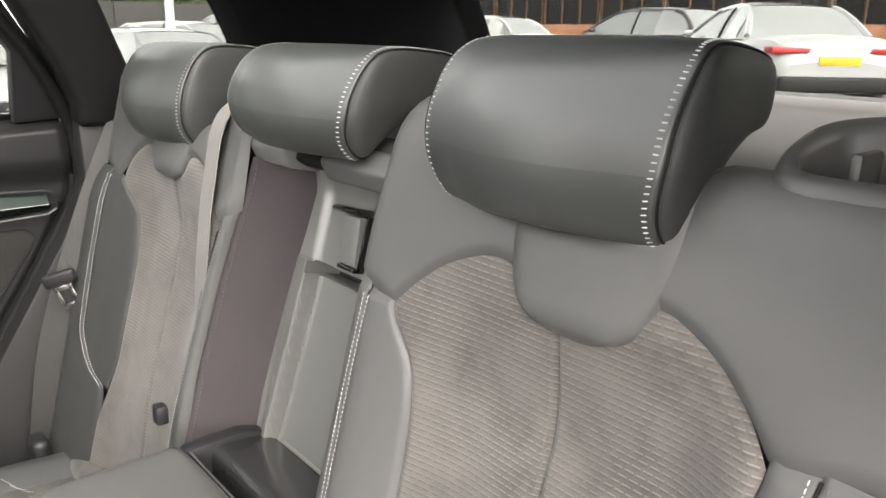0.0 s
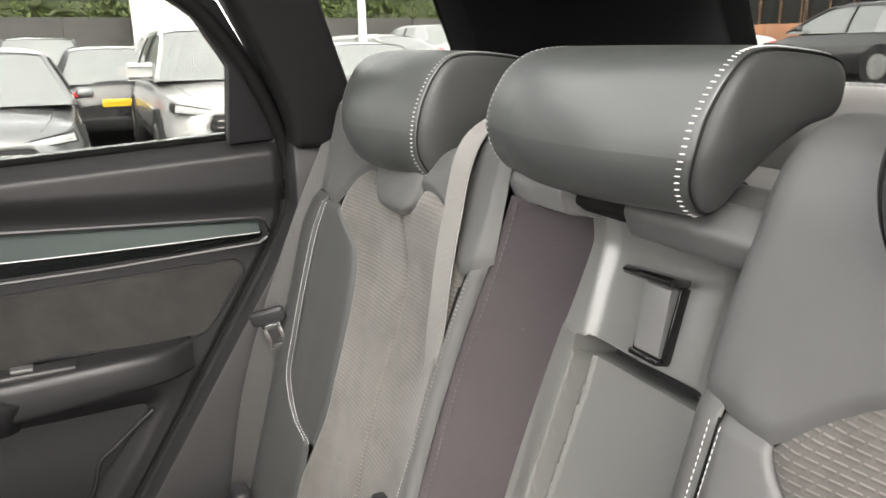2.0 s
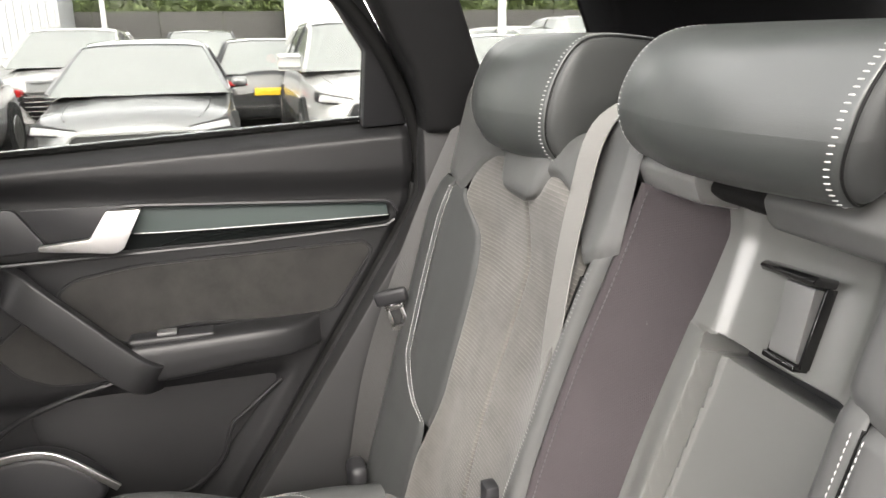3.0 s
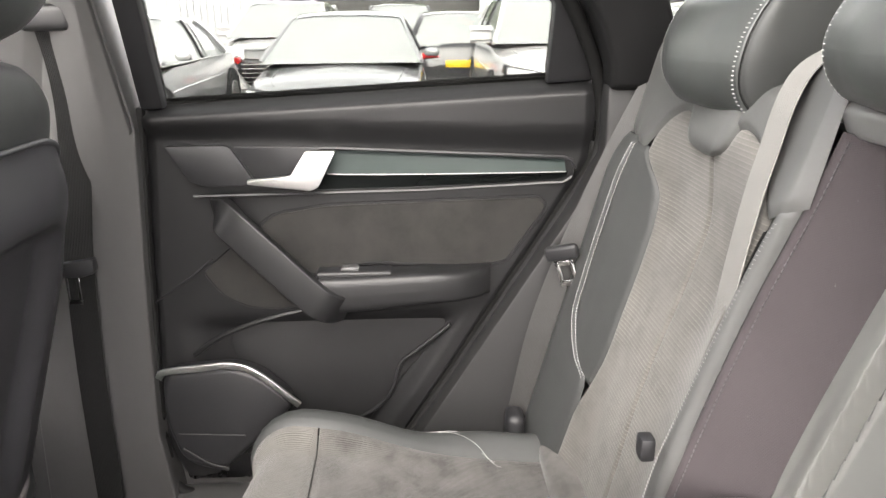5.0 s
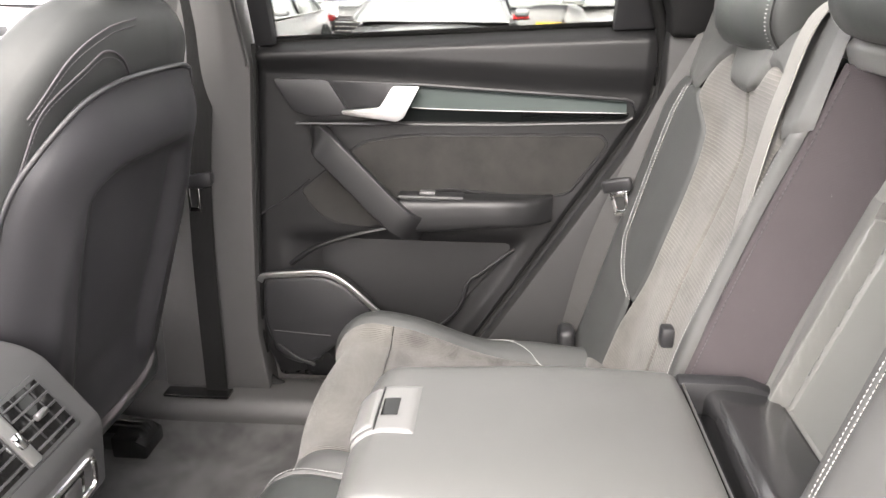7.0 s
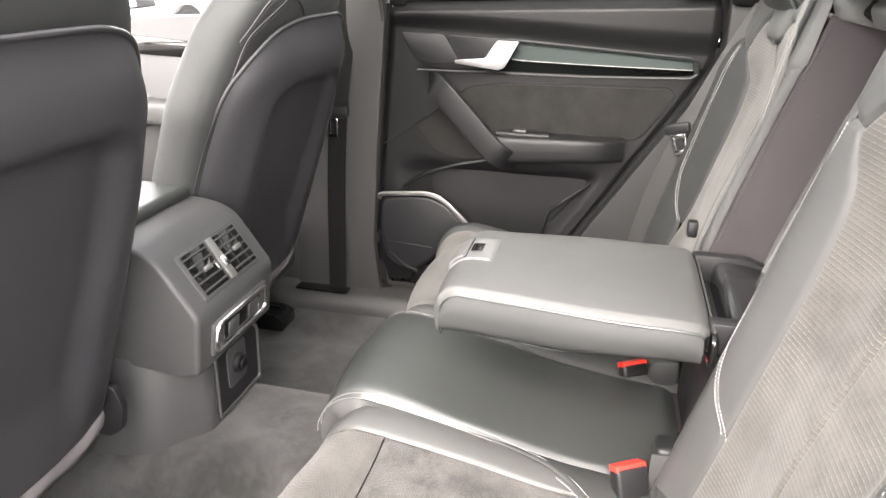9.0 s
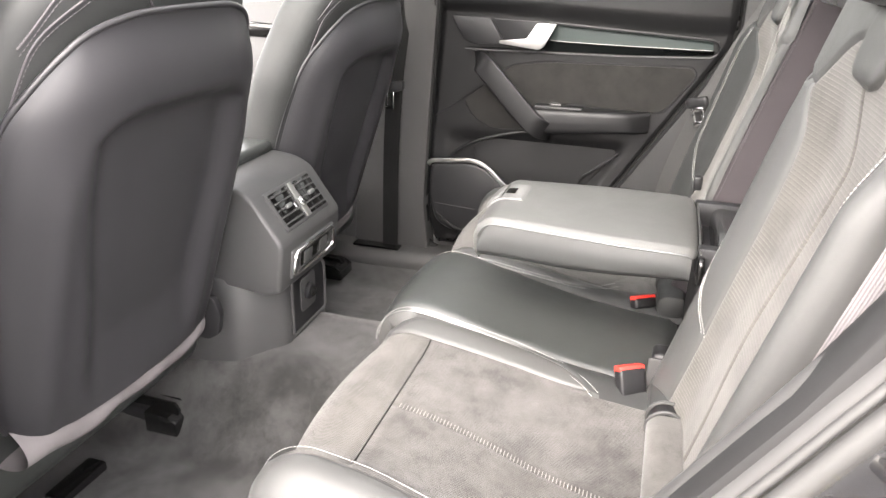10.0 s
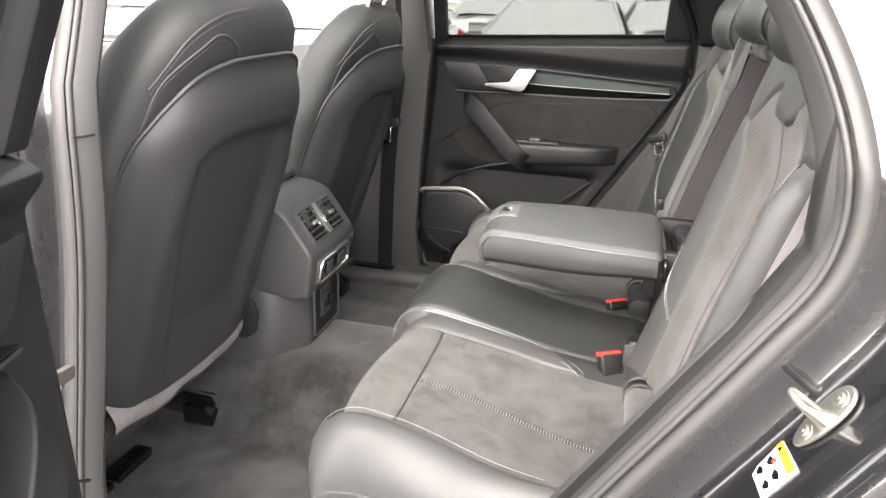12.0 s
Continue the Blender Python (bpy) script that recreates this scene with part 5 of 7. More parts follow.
def rear_door(sg, label, turn=0.0):
    hinge = Vector((sg * 0.82, 0.83, 0.55))
    door = thing("door_rear_" + ("right" if sg > 0 else "left"), hinge, label, "car door", "rear doors", "structure")

    def put(name, sh, mat, parent=door, text="", smooth=True, kind=""):
        # the sill falls a little towards the front
        sh.moved(lambda p: (sg * p[0], p[1], p[2] + (0.014 - 0.034 * (p[1] - 0.1) / 0.64) * ease(1.17, 1.262, p[2]) * ease(1.50, 1.28, p[2])))
        return part(name, sh, mat, parent, text, smooth, kind)

    sh = Shape()
    zs = sorted(set(span(0.545, 1.262, 60) + span(1.15, 1.262, 30)))
    sh.grid(lambda u, z: (panel_depth(edge_rear(z) + u * (edge_front(z) - edge_rear(z)), z) + 0.014 * (1 - math.sqrt(max(0, 1 - (1 - min(1, min(u, 1 - u) * 0.6 / 0.012)) ** 2))), edge_rear(z) + u * (edge_front(z) - edge_rear(z)), z), edge_steps(60), zs)
    put("lining", sh, DOOR_PLASTIC, door, "charcoal moulded door lining", 60)
    outline = [(edge_rear(z), z) for z in span(0.53, 1.262, 16)] + [(edge_front(z), z) for z in span(1.262, 0.53, 16)]
    put("shell", flat(outline, 0.772, 0.86, 0.004), BODY_PAINT, door, "dark grey painted door shell")
    # window frame and glass
    fr = [(0.026, 1.255), (0.03, 1.30), (0.056, 1.36), (0.122, 1.475), (0.20, 1.535), (0.745, 1.545), (0.75, 1.255), (0.715, 1.255), (0.712, 1.50), (0.21, 1.495), (0.152, 1.455), (0.105, 1.38), (0.105, 1.255)]
    sh = flat(fr, 0.745, 0.785, 0.003).moved(lambda p: lean(p))
    put("window_frame", sh, PLASTIC_DARK, door, "black window frame")
    sh = flat([(0.10, 1.25), (0.10, 1.38), (0.15, 1.46), (0.21, 1.50), (0.72, 1.51), (0.725, 1.25)], 0.768, 0.772, 0).moved(lambda p: lean(p))
    g = put("window_pane", sh, PRIVACY, door)
    g.visible_shadow = False
    sh = Shape().tube([(0.764, y, 1.264) for y in span(0.10, 0.745, 6)], 0.006, 8)
    put("window_wiper_seal", sh, RUBBER_DARK, door)
    # gloss strip with a bright line, and the handle
    sh = Shape()
    ys = span(0.068, 0.675, 40)

    def strip(y, k):
        top = curve_at([(0.06, 1.138), (0.075, 1.147), (0.44, 1.167), (0.480, 1.172), (0.50, 1.118), (0.68, 1.108)], y)
        bot = curve_at([(0.06, 1.122), (0.075, 1.113), (0.30, 1.104), (0.68, 1.100)], y)
        mid = bot + (top - bot) * 0.42
        z = bot + (mid - bot) * k * 2 if k < 0.5 else mid + (top - mid) * (k - 0.5) * 2
        x = 0.726 + (0.012 * (k - 0.5) * 2 if k > 0.5 else 0.016 * (0.5 - k) * 2)
        return (x, y, z)

    sh.grid(strip, ys, [0, 0.25, 0.5])
    put("gloss_strip", sh, STRIP_GLOSS, door, "piano-black lower facet of the trim strip", 20)
    put("strip_facet", Shape().grid(strip, span(0.072, 0.462, 30), [0.5, 0.56, 0.75, 0.96, 1.0]), STRIP_REFLECTION, door, "upper facet of the trim strip, teal reflection in its colour", 20)
    rim = [(0.06, 1.118), (0.056, 1.131), (0.062, 1.146), (0.075, 1.151), (0.44, 1.171), (0.47, 1.172)]
    sh = Shape().tube([(0.729, y, z) for y, z in rim] , 0.003, 6)
    sh.tube([(0.729, 0.06, 1.118), (0.729, 0.075, 1.109), (0.729, 0.30, 1.100), (0.729, 0.68, 1.096)], 0.003, 6)
    put("strip_rim", sh, PLASTIC_DARK, door)
    sh = Shape().tube([(strip(y, 0.5)[0] - 0.0006, y, strip(y, 0.5)[2]) for y in span(0.072, 0.46, 14)], 0.0009, 6)
    put("bright_line", sh, PLASTIC_SATIN, door, "thin satin metal line")
    put("handle_bowl", flat(rounded([(0.612, 1.175), (0.47, 1.172), (0.47, 1.112), (0.572, 1.112)], 0.006), 0.738, 0.744, 0.002), PLASTIC_DARK, door, "black handle bowl")
    sh = flat(rounded([(0.588, 1.117), (0.590, 1.123), (0.518, 1.132), (0.492, 1.171), (0.444, 1.171), (0.474, 1.114), (0.486, 1.108)], 0.004), 0.703, 0.716, 0.004, 3)
    sh.moved(lambda p: (p[0] + 0.012 * ease(0.55, 0.59, p[1]), p[1], p[2]))
    put("door_handle", sh, SATIN_METAL, door, "satin aluminium release handle")
    put("handle_root", flat([(0.49, 1.168), (0.45, 1.168), (0.472, 1.12), (0.486, 1.12)], 0.712, 0.742, 0.003), PLASTIC_DARK, door)
    put("tweeter_cover", flat(rounded([(0.722, 1.178), (0.618, 1.178), (0.578, 1.113), (0.655, 1.110), (0.686, 1.120)], 0.010), 0.733, 0.744, 0.003), PLASTIC_DARK, door, "perforated black tweeter cover")
    # microfibre panels with a raised lip
    up_panel = rounded([(0.585, 1.040), (0.555, 1.062), (0.468, 1.076), (0.112, 1.084), (0.098, 1.066), (0.165, 0.972), (0.22, 0.960), (0.40, 0.975), (0.50, 0.952)], [0.02, 0.03, 0.03, 0.02, 0.012, 0.012, 0.03, 0.03, 0.01])
    put("upper_insert", flat(up_panel, 0.7385, 0.750, 0.004, 3), SUEDE_DARK, door, "dark grey microfibre insert")
    lip = [(0.7405, y, z) for y, z in up_panel]
    put("insert_lip", Shape().tube(lip, 0.0032, 6, True, (1, 0, 0)), DOOR_PLASTIC, door)
    lo_panel = rounded([(0.682, 0.962), (0.617, 1.014), (0.50, 0.90), (0.56, 0.893), (0.61, 0.897), (0.65, 0.918)], 0.014)
    put("lower_insert", flat(lo_panel, 0.7385, 0.750, 0.004, 3), SUEDE_DARK, door, "small dark grey microfibre insert")
    put("insert_lip", Shape().tube([(0.7405, y, z) for y, z in lo_panel], 0.0025, 6, True, (1, 0, 0)), DOOR_PLASTIC, door)
    # pull grip and armrest
    sh = Shape()
    grip = through_points([(0.742, 0.640, 1.068), (0.715, 0.630, 1.068), (0.690, 0.610, 1.056), (0.678, 0.560, 1.010), (0.672, 0.50, 0.950), (0.676, 0.468, 0.922), (0.715, 0.445, 0.908)], 5)
    sec = rounded([(-0.027, -0.014), (0.027, -0.014), (0.023, 0.014), (-0.023, 0.014)], 0.004, 3)
    sh.sweep(grip, sec, up=(1, 0, 0))
    put("pull_grip", sh, DOOR_PLASTIC, door, "diagonal grey pull grip")
    arm_shape = Shape()

    def rest_pt(i, k):
        y = 0.195 + i * 0.285
        a = 2 * math.pi * k
        tall = 0.026 + 0.006 * ease(0.2, 0.44, y)
        deep = 0.052 * (0.35 + 0.65 * ease(0.19, 0.24, y))
        zc = 0.944 - 0.010 * ease(0.25, 0.46, y)
        ca, sa = math.cos(a), math.sin(a)
        k2 = 0.45
        return (0.742 - deep * (0.5 + 0.5 * math.copysign(abs(ca) ** k2, ca)) * 1.25, y, zc + tall * math.copysign(abs(sa) ** k2, sa))

    arm_shape.grid(rest_pt, [0, 0.02, 0.08, 0.2, 0.4, 0.6, 0.8, 1.0], span(0, 1, 33))
    put("arm_pad", arm_shape, DOOR_PLASTIC, door, "padded leatherette armrest", 60)
    put("switch_panel", Shape().box(0.690, 0.725, 0.36, 0.485, 0.962, 0.973, 0.004, 3), PLASTIC_DARK, door, "black window switch panel")
    put("window_switch", Shape().box(0.697, 0.716, 0.415, 0.445, 0.972, 0.979, 0.003, 2), PLASTIC, door, "satin window switch")
    put("crease", Shape().tube([(0.7415, 0.775, 0.905), (0.741, 0.70, 0.955), (0.741, 0.665, 0.985)], 0.002, 6), PLASTIC_DARK, door)
    put("pocket_rim", Shape().tube(through_points([(0.745, 0.715, 0.805), (0.739, 0.66, 0.845), (0.736, 0.58, 0.875), (0.738, 0.50, 0.893)], 5), 0.005, 8, scale=None), DOOR_PLASTIC, door)
    put("pocket", flat(rounded([(0.655, 0.838), (0.56, 0.884), (0.44, 0.905), (0.215, 0.908), (0.36, 0.735), (0.42, 0.650), (0.56, 0.620), (0.64, 0.76)], 0.02), 0.7565, 0.775, 0.004), POCKET, door, "dark door pocket")
    sh = Shape().tube(through_points([(0.760, 0.50, 0.655), (0.756, 0.425, 0.668), (0.753, 0.372, 0.715), (0.752, 0.352, 0.775), (0.750, 0.325, 0.800), (0.747, 0.262, 0.852)], 6), 0.0038, 8)
    put("pocket_edge", sh, DOOR_PLASTIC, door, "moulded end of the door pocket")
    put("speaker_cover", flat(rounded([(0.762, 0.792), (0.64, 0.802), (0.595, 0.785), (0.535, 0.728), (0.60, 0.660), (0.68, 0.590), (0.745, 0.615), (0.768, 0.70)], 0.03, 5), 0.700, 0.745, 0.012, 3), PLASTIC_DARK, door, "black door speaker cover")
    sh = Shape().sweep(through_points([(0.699, 0.766, 0.785), (0.697, 0.755, 0.797), (0.696, 0.70, 0.803), (0.696, 0.642, 0.807), (0.696, 0.598, 0.790), (0.698, 0.530, 0.727)], 6), rounded([(-0.006, -0.003), (0.006, -0.003), (0.006, 0.003), (-0.006, 0.003)], 0.002), up=(1, 0, 0))
    put("speaker_trim", sh, SATIN_METAL, door, "satin metal speaker trim")
    sh = Shape().sweep(through_points([(0.699, 0.740, 0.645), (0.698, 0.70, 0.615), (0.70, 0.665, 0.600)], 5), rounded([(-0.004, -0.003), (0.004, -0.003), (0.004, 0.003), (-0.004, 0.003)], 0.002), up=(1, 0, 0))
    put("speaker_trim", sh, DOOR_PLASTIC, door)
    put("speaker_seam", Shape().tube([(0.6995, 0.745, 0.675), (0.6995, 0.63, 0.668)], 0.0015, 6), DOOR_PLASTIC, door)
    sh = Shape().tube([(0.750, edge_rear(z) - 0.005, z) for z in span(0.60, 1.26, 24)], 0.008, 8)
    if sg > 0:
        sh.tube([(0.744, edge_front(z) + 0.006, z) for z in span(0.60, 1.26, 16)], 0.010, 8)
    put("edge_seal", sh, RUBBER_DARK, door, "black rubber edge seal")
    if turn:
        door.rotation_euler = (0, 0, radians(turn))
        door.location += Vector((-0.055, -0.085, 0))
    return door


rear_door(1, "closed rear car door with charcoal lining and metal handle")
rear_door(-1, "rear car door standing wide open on its hinges", -75)

# belt on the far pillar between the doors
belt([(0.595, 0.835, 1.50), (0.638, 0.823, 1.37), (0.660, 0.822, 1.27), (0.686, 0.842, 1.15), (0.690, 0.862, 1.0), (0.690, 0.873, 0.80), (0.690, 0.877, 0.532)], (1, 0, 0), "black front belt webbing hanging down the pillar", 0.046, mat=WEBBING_BLACK)
t = thing("belt_tongue", (0.685, 0.875, 0.95), "chrome belt tongue with black grip hanging on the webbing", "belt tongue", "belt tongues")
part("grip", Shape().prism(rounded([(0.835, 0.985), (0.835, 1.010), (0.872, 1.004), (0.905, 1.000), (0.905, 0.980), (0.86, 0.978)], 0.006), "x", 0.676, 0.694, 0.005), PLASTIC_DARK, t)
for a in ((0.862, 0.867), (0.880, 0.885)):
    part("plate", Shape().box(0.680, 0.684, a[0], a[1], 0.935, 0.982, 0.001), CHROME, t)
part("plate", Shape().box(0.680, 0.684, 0.862, 0.885, 0.932, 0.941, 0.001), CHROME, t)
ring = thing("belt_guide", (0.69, 0.89, 1.36), "black upper belt guide on the pillar", "belt guide")
part("guide", Shape().box(0.622, 0.652, 0.785, 0.862, 1.358, 1.395, 0.010, 3), PLASTIC_DARK, ring)
single("belt_sill_slot", Shape().box(0.665, 0.70, 0.845, 0.985, 0.526, 0.533, 0.002), PIANO, "black belt anchor bar on the sill", "belt anchor")

# ---- front seats ----
def seat_place(c, x, s, n):
    """A place on a front seat's back: s up along it, n out of its rear face. The left seat is set a little higher and further back."""
    dy, dz = (-0.04, 0.03) if c < 0 else (0.0, 0.0)
    return (c + x, 0.925 + dy - 0.302 * s - 0.953 * n, 0.70 + dz + 0.953 * s - 0.302 * n)


W_MARKS = [(0.0, 0.205), (0.05, 0.225), (0.2, 0.243), (0.33, 0.242), (0.42, 0.228), (0.47, 0.205), (0.51, 0.176), (0.535, 0.148), (0.55, 0.110), (0.557, 0.06)]


W_SHELL = [(q.x, q.y) for q in through_points([(a, b, 0) for a, b in W_MARKS], 8)]


def front_seat(c, label):
    seat = thing("front_seat", (c, 1.15, 0.47), label, "car seat", "front seats")

    def w(s):
        return curve_at(W_SHELL, s)

    sh = Shape()

    def shell(u, v):
        s = v * 0.556
        k = 2 * u - 1
        x = k * w(s)
        rim = 1 - (1 - abs(k) ** 6) * (1 - ease(0.80, 1.0, v))
        arch = 0.458 - 0.40 * x * x - 0.02 * ease(0.08, 0.16, abs(x))
        hollow = ease(0.160 - 0.02 * ease(0.35, 0.1, s), 0.112 - 0.02 * ease(0.35, 0.1, s), abs(x)) * ease(arch + 0.004, arch - 0.034, s) * ease(-0.02, 0.12, s)
        n = 0.016 - 0.026 * rim ** 2 - 0.055 * abs(x / 0.245) ** 3 - 0.027 * hollow + 0.006 * math.exp(-((abs(x) - 0.178) / 0.016) ** 2) * ease(0.42, 0.34, s)
        return seat_place(c, x, s, n), (x, s)

    sh.grid(shell, edge_steps(72), edge_steps(72))
    part("back_shell", sh, SHELL, seat, "smooth dark hard back shell", 80)
    way = through_points([(b, a, 0) for a, b in W_MARKS] + [(-b, a, 0) for a, b in W_MARKS[::-1]], 10)
    line = [Vector(seat_place(c, q.x, q.y, -0.0095 - 0.055 * abs(q.x / 0.245) ** 3)) for q in way]
    part("shell_edge", Shape().tube(line, 0.0036, 10, False, (0, -1, 0.2)), SHELL, seat, "rounded edge of the shell")
    # upholstered back, lofted
    body = Shape()
    tab = [(-0.02, 0.20, 0.10), (0.06, 0.235, 0.12), (0.2, 0.262, 0.13), (0.36, 0.262, 0.13), (0.46, 0.240, 0.125), (0.53, 0.212, 0.12), (0.577, 0.184, 0.108), (0.610, 0.150, 0.088), (0.634, 0.10, 0.058), (0.644, 0.01, 0.012)]
    rows = [(s, curve_at([(a, b) for a, b, _ in tab], s), curve_at([(a, d) for a, _, d in tab], s)) for s in span(-0.02, 0.644, 48)]

    def loft(i, k):
        s, half, deep = rows[int(i)]
        a = 2 * math.pi * k
        ca, sa = math.cos(a), math.sin(a)
        x = half * math.copysign(abs(ca) ** 0.55, ca)
        n = -0.086 + 0.012 * ease(0.5, 0.60, s) + deep * 0.5 * math.copysign(abs(sa) ** 0.6, sa) - 0.018 * (x / 0.26) ** 2
        return seat_place(c, x, s, n), (x, s)

    body.grid(loft, list(range(len(rows))), span(0, 1, 49))
    part("backrest", body, LEATHER_MATT, seat, "black leather upholstered backrest", 80)
    def on_back(x, s):
        half, deep = curve_at([(a, b) for a, b, _ in tab], s), curve_at([(a, e) for a, _, e in tab], s)
        sa = max(0.0, 1 - min(0.999, abs(x) / max(half, 0.01)) ** (2 / 0.55)) ** 0.5
        return seat_place(c, x, s, -0.086 + 0.012 * ease(0.5, 0.60, s) - 0.018 * (x / 0.26) ** 2 + deep * 0.5 * sa ** 0.6 + 0.0008)

    for sd in (-1,):
        for way in ([(0.225, 0.42), (0.190, 0.52), (0.130, 0.578), (0.100, 0.588), (0.070, 0.575), (0.050, 0.552)], [(0.205, 0.510), (0.160, 0.580), (0.10, 0.612), (0.03, 0.622)]):
            pts = through_points([(x, s, 0) for x, s in way], 8)
            line = [on_back(sd * p.x, p.y) for p in pts]
            part("seam", Shape().tube(line, 0.0014, 6, up=(0, -1, 0)), THREAD_DARK, seat)
            line = [on_back(sd * p.x, p.y - 0.007) for p in pts]
            part("seam_stitching", Shape().stitches(line, 0.006, 0.0042, 0.0007, (0, -1, 0.3)), THREAD_DARK, seat, kind="stuff")
    # headrest on posts
    hr = Shape()

    def pillow(i, k):
        t = int(i) / 16
        a = 2 * math.pi * k
        ca, sa = math.cos(a), math.sin(a)
        r = math.sin(math.pi * (0.04 + 0.92 * t)) ** 0.35
        s = 0.668 + 0.19 * t
        return seat_place(c, 0.135 * r * math.copysign(abs(ca) ** 0.6, ca), s, -0.075 + 0.055 * r * math.copysign(abs(sa) ** 0.8, sa))

    hr.grid(pillow, list(range(17)), span(0, 1, 33))
    hr.add([pillow(0, k) for k in span(0, 1, 33)[:-1]], [tuple(range(32))])
    part("headrest", hr, LEATHER, seat, "black leather headrest", 80)
    for x in (-0.06, 0.06):
        part("post", Shape().tube([seat_place(c, x, 0.60, -0.075), seat_place(c, x, 0.70, -0.075)], 0.0065, 12), CHROME, seat, "chrome headrest post")
    # under the shell: rolled cloth valance, cushion, runners
    dy, dz = (-0.04, 0.03) if c < 0 else (0.0, 0.0)
    val = Shape()
    roll = [(0.026, 0.02), (0.010, 0.006), (0.003, -0.012), (0.007, -0.032), (0.022, -0.044), (0.046, -0.048), (0.080, -0.042)]
    roll = through_points([(p, q, 0) for p, q in roll], 4)
    val.grid(lambda u, v: (c + (2 * u - 1) * 0.205, 0.916 + dy + roll[int(v)].x + 0.0025 * math.sin(23 * u + 0.4 * v) + 0.02 * (2 * u - 1) ** 4, 0.699 + dz + roll[int(v)].y + 0.002 * math.sin(17 * u)), span(0, 1, 24), list(range(len(roll))))
    part("valance", val, CLOTH_ROLL, seat, "grey cloth roll under the shell", 80)
    for sd in (1,) if c < 0 else (-1,):
        fin = rounded([(0.912 + dy, 0.735 + dz), (0.900 + dy, 0.705 + dz), (0.908 + dy, 0.665 + dz), (0.930 + dy, 0.650 + dz), (0.99, 0.67 + dz), (1.02, 0.76 + dz)], 0.008)
        part("side_cover", Shape().prism(fin, "x", c + sd * 0.185, c + sd * 0.197, 0.004, 3), PLASTIC_DARK, seat, "black plastic hinge cover")
    part("seat_cushion", Shape().prism(rounded([(0.955, 0.60), (0.955, 0.76), (1.2, 0.78), (1.45, 0.81), (1.50, 0.76), (1.46, 0.60)], 0.04), "x", c - 0.26, c + 0.26, 0.03, 4), LEATHER, seat, "black leather cushion")
    for x in (-0.19, 0.19):
        part("runner", Shape().box(c + x - 0.022, c + x + 0.022, 1.0, 1.45, 0.478, 0.512, 0.005), PLASTIC_DARK, seat, "black seat runner")
        cap = part("runner_cap", Shape().prism(rounded([(0.962, 0.472), (0.962, 0.500), (0.982, 0.512), (1.03, 0.516), (1.03, 0.472)], 0.004), "x", c + x - 0.034, c + x + 0.040, 0.003), PIANO, seat, "gloss black runner end cap")
        part("rail_lip", Shape().prism(rounded([(0.968, 0.510), (0.978, 0.528), (1.2, 0.534), (1.2, 0.512)], 0.003), "x", c + x - 0.010, c + x - 0.004, 0.001), PIANO, cap)
        part("rail_lip", Shape().prism(rounded([(0.968, 0.510), (0.978, 0.526), (1.2, 0.530), (1.2, 0.512)], 0.003), "x", c + x + 0.010, c + x + 0.016, 0.001), PIANO, cap)
        part("bracket", Shape().box(c + x - 0.03, c + x + 0.03, 1.10, 1.20, 0.51, 0.62, 0.008), PLASTIC_DARK, seat)
    part("crossbar", Shape().tube([(c - 0.2, 1.12, 0.545), (c + 0.2, 1.12, 0.545)], 0.014, 10), PLASTIC_DARK, seat)
    return seat


front_seat(-0.372, "black leather front seat, hard back shell, by the open door")
front_seat(0.372, "black leather front seat, hard back shell, by the closed door")
for x in (-0.418, -0.536):
    single("carpet_cover", Shape().box(x, x + 0.105, 1.040, 1.078, 0.44, 0.472, 0.003), PIANO, "black plastic cap let into the carpet", "floor cap", "floor caps")

# ---- centre console, rear end ----
con = thing("centre_console", (0.005, 1.0, 0.5), "charcoal centre console with rear vents and sockets", "console")
prof = [(0.87, 0.752), (0.812, 0.744), (0.782, 0.754), (0.772, 0.842), (0.775, 0.853), (0.832, 0.932), (0.862, 0.946), (0.905, 0.952), (1.5, 0.952), (1.5, 0.752)]
CL, CR = -0.115, 0.125
sh = Shape().prism(rounded(prof, [0.004, 0.008, 0.006, 0.012, 0.008, 0.03, 0.02, 0.01, 0.01, 0.01], 4), "x", CL, CR, 0.010, 3)
part("body", sh, PLASTIC, con, "soft grey plastic console body")
part("lid", Shape().box(CL + 0.004, CR - 0.004, 0.91, 1.35, 0.948, 0.972, 0.012, 4), LEATHER, con, "leather armrest lid")
part("lid_gap", Shape().box(CL - 0.001, CR + 0.001, 0.90, 1.36, 0.9475, 0.951, 0.001), PIANO, con)
plan = rounded([(-0.048, 0.809), (-0.113, 0.868), (-0.128, 1.02), (-0.132, 1.6), (0.142, 1.6), (0.138, 1.02), (0.130, 0.86), (0.122, 0.809)], [0.012, 0.03, 0.05, 0.01, 0.01, 0.05, 0.02, 0.012], 4)
part("lower_body", Shape().prism(plan, "z", 0.50, 0.768, 0.004, 2), PLASTIC, con, "soft grey plastic lower console")
d = Vector((0.832 - 0.774, 0.932 - 0.853)).normalized()
fa = math.degrees(math.atan2(0.832 - 0.774, 0.932 - 0.853))
vent_turn = Matrix.Translation((0.005, 0.803, 0.8925)) @ pose(0, 0, 0, -fa, 0, 0)
vent = part("vent_panel", Shape().box(-0.084, 0.084, -0.0035, 0.004, -0.040, 0.040, 0.004, 2, vent_turn), PLASTIC, con, "satin vent panel")
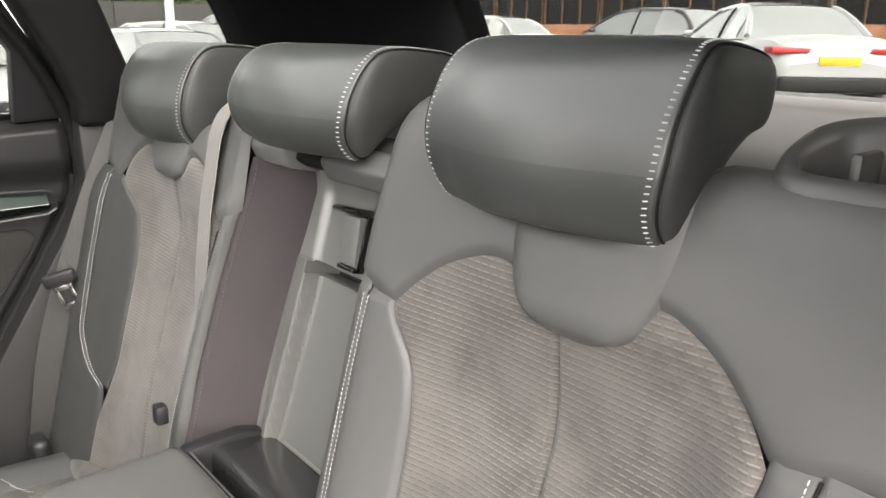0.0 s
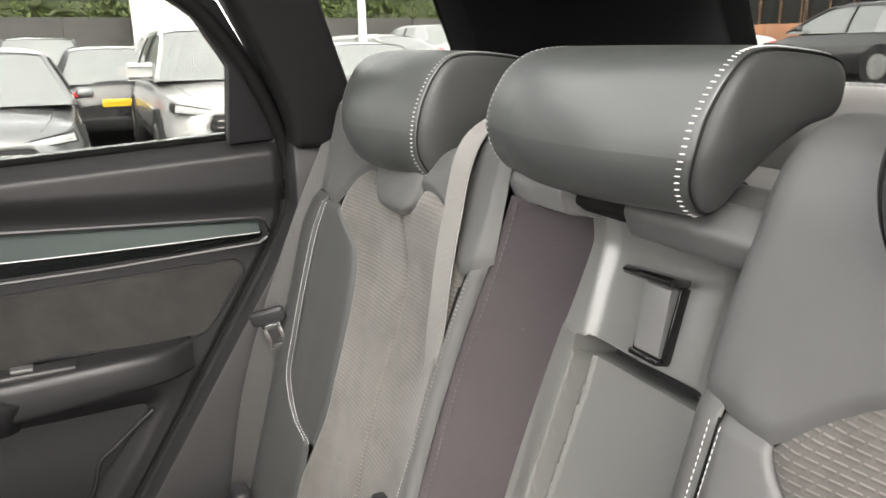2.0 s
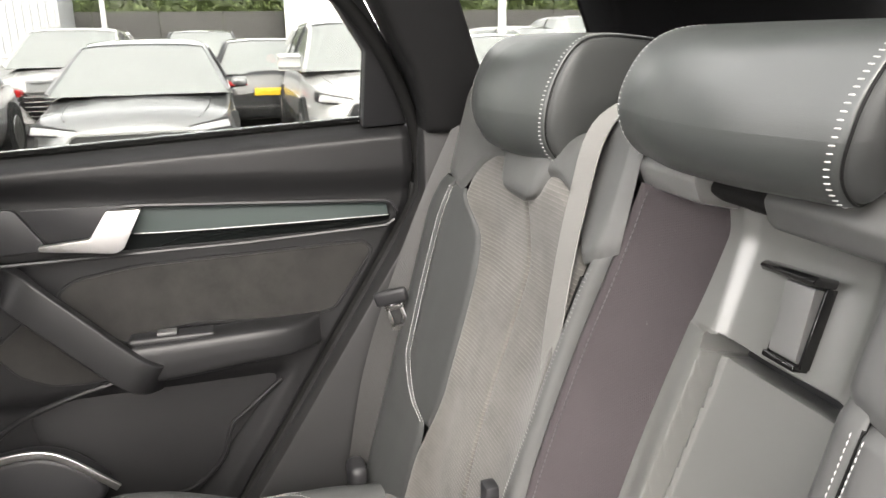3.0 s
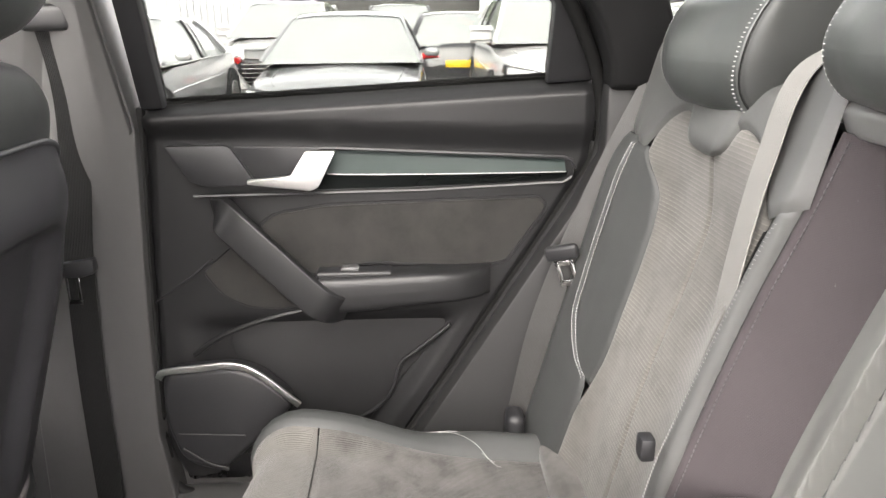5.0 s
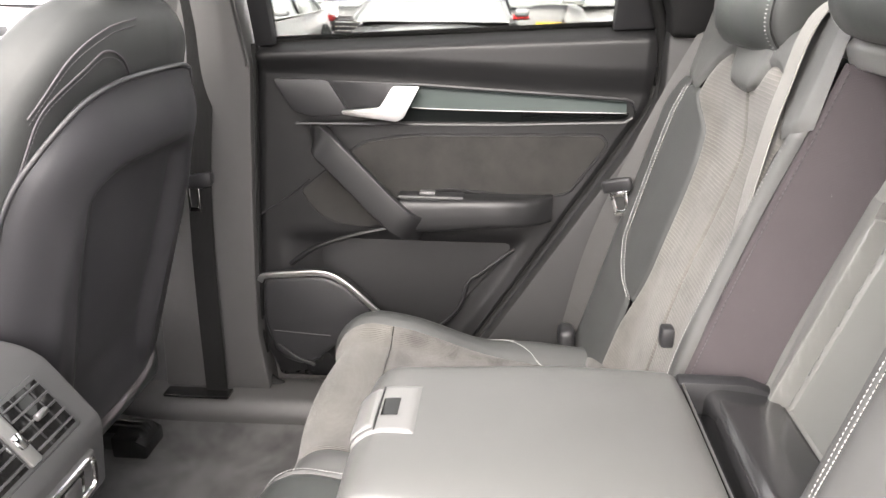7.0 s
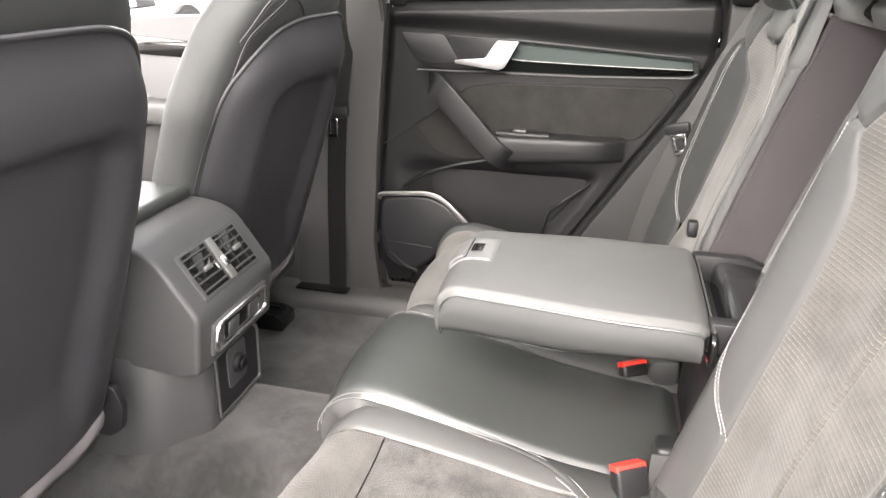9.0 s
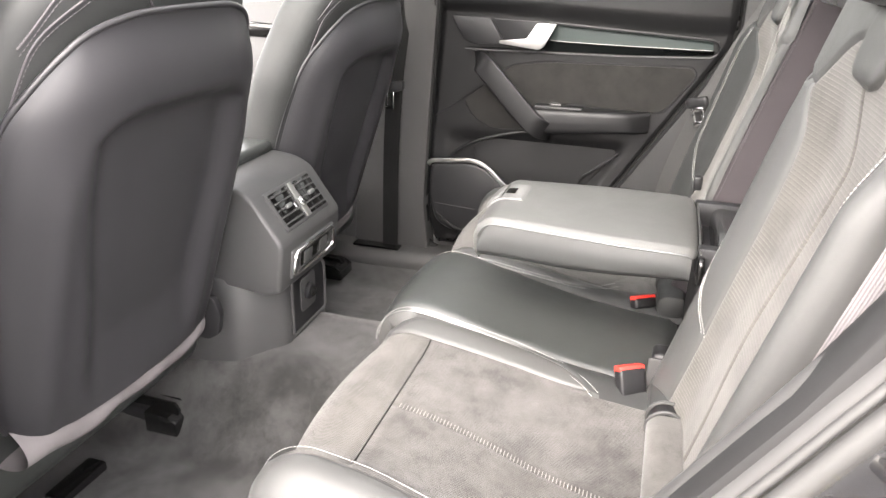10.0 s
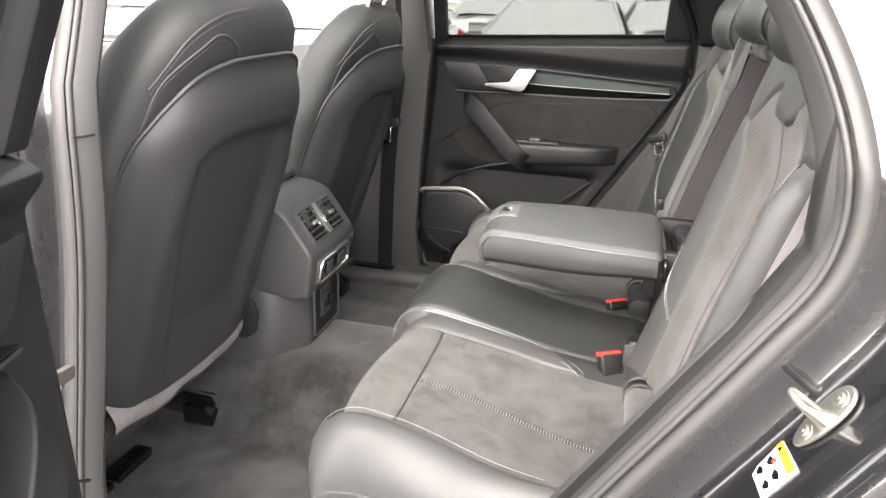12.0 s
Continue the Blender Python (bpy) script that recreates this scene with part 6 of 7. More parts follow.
for x0, x1 in ((-0.077, -0.012), (0.012, 0.077)):
    part("vent_opening", Shape().box(x0, x1, -0.0048, -0.002, -0.034, 0.034, 0.001, 2, vent_turn), PIANO, vent)
    for k in range(5):
        z = -0.027 + 0.0135 * k
        part("slat", Shape().box(x0, x1, -0.008, 0.0, z - 0.0015, z + 0.0015, 0.001, 2, vent_turn), PLASTIC, vent)
    xm = (x0 + x1) / 2
    if x0 > 0:
        for x in (xm - 0.014, xm + 0.014):
            part("vane", Shape().box(x - 0.001, x + 0.001, -0.0065, -0.003, -0.034, 0.034, 0.0005, 1, vent_turn), PLASTIC_DARK, vent)
    part("thumb_tab", Shape().box(xm - 0.010, xm + 0.010, -0.0125, -0.006, -0.004, 0.004, 0.002, 2, vent_turn), SATIN_METAL, vent, "satin thumb tab")
part("divider", Shape().box(-0.009, 0.009, -0.008, -0.002, -0.036, 0.036, 0.003, 2, vent_turn), PLASTIC_SATIN, vent)
part("thumb_wheel", Shape().box(-0.006, 0.006, -0.012, -0.004, -0.016, 0.004, 0.003, 2, vent_turn), CHROME, vent)
fb = math.degrees(math.atan2(0.782 - 0.772, 0.842 - 0.754))
usb_turn = Matrix.Translation((0.005, 0.7765, 0.8000)) @ pose(0, 0, 0, fb, 0, 0)
usb = part("socket_panel", Shape().box(-0.086, 0.086, -0.006, 0.004, -0.030, 0.026, 0.008, 3, usb_turn), PLASTIC, con, "panel with two small sockets")
rim = [usb_turn @ Vector((x, -0.0065, z)) for x, z in rounded([(-0.082, -0.022), (-0.077, 0.022), (0.077, 0.022), (0.082, -0.022)], 0.012)]
part("chrome_rim", Shape().tube(rim, 0.0038, 8, True, (0, 1, 0)), CHROME, usb, "chrome rim")
part("dark_insert", Shape().box(-0.058, 0.058, -0.0075, -0.004, -0.014, 0.016, 0.003, 2, usb_turn), PIANO, usb)
for x in (-0.032, 0.032):
    part("socket_flap", Shape().box(x - 0.016, x + 0.016, -0.010, -0.006, -0.011, 0.013, 0.003, 2, usb_turn), PLASTIC, usb, "socket cover")
sk = part("power_socket", Shape().disc((0.035, 0.8045, 0.692), (0, -1, 0), 0.018, 0.008, 24, 0.003), PLASTIC_DARK, con, "round twelve-volt socket cap")
part("socket_cap", Shape().disc((0.035, 0.7975, 0.692), (0, -1, 0), 0.011, 0.007, 20, 0.002), PIANO, sk)
inset = rounded([(-0.030, 0.622), (-0.030, 0.738), (0.096, 0.738), (0.110, 0.722), (0.110, 0.622)], 0.010)
part("socket_recess", Shape().prism(inset, "y", 0.8062, 0.8100, 0.0), PLASTIC_DARK, con, "dark inset round the socket")
part("recess_border", Shape().tube([(x, 0.8055, z) for x, z in inset], 0.0034, 8, True, (0, 1, 0)), PLASTIC, con)
part("socket_plate", Shape().prism(rounded([(0.004, 0.655), (0.004, 0.728), (0.066, 0.728), (0.066, 0.655)], 0.012), "y", 0.8040, 0.8075, 0.001), PLASTIC, con)

# ---- right front door, as far as it shows between the seats ----
fd = thing("door_front_right", (0.80, 1.4, 0.5), "closed front car door with metal handle", "car door", kind="structure")
part("lining", Shape().prism(rounded([(0.90, 0.50), (0.90, 1.22), (1.3, 1.19), (1.95, 1.16), (2.0, 0.5)], 0.02), "x", 0.725, 0.80, 0.01), PLASTIC, fd, "charcoal door lining")
part("gloss_strip", Shape().prism([(0.98, 1.09), (0.98, 1.12), (1.6, 1.15), (1.7, 1.10)], "x", 0.718, 0.728, 0.002), PIANO, fd)
part("door_handle", Shape().prism(rounded([(1.66, 1.10), (1.58, 1.112), (1.55, 1.145), (1.50, 1.145), (1.535, 1.095)], 0.004), "x", 0.695, 0.710, 0.004), SATIN_METAL, fd, "satin aluminium release handle")
part("arm_pad", Shape().box(0.66, 0.73, 0.95, 1.5, 0.93, 0.99, 0.015, 3), LEATHER_LIT, fd)
g = part("window_pane", Shape().prism([(0.92, 1.20), (0.92, 1.54), (1.55, 1.54), (1.95, 1.16)], "x", 0.77, 0.774, 0).moved(lean), GLASS, fd)
g.visible_shadow = False
fl = thing("door_front_left", (-0.80, 1.4, 0.5), "closed front car door, plain lining", "car door", kind="structure")
part("lining", Shape().prism(rounded([(0.90, 0.50), (0.90, 1.22), (1.3, 1.19), (1.95, 1.16), (2.0, 0.5)], 0.02), "x", -0.655, -0.695, 0.01), PLASTIC, fl, "charcoal door lining")
g = part("window_pane", Shape().prism([(0.92, 1.20), (0.92, 1.54), (1.55, 1.54), (1.95, 1.16)], "x", -0.77, -0.774, 0).moved(lean), GLASS, fl)
g.visible_shadow = False

# ---- outside: the dealer's yard ----
def yard_height(x, y):
    return 0.55 * ease(-3.5, -11.0, y)


def asphalt_mat():
    m = Nodes("worn_asphalt")
    at = m.coords()
    chips = m.noise(at, 160.0, 3, 0.7)
    stains = m.noise(at, 0.7, 5, 0.6)
    color = m.mix(m.ramp(stains, [(0.35, 0.0), (0.7, 1.0)]), (0.045, 0.045, 0.046), (0.085, 0.083, 0.08))
    color = m.mix(m.ramp(chips, [(0.55, 0.0), (0.75, 0.6)]), color, (0.16, 0.155, 0.15))
    return m.end(color, 0.85, m.bump(chips, 0.004, 0.6))


def brick_mat(name, base):
    m = Nodes(name)
    at = m.coords("Object")
    b = m.node("ShaderNodeTexBrick", {"Vector": at}, Scale=1.0)
    b.inputs["Brick Width"].default_value, b.inputs["Row Height"].default_value, b.inputs["Mortar Size"].default_value = 0.225, 0.075, 0.01
    b.inputs["Color1"].default_value, b.inputs["Color2"].default_value = (*base, 1), (*[c * 0.8 for c in base], 1)
    b.inputs["Mortar"].default_value = (0.4, 0.38, 0.35, 1)
    return m.end(b.outputs["Color"], 0.85, m.bump(m.noise(at, 40.0), 0.003, 0.5))


def leaf_mat(name, base):
    m = Nodes(name)
    info = m.node("ShaderNodeNewGeometry").outputs["Random Per Island"]
    color = m.mix(info, [c * 0.5 for c in base], [c * 1.6 for c in base])
    return m.end(color, 0.6)


ASPHALT = asphalt_mat()
BRICK = brick_mat("orange_brick", (0.45, 0.2, 0.1))
LEAF = leaf_mat("hedge_leaf", (0.085, 0.115, 0.035))
CLADDING = plastic_mat("white_cladding", (0.75, 0.75, 0.74), 0.5)
UNIT_GREY = plastic_mat("pale_grey_steel", (0.40, 0.41, 0.42), 0.5)
FRAME_BROWN = plastic_mat("brown_window_frame", (0.12, 0.075, 0.045), 0.5)
DARK_PANE = plastic_mat("dark_shop_glass", (0.03, 0.03, 0.028), 0.06, 0.0)
FENCE = plastic_mat("dark_fence_board", (0.05, 0.048, 0.045), 0.7)
WHITE_PAINT = paint_mat("white_car_paint", (0.50, 0.50, 0.495))
SILVER_PAINT = paint_mat("silver_car_paint", (0.40, 0.405, 0.41), 0.1, 0.3, 1.0, 0.15)
GREY_PAINT = paint_mat("grey_car_paint", (0.22, 0.225, 0.23), 0.1, 0.3, 1.0, 0.2)
BLACK_PAINT = paint_mat("black_car_paint", (0.015, 0.015, 0.017))
# pale base colour carries the sky's reflection on the glass
CAR_GLASS_SKY = plastic_mat("car_glass_sky", (0.26, 0.275, 0.27), 0.06, 0.0, uneven=0.02, spec=1.0)
LAMP_RED = plastic_mat("red_lamp_lens", (0.5, 0.02, 0.02), 0.15, 0.0)
LAMP_CLEAR = plastic_mat("clear_lamp_lens", (0.45, 0.46, 0.47), 0.12, 0.0)
PLATE_YELLOW = plastic_mat("yellow_plate", (0.75, 0.5, 0.03), 0.4)
TYRE = plastic_mat("tyre_rubber", (0.02, 0.02, 0.02), 0.8)

gx = [-400, -150, -60, -30, -15, -8, -4, 0, 4, 8, 15, 30, 60, 150, 400]
gy = [-400, -150, -60, -30, -18, -12, -10, -9, -8, -7, -6, -5, -4, -3, 0, 8, 20, 60, 150, 400]
single("ground", Shape().grid(lambda x, y: ((x, y, yard_height(x, y)), (x, y)), gx, gy), ASPHALT, "grey worn asphalt yard", "ground", kind="structure")


def parked_car(x, y, yaw, paint, label, kind="saloon", lights=True):
    """A parked car: lofted body, glasshouse, wheels, lamps and plates. Its front points along +x before the turn."""
    tall, L, W = {"saloon": (1.43, 4.75, 0.92), "suv": (1.66, 4.75, 0.96), "small_suv": (1.52, 4.2, 0.9), "hatch": (1.45, 4.3, 0.89)}[kind]
    k = tall / 1.45
    car = thing("parked_car", (x, y, yard_height(x, y)), label, "car", "parked cars")
    car.rotation_euler = (0, 0, radians(yaw))

    def put(name, sh, mat, parent=car, text="", smooth=True):
        ob = new(name, sh.mesh(name, mat, smooth))
        ob.parent = parent
        return tagged(ob, text)

    h = L / 2
    tail_up = 0.98 * k if kind != "saloon" else 0.93
    tops = [(-h, 0.62 * k), (-h + 0.06, 0.86 * k), (-h + 0.25, tail_up), (-h + 0.9, 0.97 * k), (0.2, 0.93 * k), (0.85, 0.92 * k), (1.35, 0.86 * k), (h - 0.35, 0.80 * k), (h - 0.10, 0.73 * k), (h, 0.58 * k)]
    wid = [(-h, 0.72), (-h + 0.12, 0.88), (-h + 0.5, 0.97), (-0.5, 1.0), (1.0, 1.0), (h - 0.6, 0.97), (h - 0.2, 0.88), (h, 0.66)]
    xs = [-h, -h + 0.05, -h + 0.12, -h + 0.25] + span(-h + 0.5, h - 0.5, 20) + [h - 0.35, h - 0.2, h - 0.1, h - 0.04, h]
    ring = [(-0.86, 0.20), (-0.95, 0.32), (-1.0, 0.52), (-0.985, 0.70), (-0.93, 0.95), (-0.72, 1.0), (-0.4, 1.025), (0, 1.035), (0.4, 1.025), (0.72, 1.0), (0.93, 0.95), (0.985, 0.70), (1.0, 0.52), (0.95, 0.32), (0.86, 0.20)]
    body = Shape()

    def sec(a, j):
        w = W * curve_at(wid, a)
        top = curve_at(tops, a)
        yy, zz = ring[int(j)]
        low = 0.20 * k + 0.05 * ease(h - 0.5, h, abs(a))
        return (a, yy * w, low + (top - low) * (zz - 0.2) / 0.8 if zz < 1 else top + (zz - 1))

    body.grid(sec, xs, list(range(len(ring))))
    for a in (-h, h):
        body.add([sec(a, j) for j in range(len(ring))], [tuple(range(len(ring)))])
    put("body", body, paint, car, "", 35)
    rear_glass = -h + (0.95 if kind == "saloon" else 0.12)
    roof_rear = -h + (1.65 if kind == "saloon" else 0.75)
    base = 0.90 * k
    marks = [(rear_glass - 0.02, base + 0.02), (rear_glass + (roof_rear - rear_glass) * 0.5, base + (tall - base) * 0.62), (roof_rear, tall - 0.055), (roof_rear + 0.55, tall - 0.008), (-0.15, tall), (0.30, tall - 0.045), (0.62, tall - 0.17), (1.02, base + (tall - base) * 0.34), (1.36, base + 0.015)]

    def house(a, j):
        """The glasshouse: a along the car, j across from -4 to 4."""
        zt = curve_at(marks, a)
        f = (zt - base) / (tall - base)
        low, up = W * 0.925, W * (0.93 - 0.28 * f)
        side = math.copysign(1, j)
        q = abs(j)
        if q >= 3:
            t = q - 3
            y, z = up + (low - up) * t + 0.02 * math.sin(math.pi * t) * f, zt - 0.035 * f + (base - zt + 0.035 * f) * t
        else:
            y, z = up * (q / 3) ** 0.9, zt - 0.035 * f * (q / 3) ** 3
        return (a, side * y, max(base, z))

    along = span(marks[0][0], marks[-1][0], 34)
    js = [-4, -3.75, -3.5, -3.25, -3, -2.7, -2, -1, 0, 1, 2, 2.7, 3, 3.25, 3.5, 3.75, 4]
    put("glasshouse", Shape().grid(house, along, js), CAR_GLASS_SKY, car, "car glass with the sky's reflection in its pale colour", 50)
    rf = Shape().grid(lambda a, j: Vector(house(a, j)) + Vector((0, 0, 0.012)), span(roof_rear + 0.02, 0.34, 12), [-3.12, -3, -2.7, -2, -1, 0, 1, 2, 2.7, 3, 3.12])
    put("roof", rf, paint, car, "", 60)
    for sd in (1, -1):
        for a0, a1, wide in ((0.26, 1.34, 0.028), (roof_rear + 0.05, rear_glass + 0.02, 0.045)):
            line = [Vector(house(a, sd * 3.02)) + Vector((0, sd * 0.008, 0.004)) for a in span(a0, a1, 9)]
            put("pillar", Shape().tube(line, wide, 6), paint, car)
        line = [Vector(house(-0.28, sd * j)) + Vector((0, sd * 0.006, 0)) for j in span(3.05, 4, 6)]
        put("door_pillar", Shape().tube(line, 0.022, 6, up=(1, 0, 0)), PLASTIC_DARK, car)
        rear_a = roof_rear + (0.22 if kind == "saloon" else 0.42)
        blade = Shape().grid(lambda a, j: Vector(house(a, sd * j)) + Vector((0, sd * 0.010, 0.003)), span(rear_glass + (0.42 if kind == "saloon" else 0.20), rear_a, 6), span(3.05, 4, 6))
        put("rear_pillar", blade, SATIN_METAL if kind == "small_suv" else paint, car, "", 60)
        line = [(a, sd * W * 0.945, base + 0.012) for a in span(rear_glass + 0.1, 1.28, 12)]
        put("window_trim", Shape().tube(line, 0.012, 6), SATIN_METAL, car, "bright trim under the side windows")
        crease = [Vector(sec(a, 11 if sd > 0 else 3)) + Vector((0, sd * 0.002, 0)) for a in span(-h + 0.35, h - 0.5, 14)]
        put("side_crease", Shape().tube(crease, 0.010, 6), paint, car)
        line = [Vector(sec(a, 9 if sd > 0 else 5)) + Vector((0, 0, 0.002)) for a in span(1.38, h - 0.16, 10)]
        put("bonnet_crease", Shape().tube(line, 0.012, 6), paint, car)
    wheel_r = 0.33 * (1.06 if kind != "saloon" else 1)
    for a in (-h + 0.92, h - 0.92):
        for sd in (1, -1):
            put("wheel_arch", Shape().disc((a, sd * (W * 0.90), wheel_r), (0, sd, 0), wheel_r + 0.055, W * 0.105, 28), TYRE, car)
            ty = put("tyre", Shape().disc((a, sd * (W * 0.80), wheel_r), (0, sd, 0), wheel_r, W * 0.215, 28, 0.02), TYRE, car)
            put("rim", Shape().disc((a, sd * (W * 1.012), wheel_r), (0, sd, 0), wheel_r * 0.66, 0.012, 24, 0.008), SATIN_METAL, ty, "alloy wheel rim")
    for sd in (1, -1):
        put("mirror", Shape().box(0.80, 0.94, sd * (W - 0.03), sd * (W + 0.14), 0.95 * k, 1.05 * k, 0.045, 4), paint, car)
        lens = lambda g: rounded([(sd * (W * 0.44 - g), 0.615 * k - g), (sd * (W * 0.90 + g), 0.67 * k - g), (sd * (W * 0.88 + g), 0.735 * k + g), (sd * (W * 0.52 - g), 0.675 * k + g)], 0.012)
        lamp = put("headlamp", Shape().prism(lens(0.012), "x", h - 0.40, h - 0.055, 0.008), PLASTIC_DARK, car, "dark headlamp housing")
        put("lens", Shape().prism(lens(0.0), "x", h - 0.40, h - 0.045, 0.008), LAMP_CLEAR, lamp, "clear headlamp lens")
        put("tail_lamp", Shape().prism(rounded([(sd * W * 0.40, 0.765 * k), (sd * W * 0.94, 0.735 * k), (sd * W * 0.94, 0.825 * k), (sd * W * 0.44, 0.815 * k)], 0.015), "x", -h - 0.006, -h + 0.26, 0.012), LAMP_RED, car, "red tail lamp")
    grille = put("grille", Shape().prism(rounded([(-0.50, 0.645 * k), (0.50, 0.645 * k), (0.56, 0.52 * k), (0.36, 0.28 * k), (-0.36, 0.28 * k), (-0.56, 0.52 * k)], 0.04), "x", h - 0.05, h + 0.012, 0.01), PLASTIC_DARK, car, "black grille")
    rim = [(h + 0.012, y, z) for y, z in rounded([(-0.50, 0.645 * k), (0.50, 0.645 * k), (0.56, 0.52 * k), (0.36, 0.28 * k), (-0.36, 0.28 * k), (-0.56, 0.52 * k)], 0.04)]
    put("frame", Shape().tube(rim, 0.014, 6, True, (1, 0, 0)), SATIN_METAL, grille, "bright grille frame")
    for q in range(5):
        put("slat", Shape().box(h + 0.012, h + 0.02, -0.45, 0.45, (0.33 + 0.06 * q) * k, (0.345 + 0.06 * q) * k, 0.002), SATIN_METAL, grille)
    put("rear_plate", Shape().box(-h - 0.012, -h + 0.03, -0.26, 0.26, 0.60 * k, 0.60 * k + 0.11, 0.005), PLATE_YELLOW, car, "yellow plate with dark bars")
    put("rear_bumper", Shape().box(-h - 0.03, -h + 0.2, -W * 0.8, W * 0.8, 0.25 * k, 0.46 * k, 0.04, 3), PLASTIC_DARK, car)
    return car


parked_car(8.9, 1.08, 180, GREY_PAINT, "grey saloon parked nose towards the window", "saloon")
parked_car(9.9, -1.55, 180, WHITE_PAINT, "white sport utility car parked nose towards the window", "suv")
parked_car(13.4, -0.45, 0, BLACK_PAINT, "black hatchback seen from its tail with a yellow plate", "hatch")
parked_car(8.6, 3.75, 180, SILVER_PAINT, "silver saloon parked beside the grey one", "saloon")
parked_car(14.0, 2.6, 180, WHITE_PAINT, "white sport utility car in the second row", "suv")
parked_car(19.0, 0.6, 0, BLACK_PAINT, "dark sport utility car in the back row", "suv")
parked_car(19.5, -2.0, 180, WHITE_PAINT, "white saloon in the back row", "saloon")
parked_car(15.5, -6.4, 200, WHITE_PAINT, "white hatchback beyond the quarter window", "hatch")
parked_car(12.5, -4.2, 0, GREY_PAINT, "grey hatchback beyond the quarter window", "hatch")
parked_car(20.0, -9.5, 0, SILVER_PAINT, "silver car far off in the yard", "hatch")
parked_car(9.0, -14.0, -12, BLACK_PAINT, "black compact sport utility car parked behind", "small_suv")
parked_car(5.0, -11.2, -42, SILVER_PAINT, "silver saloon parked behind, tail towards the window", "saloon")
parked_car(14.6, -14.6, 5, WHITE_PAINT, "white car parked behind by the showroom", "saloon")
parked_car(9.0, 6.4, 180, WHITE_PAINT, "white sport utility car in the front row", "suv")

# fence, hedge, building
fence = thing("fence", (26, 0, 0), "dark board fence behind the parked cars", "fence")
for i in range(24):
    part("board", Shape().box(26.0, 26.06, -20 + i * 2.0, -18.02 + i * 2.0, 0.0, 2.35, 0.01), FENCE, fence)


def leaf_bank(name, x0, x1, y0, y1, z0, z1, count, label, seed):
    rnd = random.Random(seed)
    v, f = [], []
    for i in range(count):
        t = rnd.random()
        y = y0 + (y1 - y0) * rnd.random()
        top = z1 * (0.75 + 0.25 * noise.noise((y * 0.35, 3.1, seed)))
        z = z0 + (top - z0) * t
        bulge = math.sin(math.pi * (0.1 + 0.8 * t)) * 0.8 + 0.5 * noise.noise((y * 0.8, z * 0.8, seed))
        x = x0 + (x1 - x0) * rnd.random() - bulge
        r = 0.05 + 0.08 * rnd.random()
        a, b = Vector((rnd.gauss(0, 1), rnd.gauss(0, 1), rnd.gauss(0, 1))).normalized(), Vector((rnd.gauss(0, 1), rnd.gauss(0, 1), rnd.gauss(0, 1))).normalized()
        p, k = Vector((x, y, z)), len(v)
        v += [p + a * r, p + b * r * 0.6, p - a * r, p - b * r * 0.6]
        f.append((k, k + 1, k + 2, k + 3))
    sh = Shape().add(v, f)
    sh.grid(lambda y, t: (x0 + 1.0 + 0.5 * noise.noise((y * 0.9, t * 5, 1.0)), y, z0 + (z1 * (0.70 + 0.25 * noise.noise((y * 0.35, 3.1, seed))) - z0) * t), span(y0, y1, 90), span(0, 1, 12))
    return single(name, sh, LEAF, label, "hedge", kind="stuff", smooth=False)


leaf_bank("hedge", 28, 31, -16, 26, 0.3, 6.0, 30000, "tall green leafy hedge behind the fence", 3)
shop = thing("showroom", (20, -26, 0), "single-storey showroom with brown-framed glass front", "building")
part("wall", Shape().box(2, 44, -27.0, -26.4, 0.4, 6.5, 0.02), CLADDING, shop, "pale cladding")
part("plinth", Shape().box(2, 44, -26.4, -26.2, 0.4, 2.0, 0.01), BRICK, shop, "orange brick plinth")
for i in range(12):
    a = 4 + i * 3.2
    w = part("window", Shape().box(a, a + 3.0, -26.38, -26.3, 2.0, 4.9, 0.01), DARK_PANE, shop, "dark shop window")
    for k in range(4):
        part("mullion", Shape().box(a + k * 1.0 - 0.04, a + k * 1.0 + 0.04, -26.3, -26.2, 2.0, 4.9, 0.01), FRAME_BROWN, w, "brown mullion")
box = thing("storage_unit", (24, 6.5, 0), "pale grey corrugated storage unit behind the cars", "container")
part("body", Shape().box(23, 25.4, 4.4, 8.5, 0.1, 2.7, 0.03), UNIT_GREY, box)
for i in range(20):
    part("rib", Shape().box(22.96, 23.0, 4.5 + i * 0.2, 4.56 + i * 0.2, 0.15, 2.65, 0.01), UNIT_GREY, box)
van = thing("white_hoarding", (24.5, -3.4, 0), "plain white panel hoarding behind the cars", "hoarding")
part("panel", Shape().box(24.5, 24.6, -5.0, -1.9, 0.2, 4.5, 0.02), CLADDING, van)
for x, y in ((24, 3.4), (12.5, -4.7), (30, -14)):
    lp = thing("lamp_post", (x, y, yard_height(x, y)), "tall pale steel lamp post", "lamp post", "lamp posts")
    z = yard_height(x, y)
    part("pole", Shape().tube([(x, y, z), (x, y, z + 3), (x, y, z + 7)], 0.07, 12, up=(1, 0, 0), scale=[1.2, 1.0, 0.7]), CLADDING, lp)
    part("head", Shape().box(x - 0.6, x + 0.1, y - 0.12, y + 0.12, z + 6.95, z + 7.05, 0.03), CLADDING, lp)

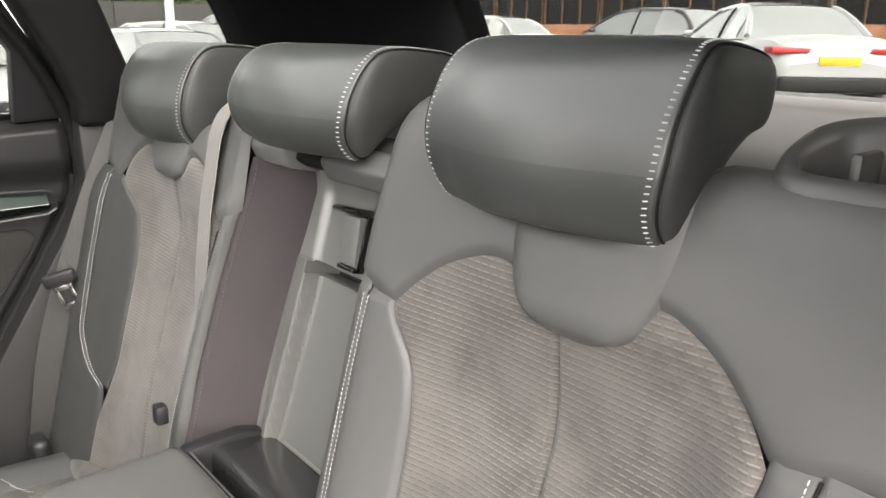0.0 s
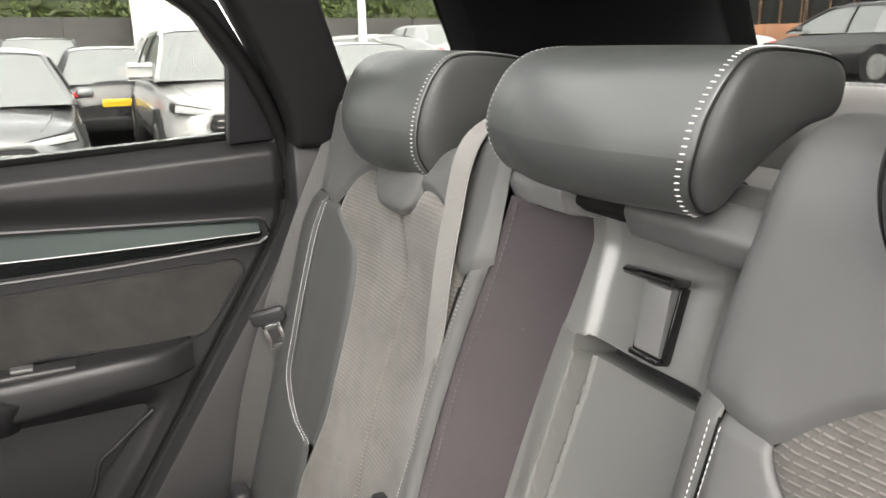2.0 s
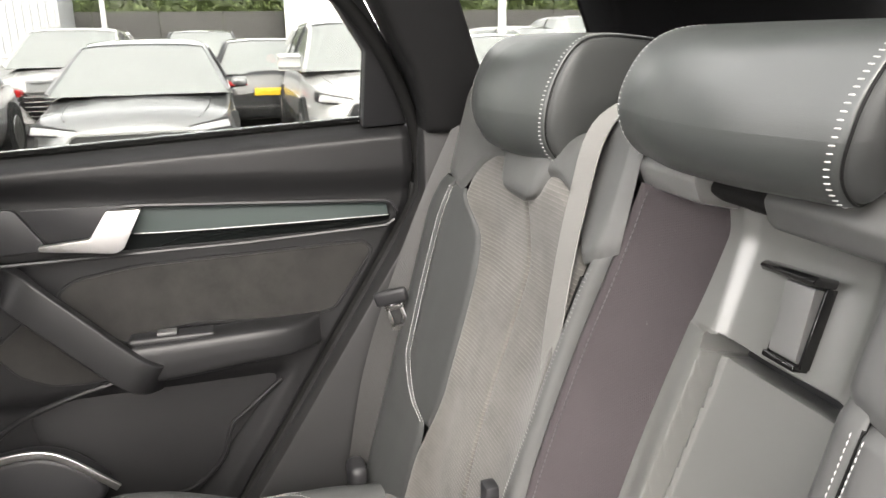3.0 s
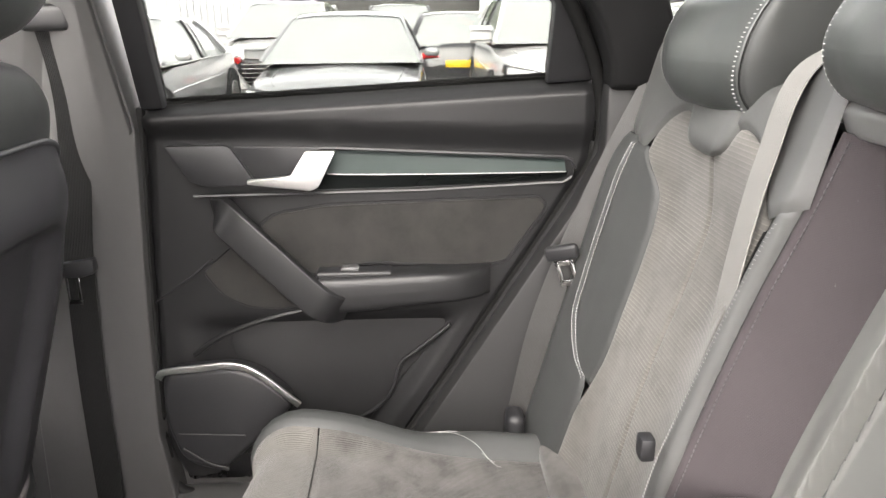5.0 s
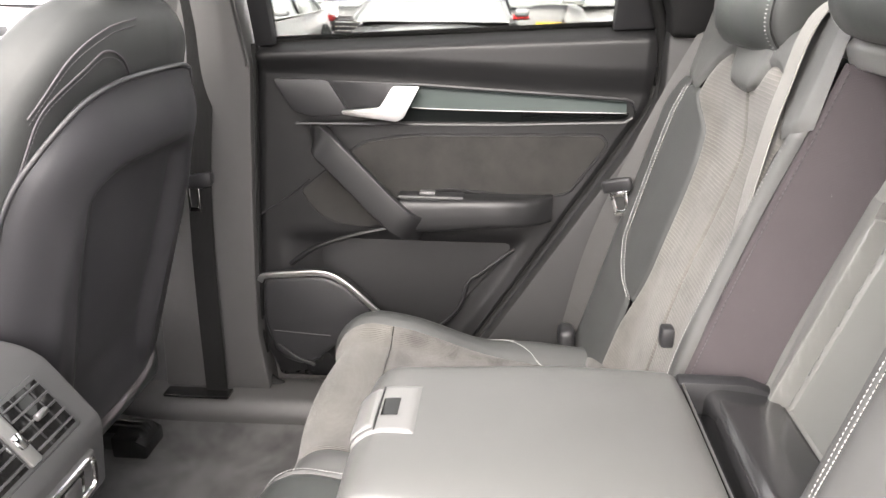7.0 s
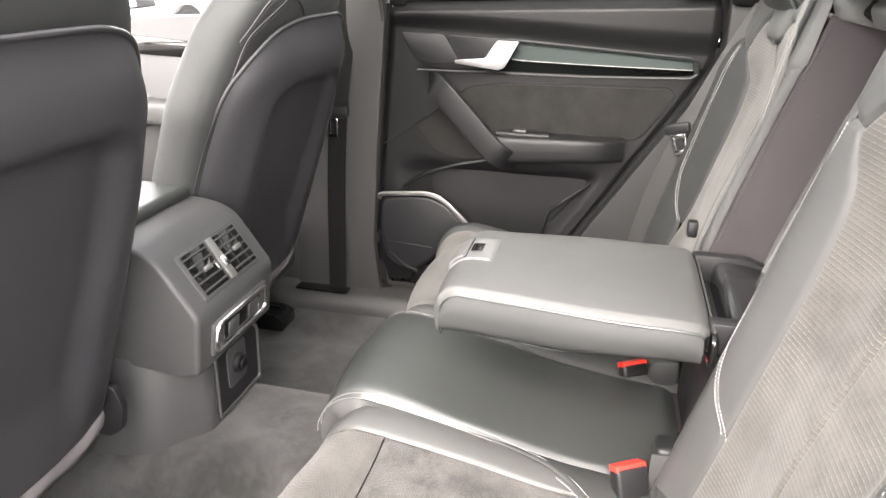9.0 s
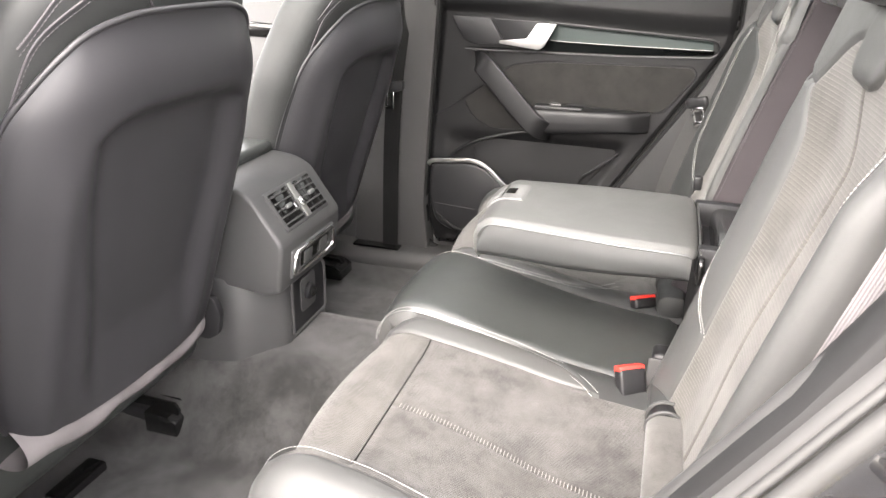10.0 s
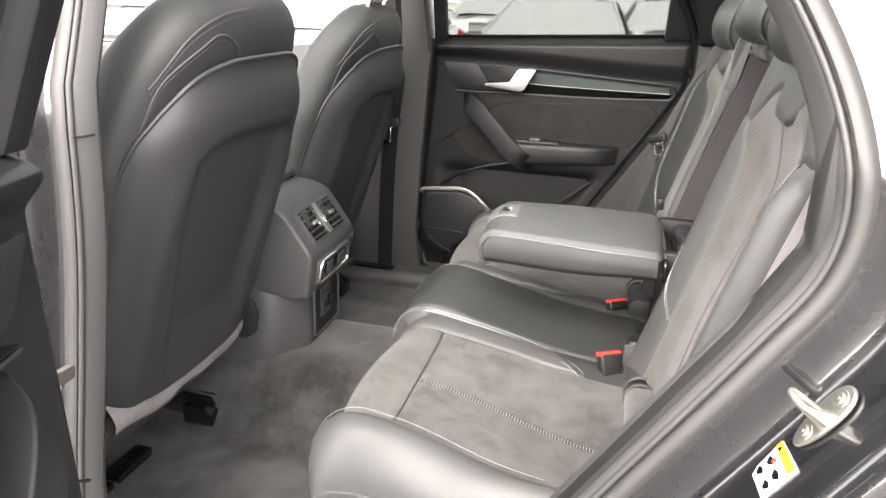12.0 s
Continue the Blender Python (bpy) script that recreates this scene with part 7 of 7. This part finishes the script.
# ---- door check strap by the hinges of the open door ----
dc = thing("door_check", (-0.80, 0.79, 0.91), "zinc-plated door check strap bolted to the door end", "door check")
part("bracket", Shape().box(-0.832, -0.796, 0.778, 0.783, 0.912, 0.944, 0.002), STEEL, dc, "bent steel bracket")
part("arm", Shape().prism(rounded([(-0.80, 0.918), (-0.80, 0.938), (-0.765, 0.936), (-0.765, 0.920)], 0.003), "y", 0.784, 0.792, 0.001), STEEL, dc, "flat steel arm")
for x, z in ((-0.825, 0.928), (-0.806, 0.928)):
    part("bolt", Shape().disc((x, 0.778, z), (0, -1, 0), 0.0065, 0.005, 12, 0.0015), CHROME, dc, "hexagon bolt head")

# ---- door striker and label on the painted jamb ----
# the forward face of the jamb: ew out of the car, ea up along the edge, en off the face
ew = Vector((-1, -0.10, -0.06)).normalized()
ea = Vector((0, -0.51, 0.86)).normalized()
en = ea.cross(ew).normalized()
en = -en if en.y < 0 else en
ea = en.cross(ew).normalized()
ea = -ea if ea.z < 0 else ea
on_jamb = Matrix.Translation((-0.7805, -0.010, 1.0255)) @ Matrix((ew, ea, en)).transposed().to_4x4()
st = thing("door_striker", (-0.78, -0.01, 1.025), "zinc-plated door striker bolted to the painted jamb", "door striker")
egg = [((0.0165 + 0.0035 * math.sin(a)) * math.cos(a), 0.037 * math.copysign(abs(math.sin(a)) ** 0.85, math.sin(a))) for a in span(0, 2 * math.pi, 41)[:-1]]
part("plate", Shape().prism(egg, "z", 0.0, 0.0045, 0.0016, 3, on_jamb), STEEL, st, "oval zinc-plated base plate", 40)
for y in (-0.0215, 0.0215):
    sh = Shape().disc((0, y, 0.0042), (0, 0, 1), 0.0095, 0.0016, 24, 0.0006).disc((0, y, 0.0055), (0, 0, 1), 0.0066, 0.0022, 18, 0.0012).disc((0, y, 0.0070), (0, 0, 1), 0.0024, 0.0012, 6)
    part("bolt", sh.moved(lambda p: on_jamb @ Vector(p)), STEEL, st, "domed bolt head", 40)
loop = through_points([(0.0105, -0.001, 0.002), (0.0105, 0.0, 0.020), (0.0095, 0.001, 0.033), (0.004, 0.0015, 0.0385), (-0.004, 0.0015, 0.0385), (-0.0095, 0.001, 0.033), (-0.0105, 0.0, 0.020), (-0.0105, -0.001, 0.002)], 6)
part("loop", Shape().tube(loop, 0.0036, 12, False, (0, 1, 0)).moved(lambda p: on_jamb @ Vector(p)), STEEL, st, "bent steel catch loop")
gus = rounded([(-0.010, 0.003), (0.012, 0.003), (0.005, 0.020), (0.003, 0.031), (-0.003, 0.031), (-0.005, 0.018)], 0.002)
part("gusset", Shape().prism(gus, "x", 0.0085, 0.0125, 0.0008, 2).moved(lambda p: on_jamb @ Vector(p)), STEEL, st, "flat reinforcing web")

STICKER = plastic_mat("white_sticker", (0.75, 0.75, 0.74), 0.35, 0.0)
STICKER_YELLOW = plastic_mat("yellow_sticker_band", (0.72, 0.66, 0.02), 0.35, 0.0)
lab = thing("warning_label", (-0.79, 0.02, 0.96), "white warning sticker with a yellow band and small dark shapes", "label")
at = on_jamb @ Matrix.Translation((0.0045, -0.0625, 0.0012))
part("sheet", Shape().prism(rounded([(-0.020, -0.026), (-0.020, 0.017), (0.021, 0.017), (0.021, -0.026)], 0.002), "z", -0.0025, 0.0005, 0, 1, at), STICKER, lab)
part("band", Shape().prism(rounded([(-0.0195, 0.0075), (-0.0195, 0.0166), (0.0205, 0.0166), (0.0205, 0.0075)], 0.0015), "z", 0.0, 0.0010, 0, 1, at), STICKER_YELLOW, lab, "yellow warning band")
part("mark", Shape().prism([(-0.016, 0.0095), (-0.010, 0.0095), (-0.013, 0.0150)], "z", 0.0004, 0.0014, 0, 1, at), PIANO, lab)
blob = lambda cx, cy, rx, ry: [(cx + 0.8 * rx * math.cos(a) * (1 + 0.25 * math.sin(3 * a)), cy + ry * math.sin(a)) for a in span(0, 2 * math.pi, 17)[:-1]]
for cx, cy, rx, ry, mat in ((-0.010, -0.003, 0.0065, 0.004, PIANO), (-0.0065, 0.001, 0.003, 0.0028, RED), (0.009, -0.004, 0.0075, 0.004, PIANO), (-0.010, -0.017, 0.006, 0.004, PIANO), (0.010, -0.017, 0.006, 0.004, PIANO)):
    part("mark", Shape().prism(blob(cx, cy, rx, ry), "z", 0.0002, 0.0010 if mat is PIANO else 0.0014, 0, 1, at), mat, lab)
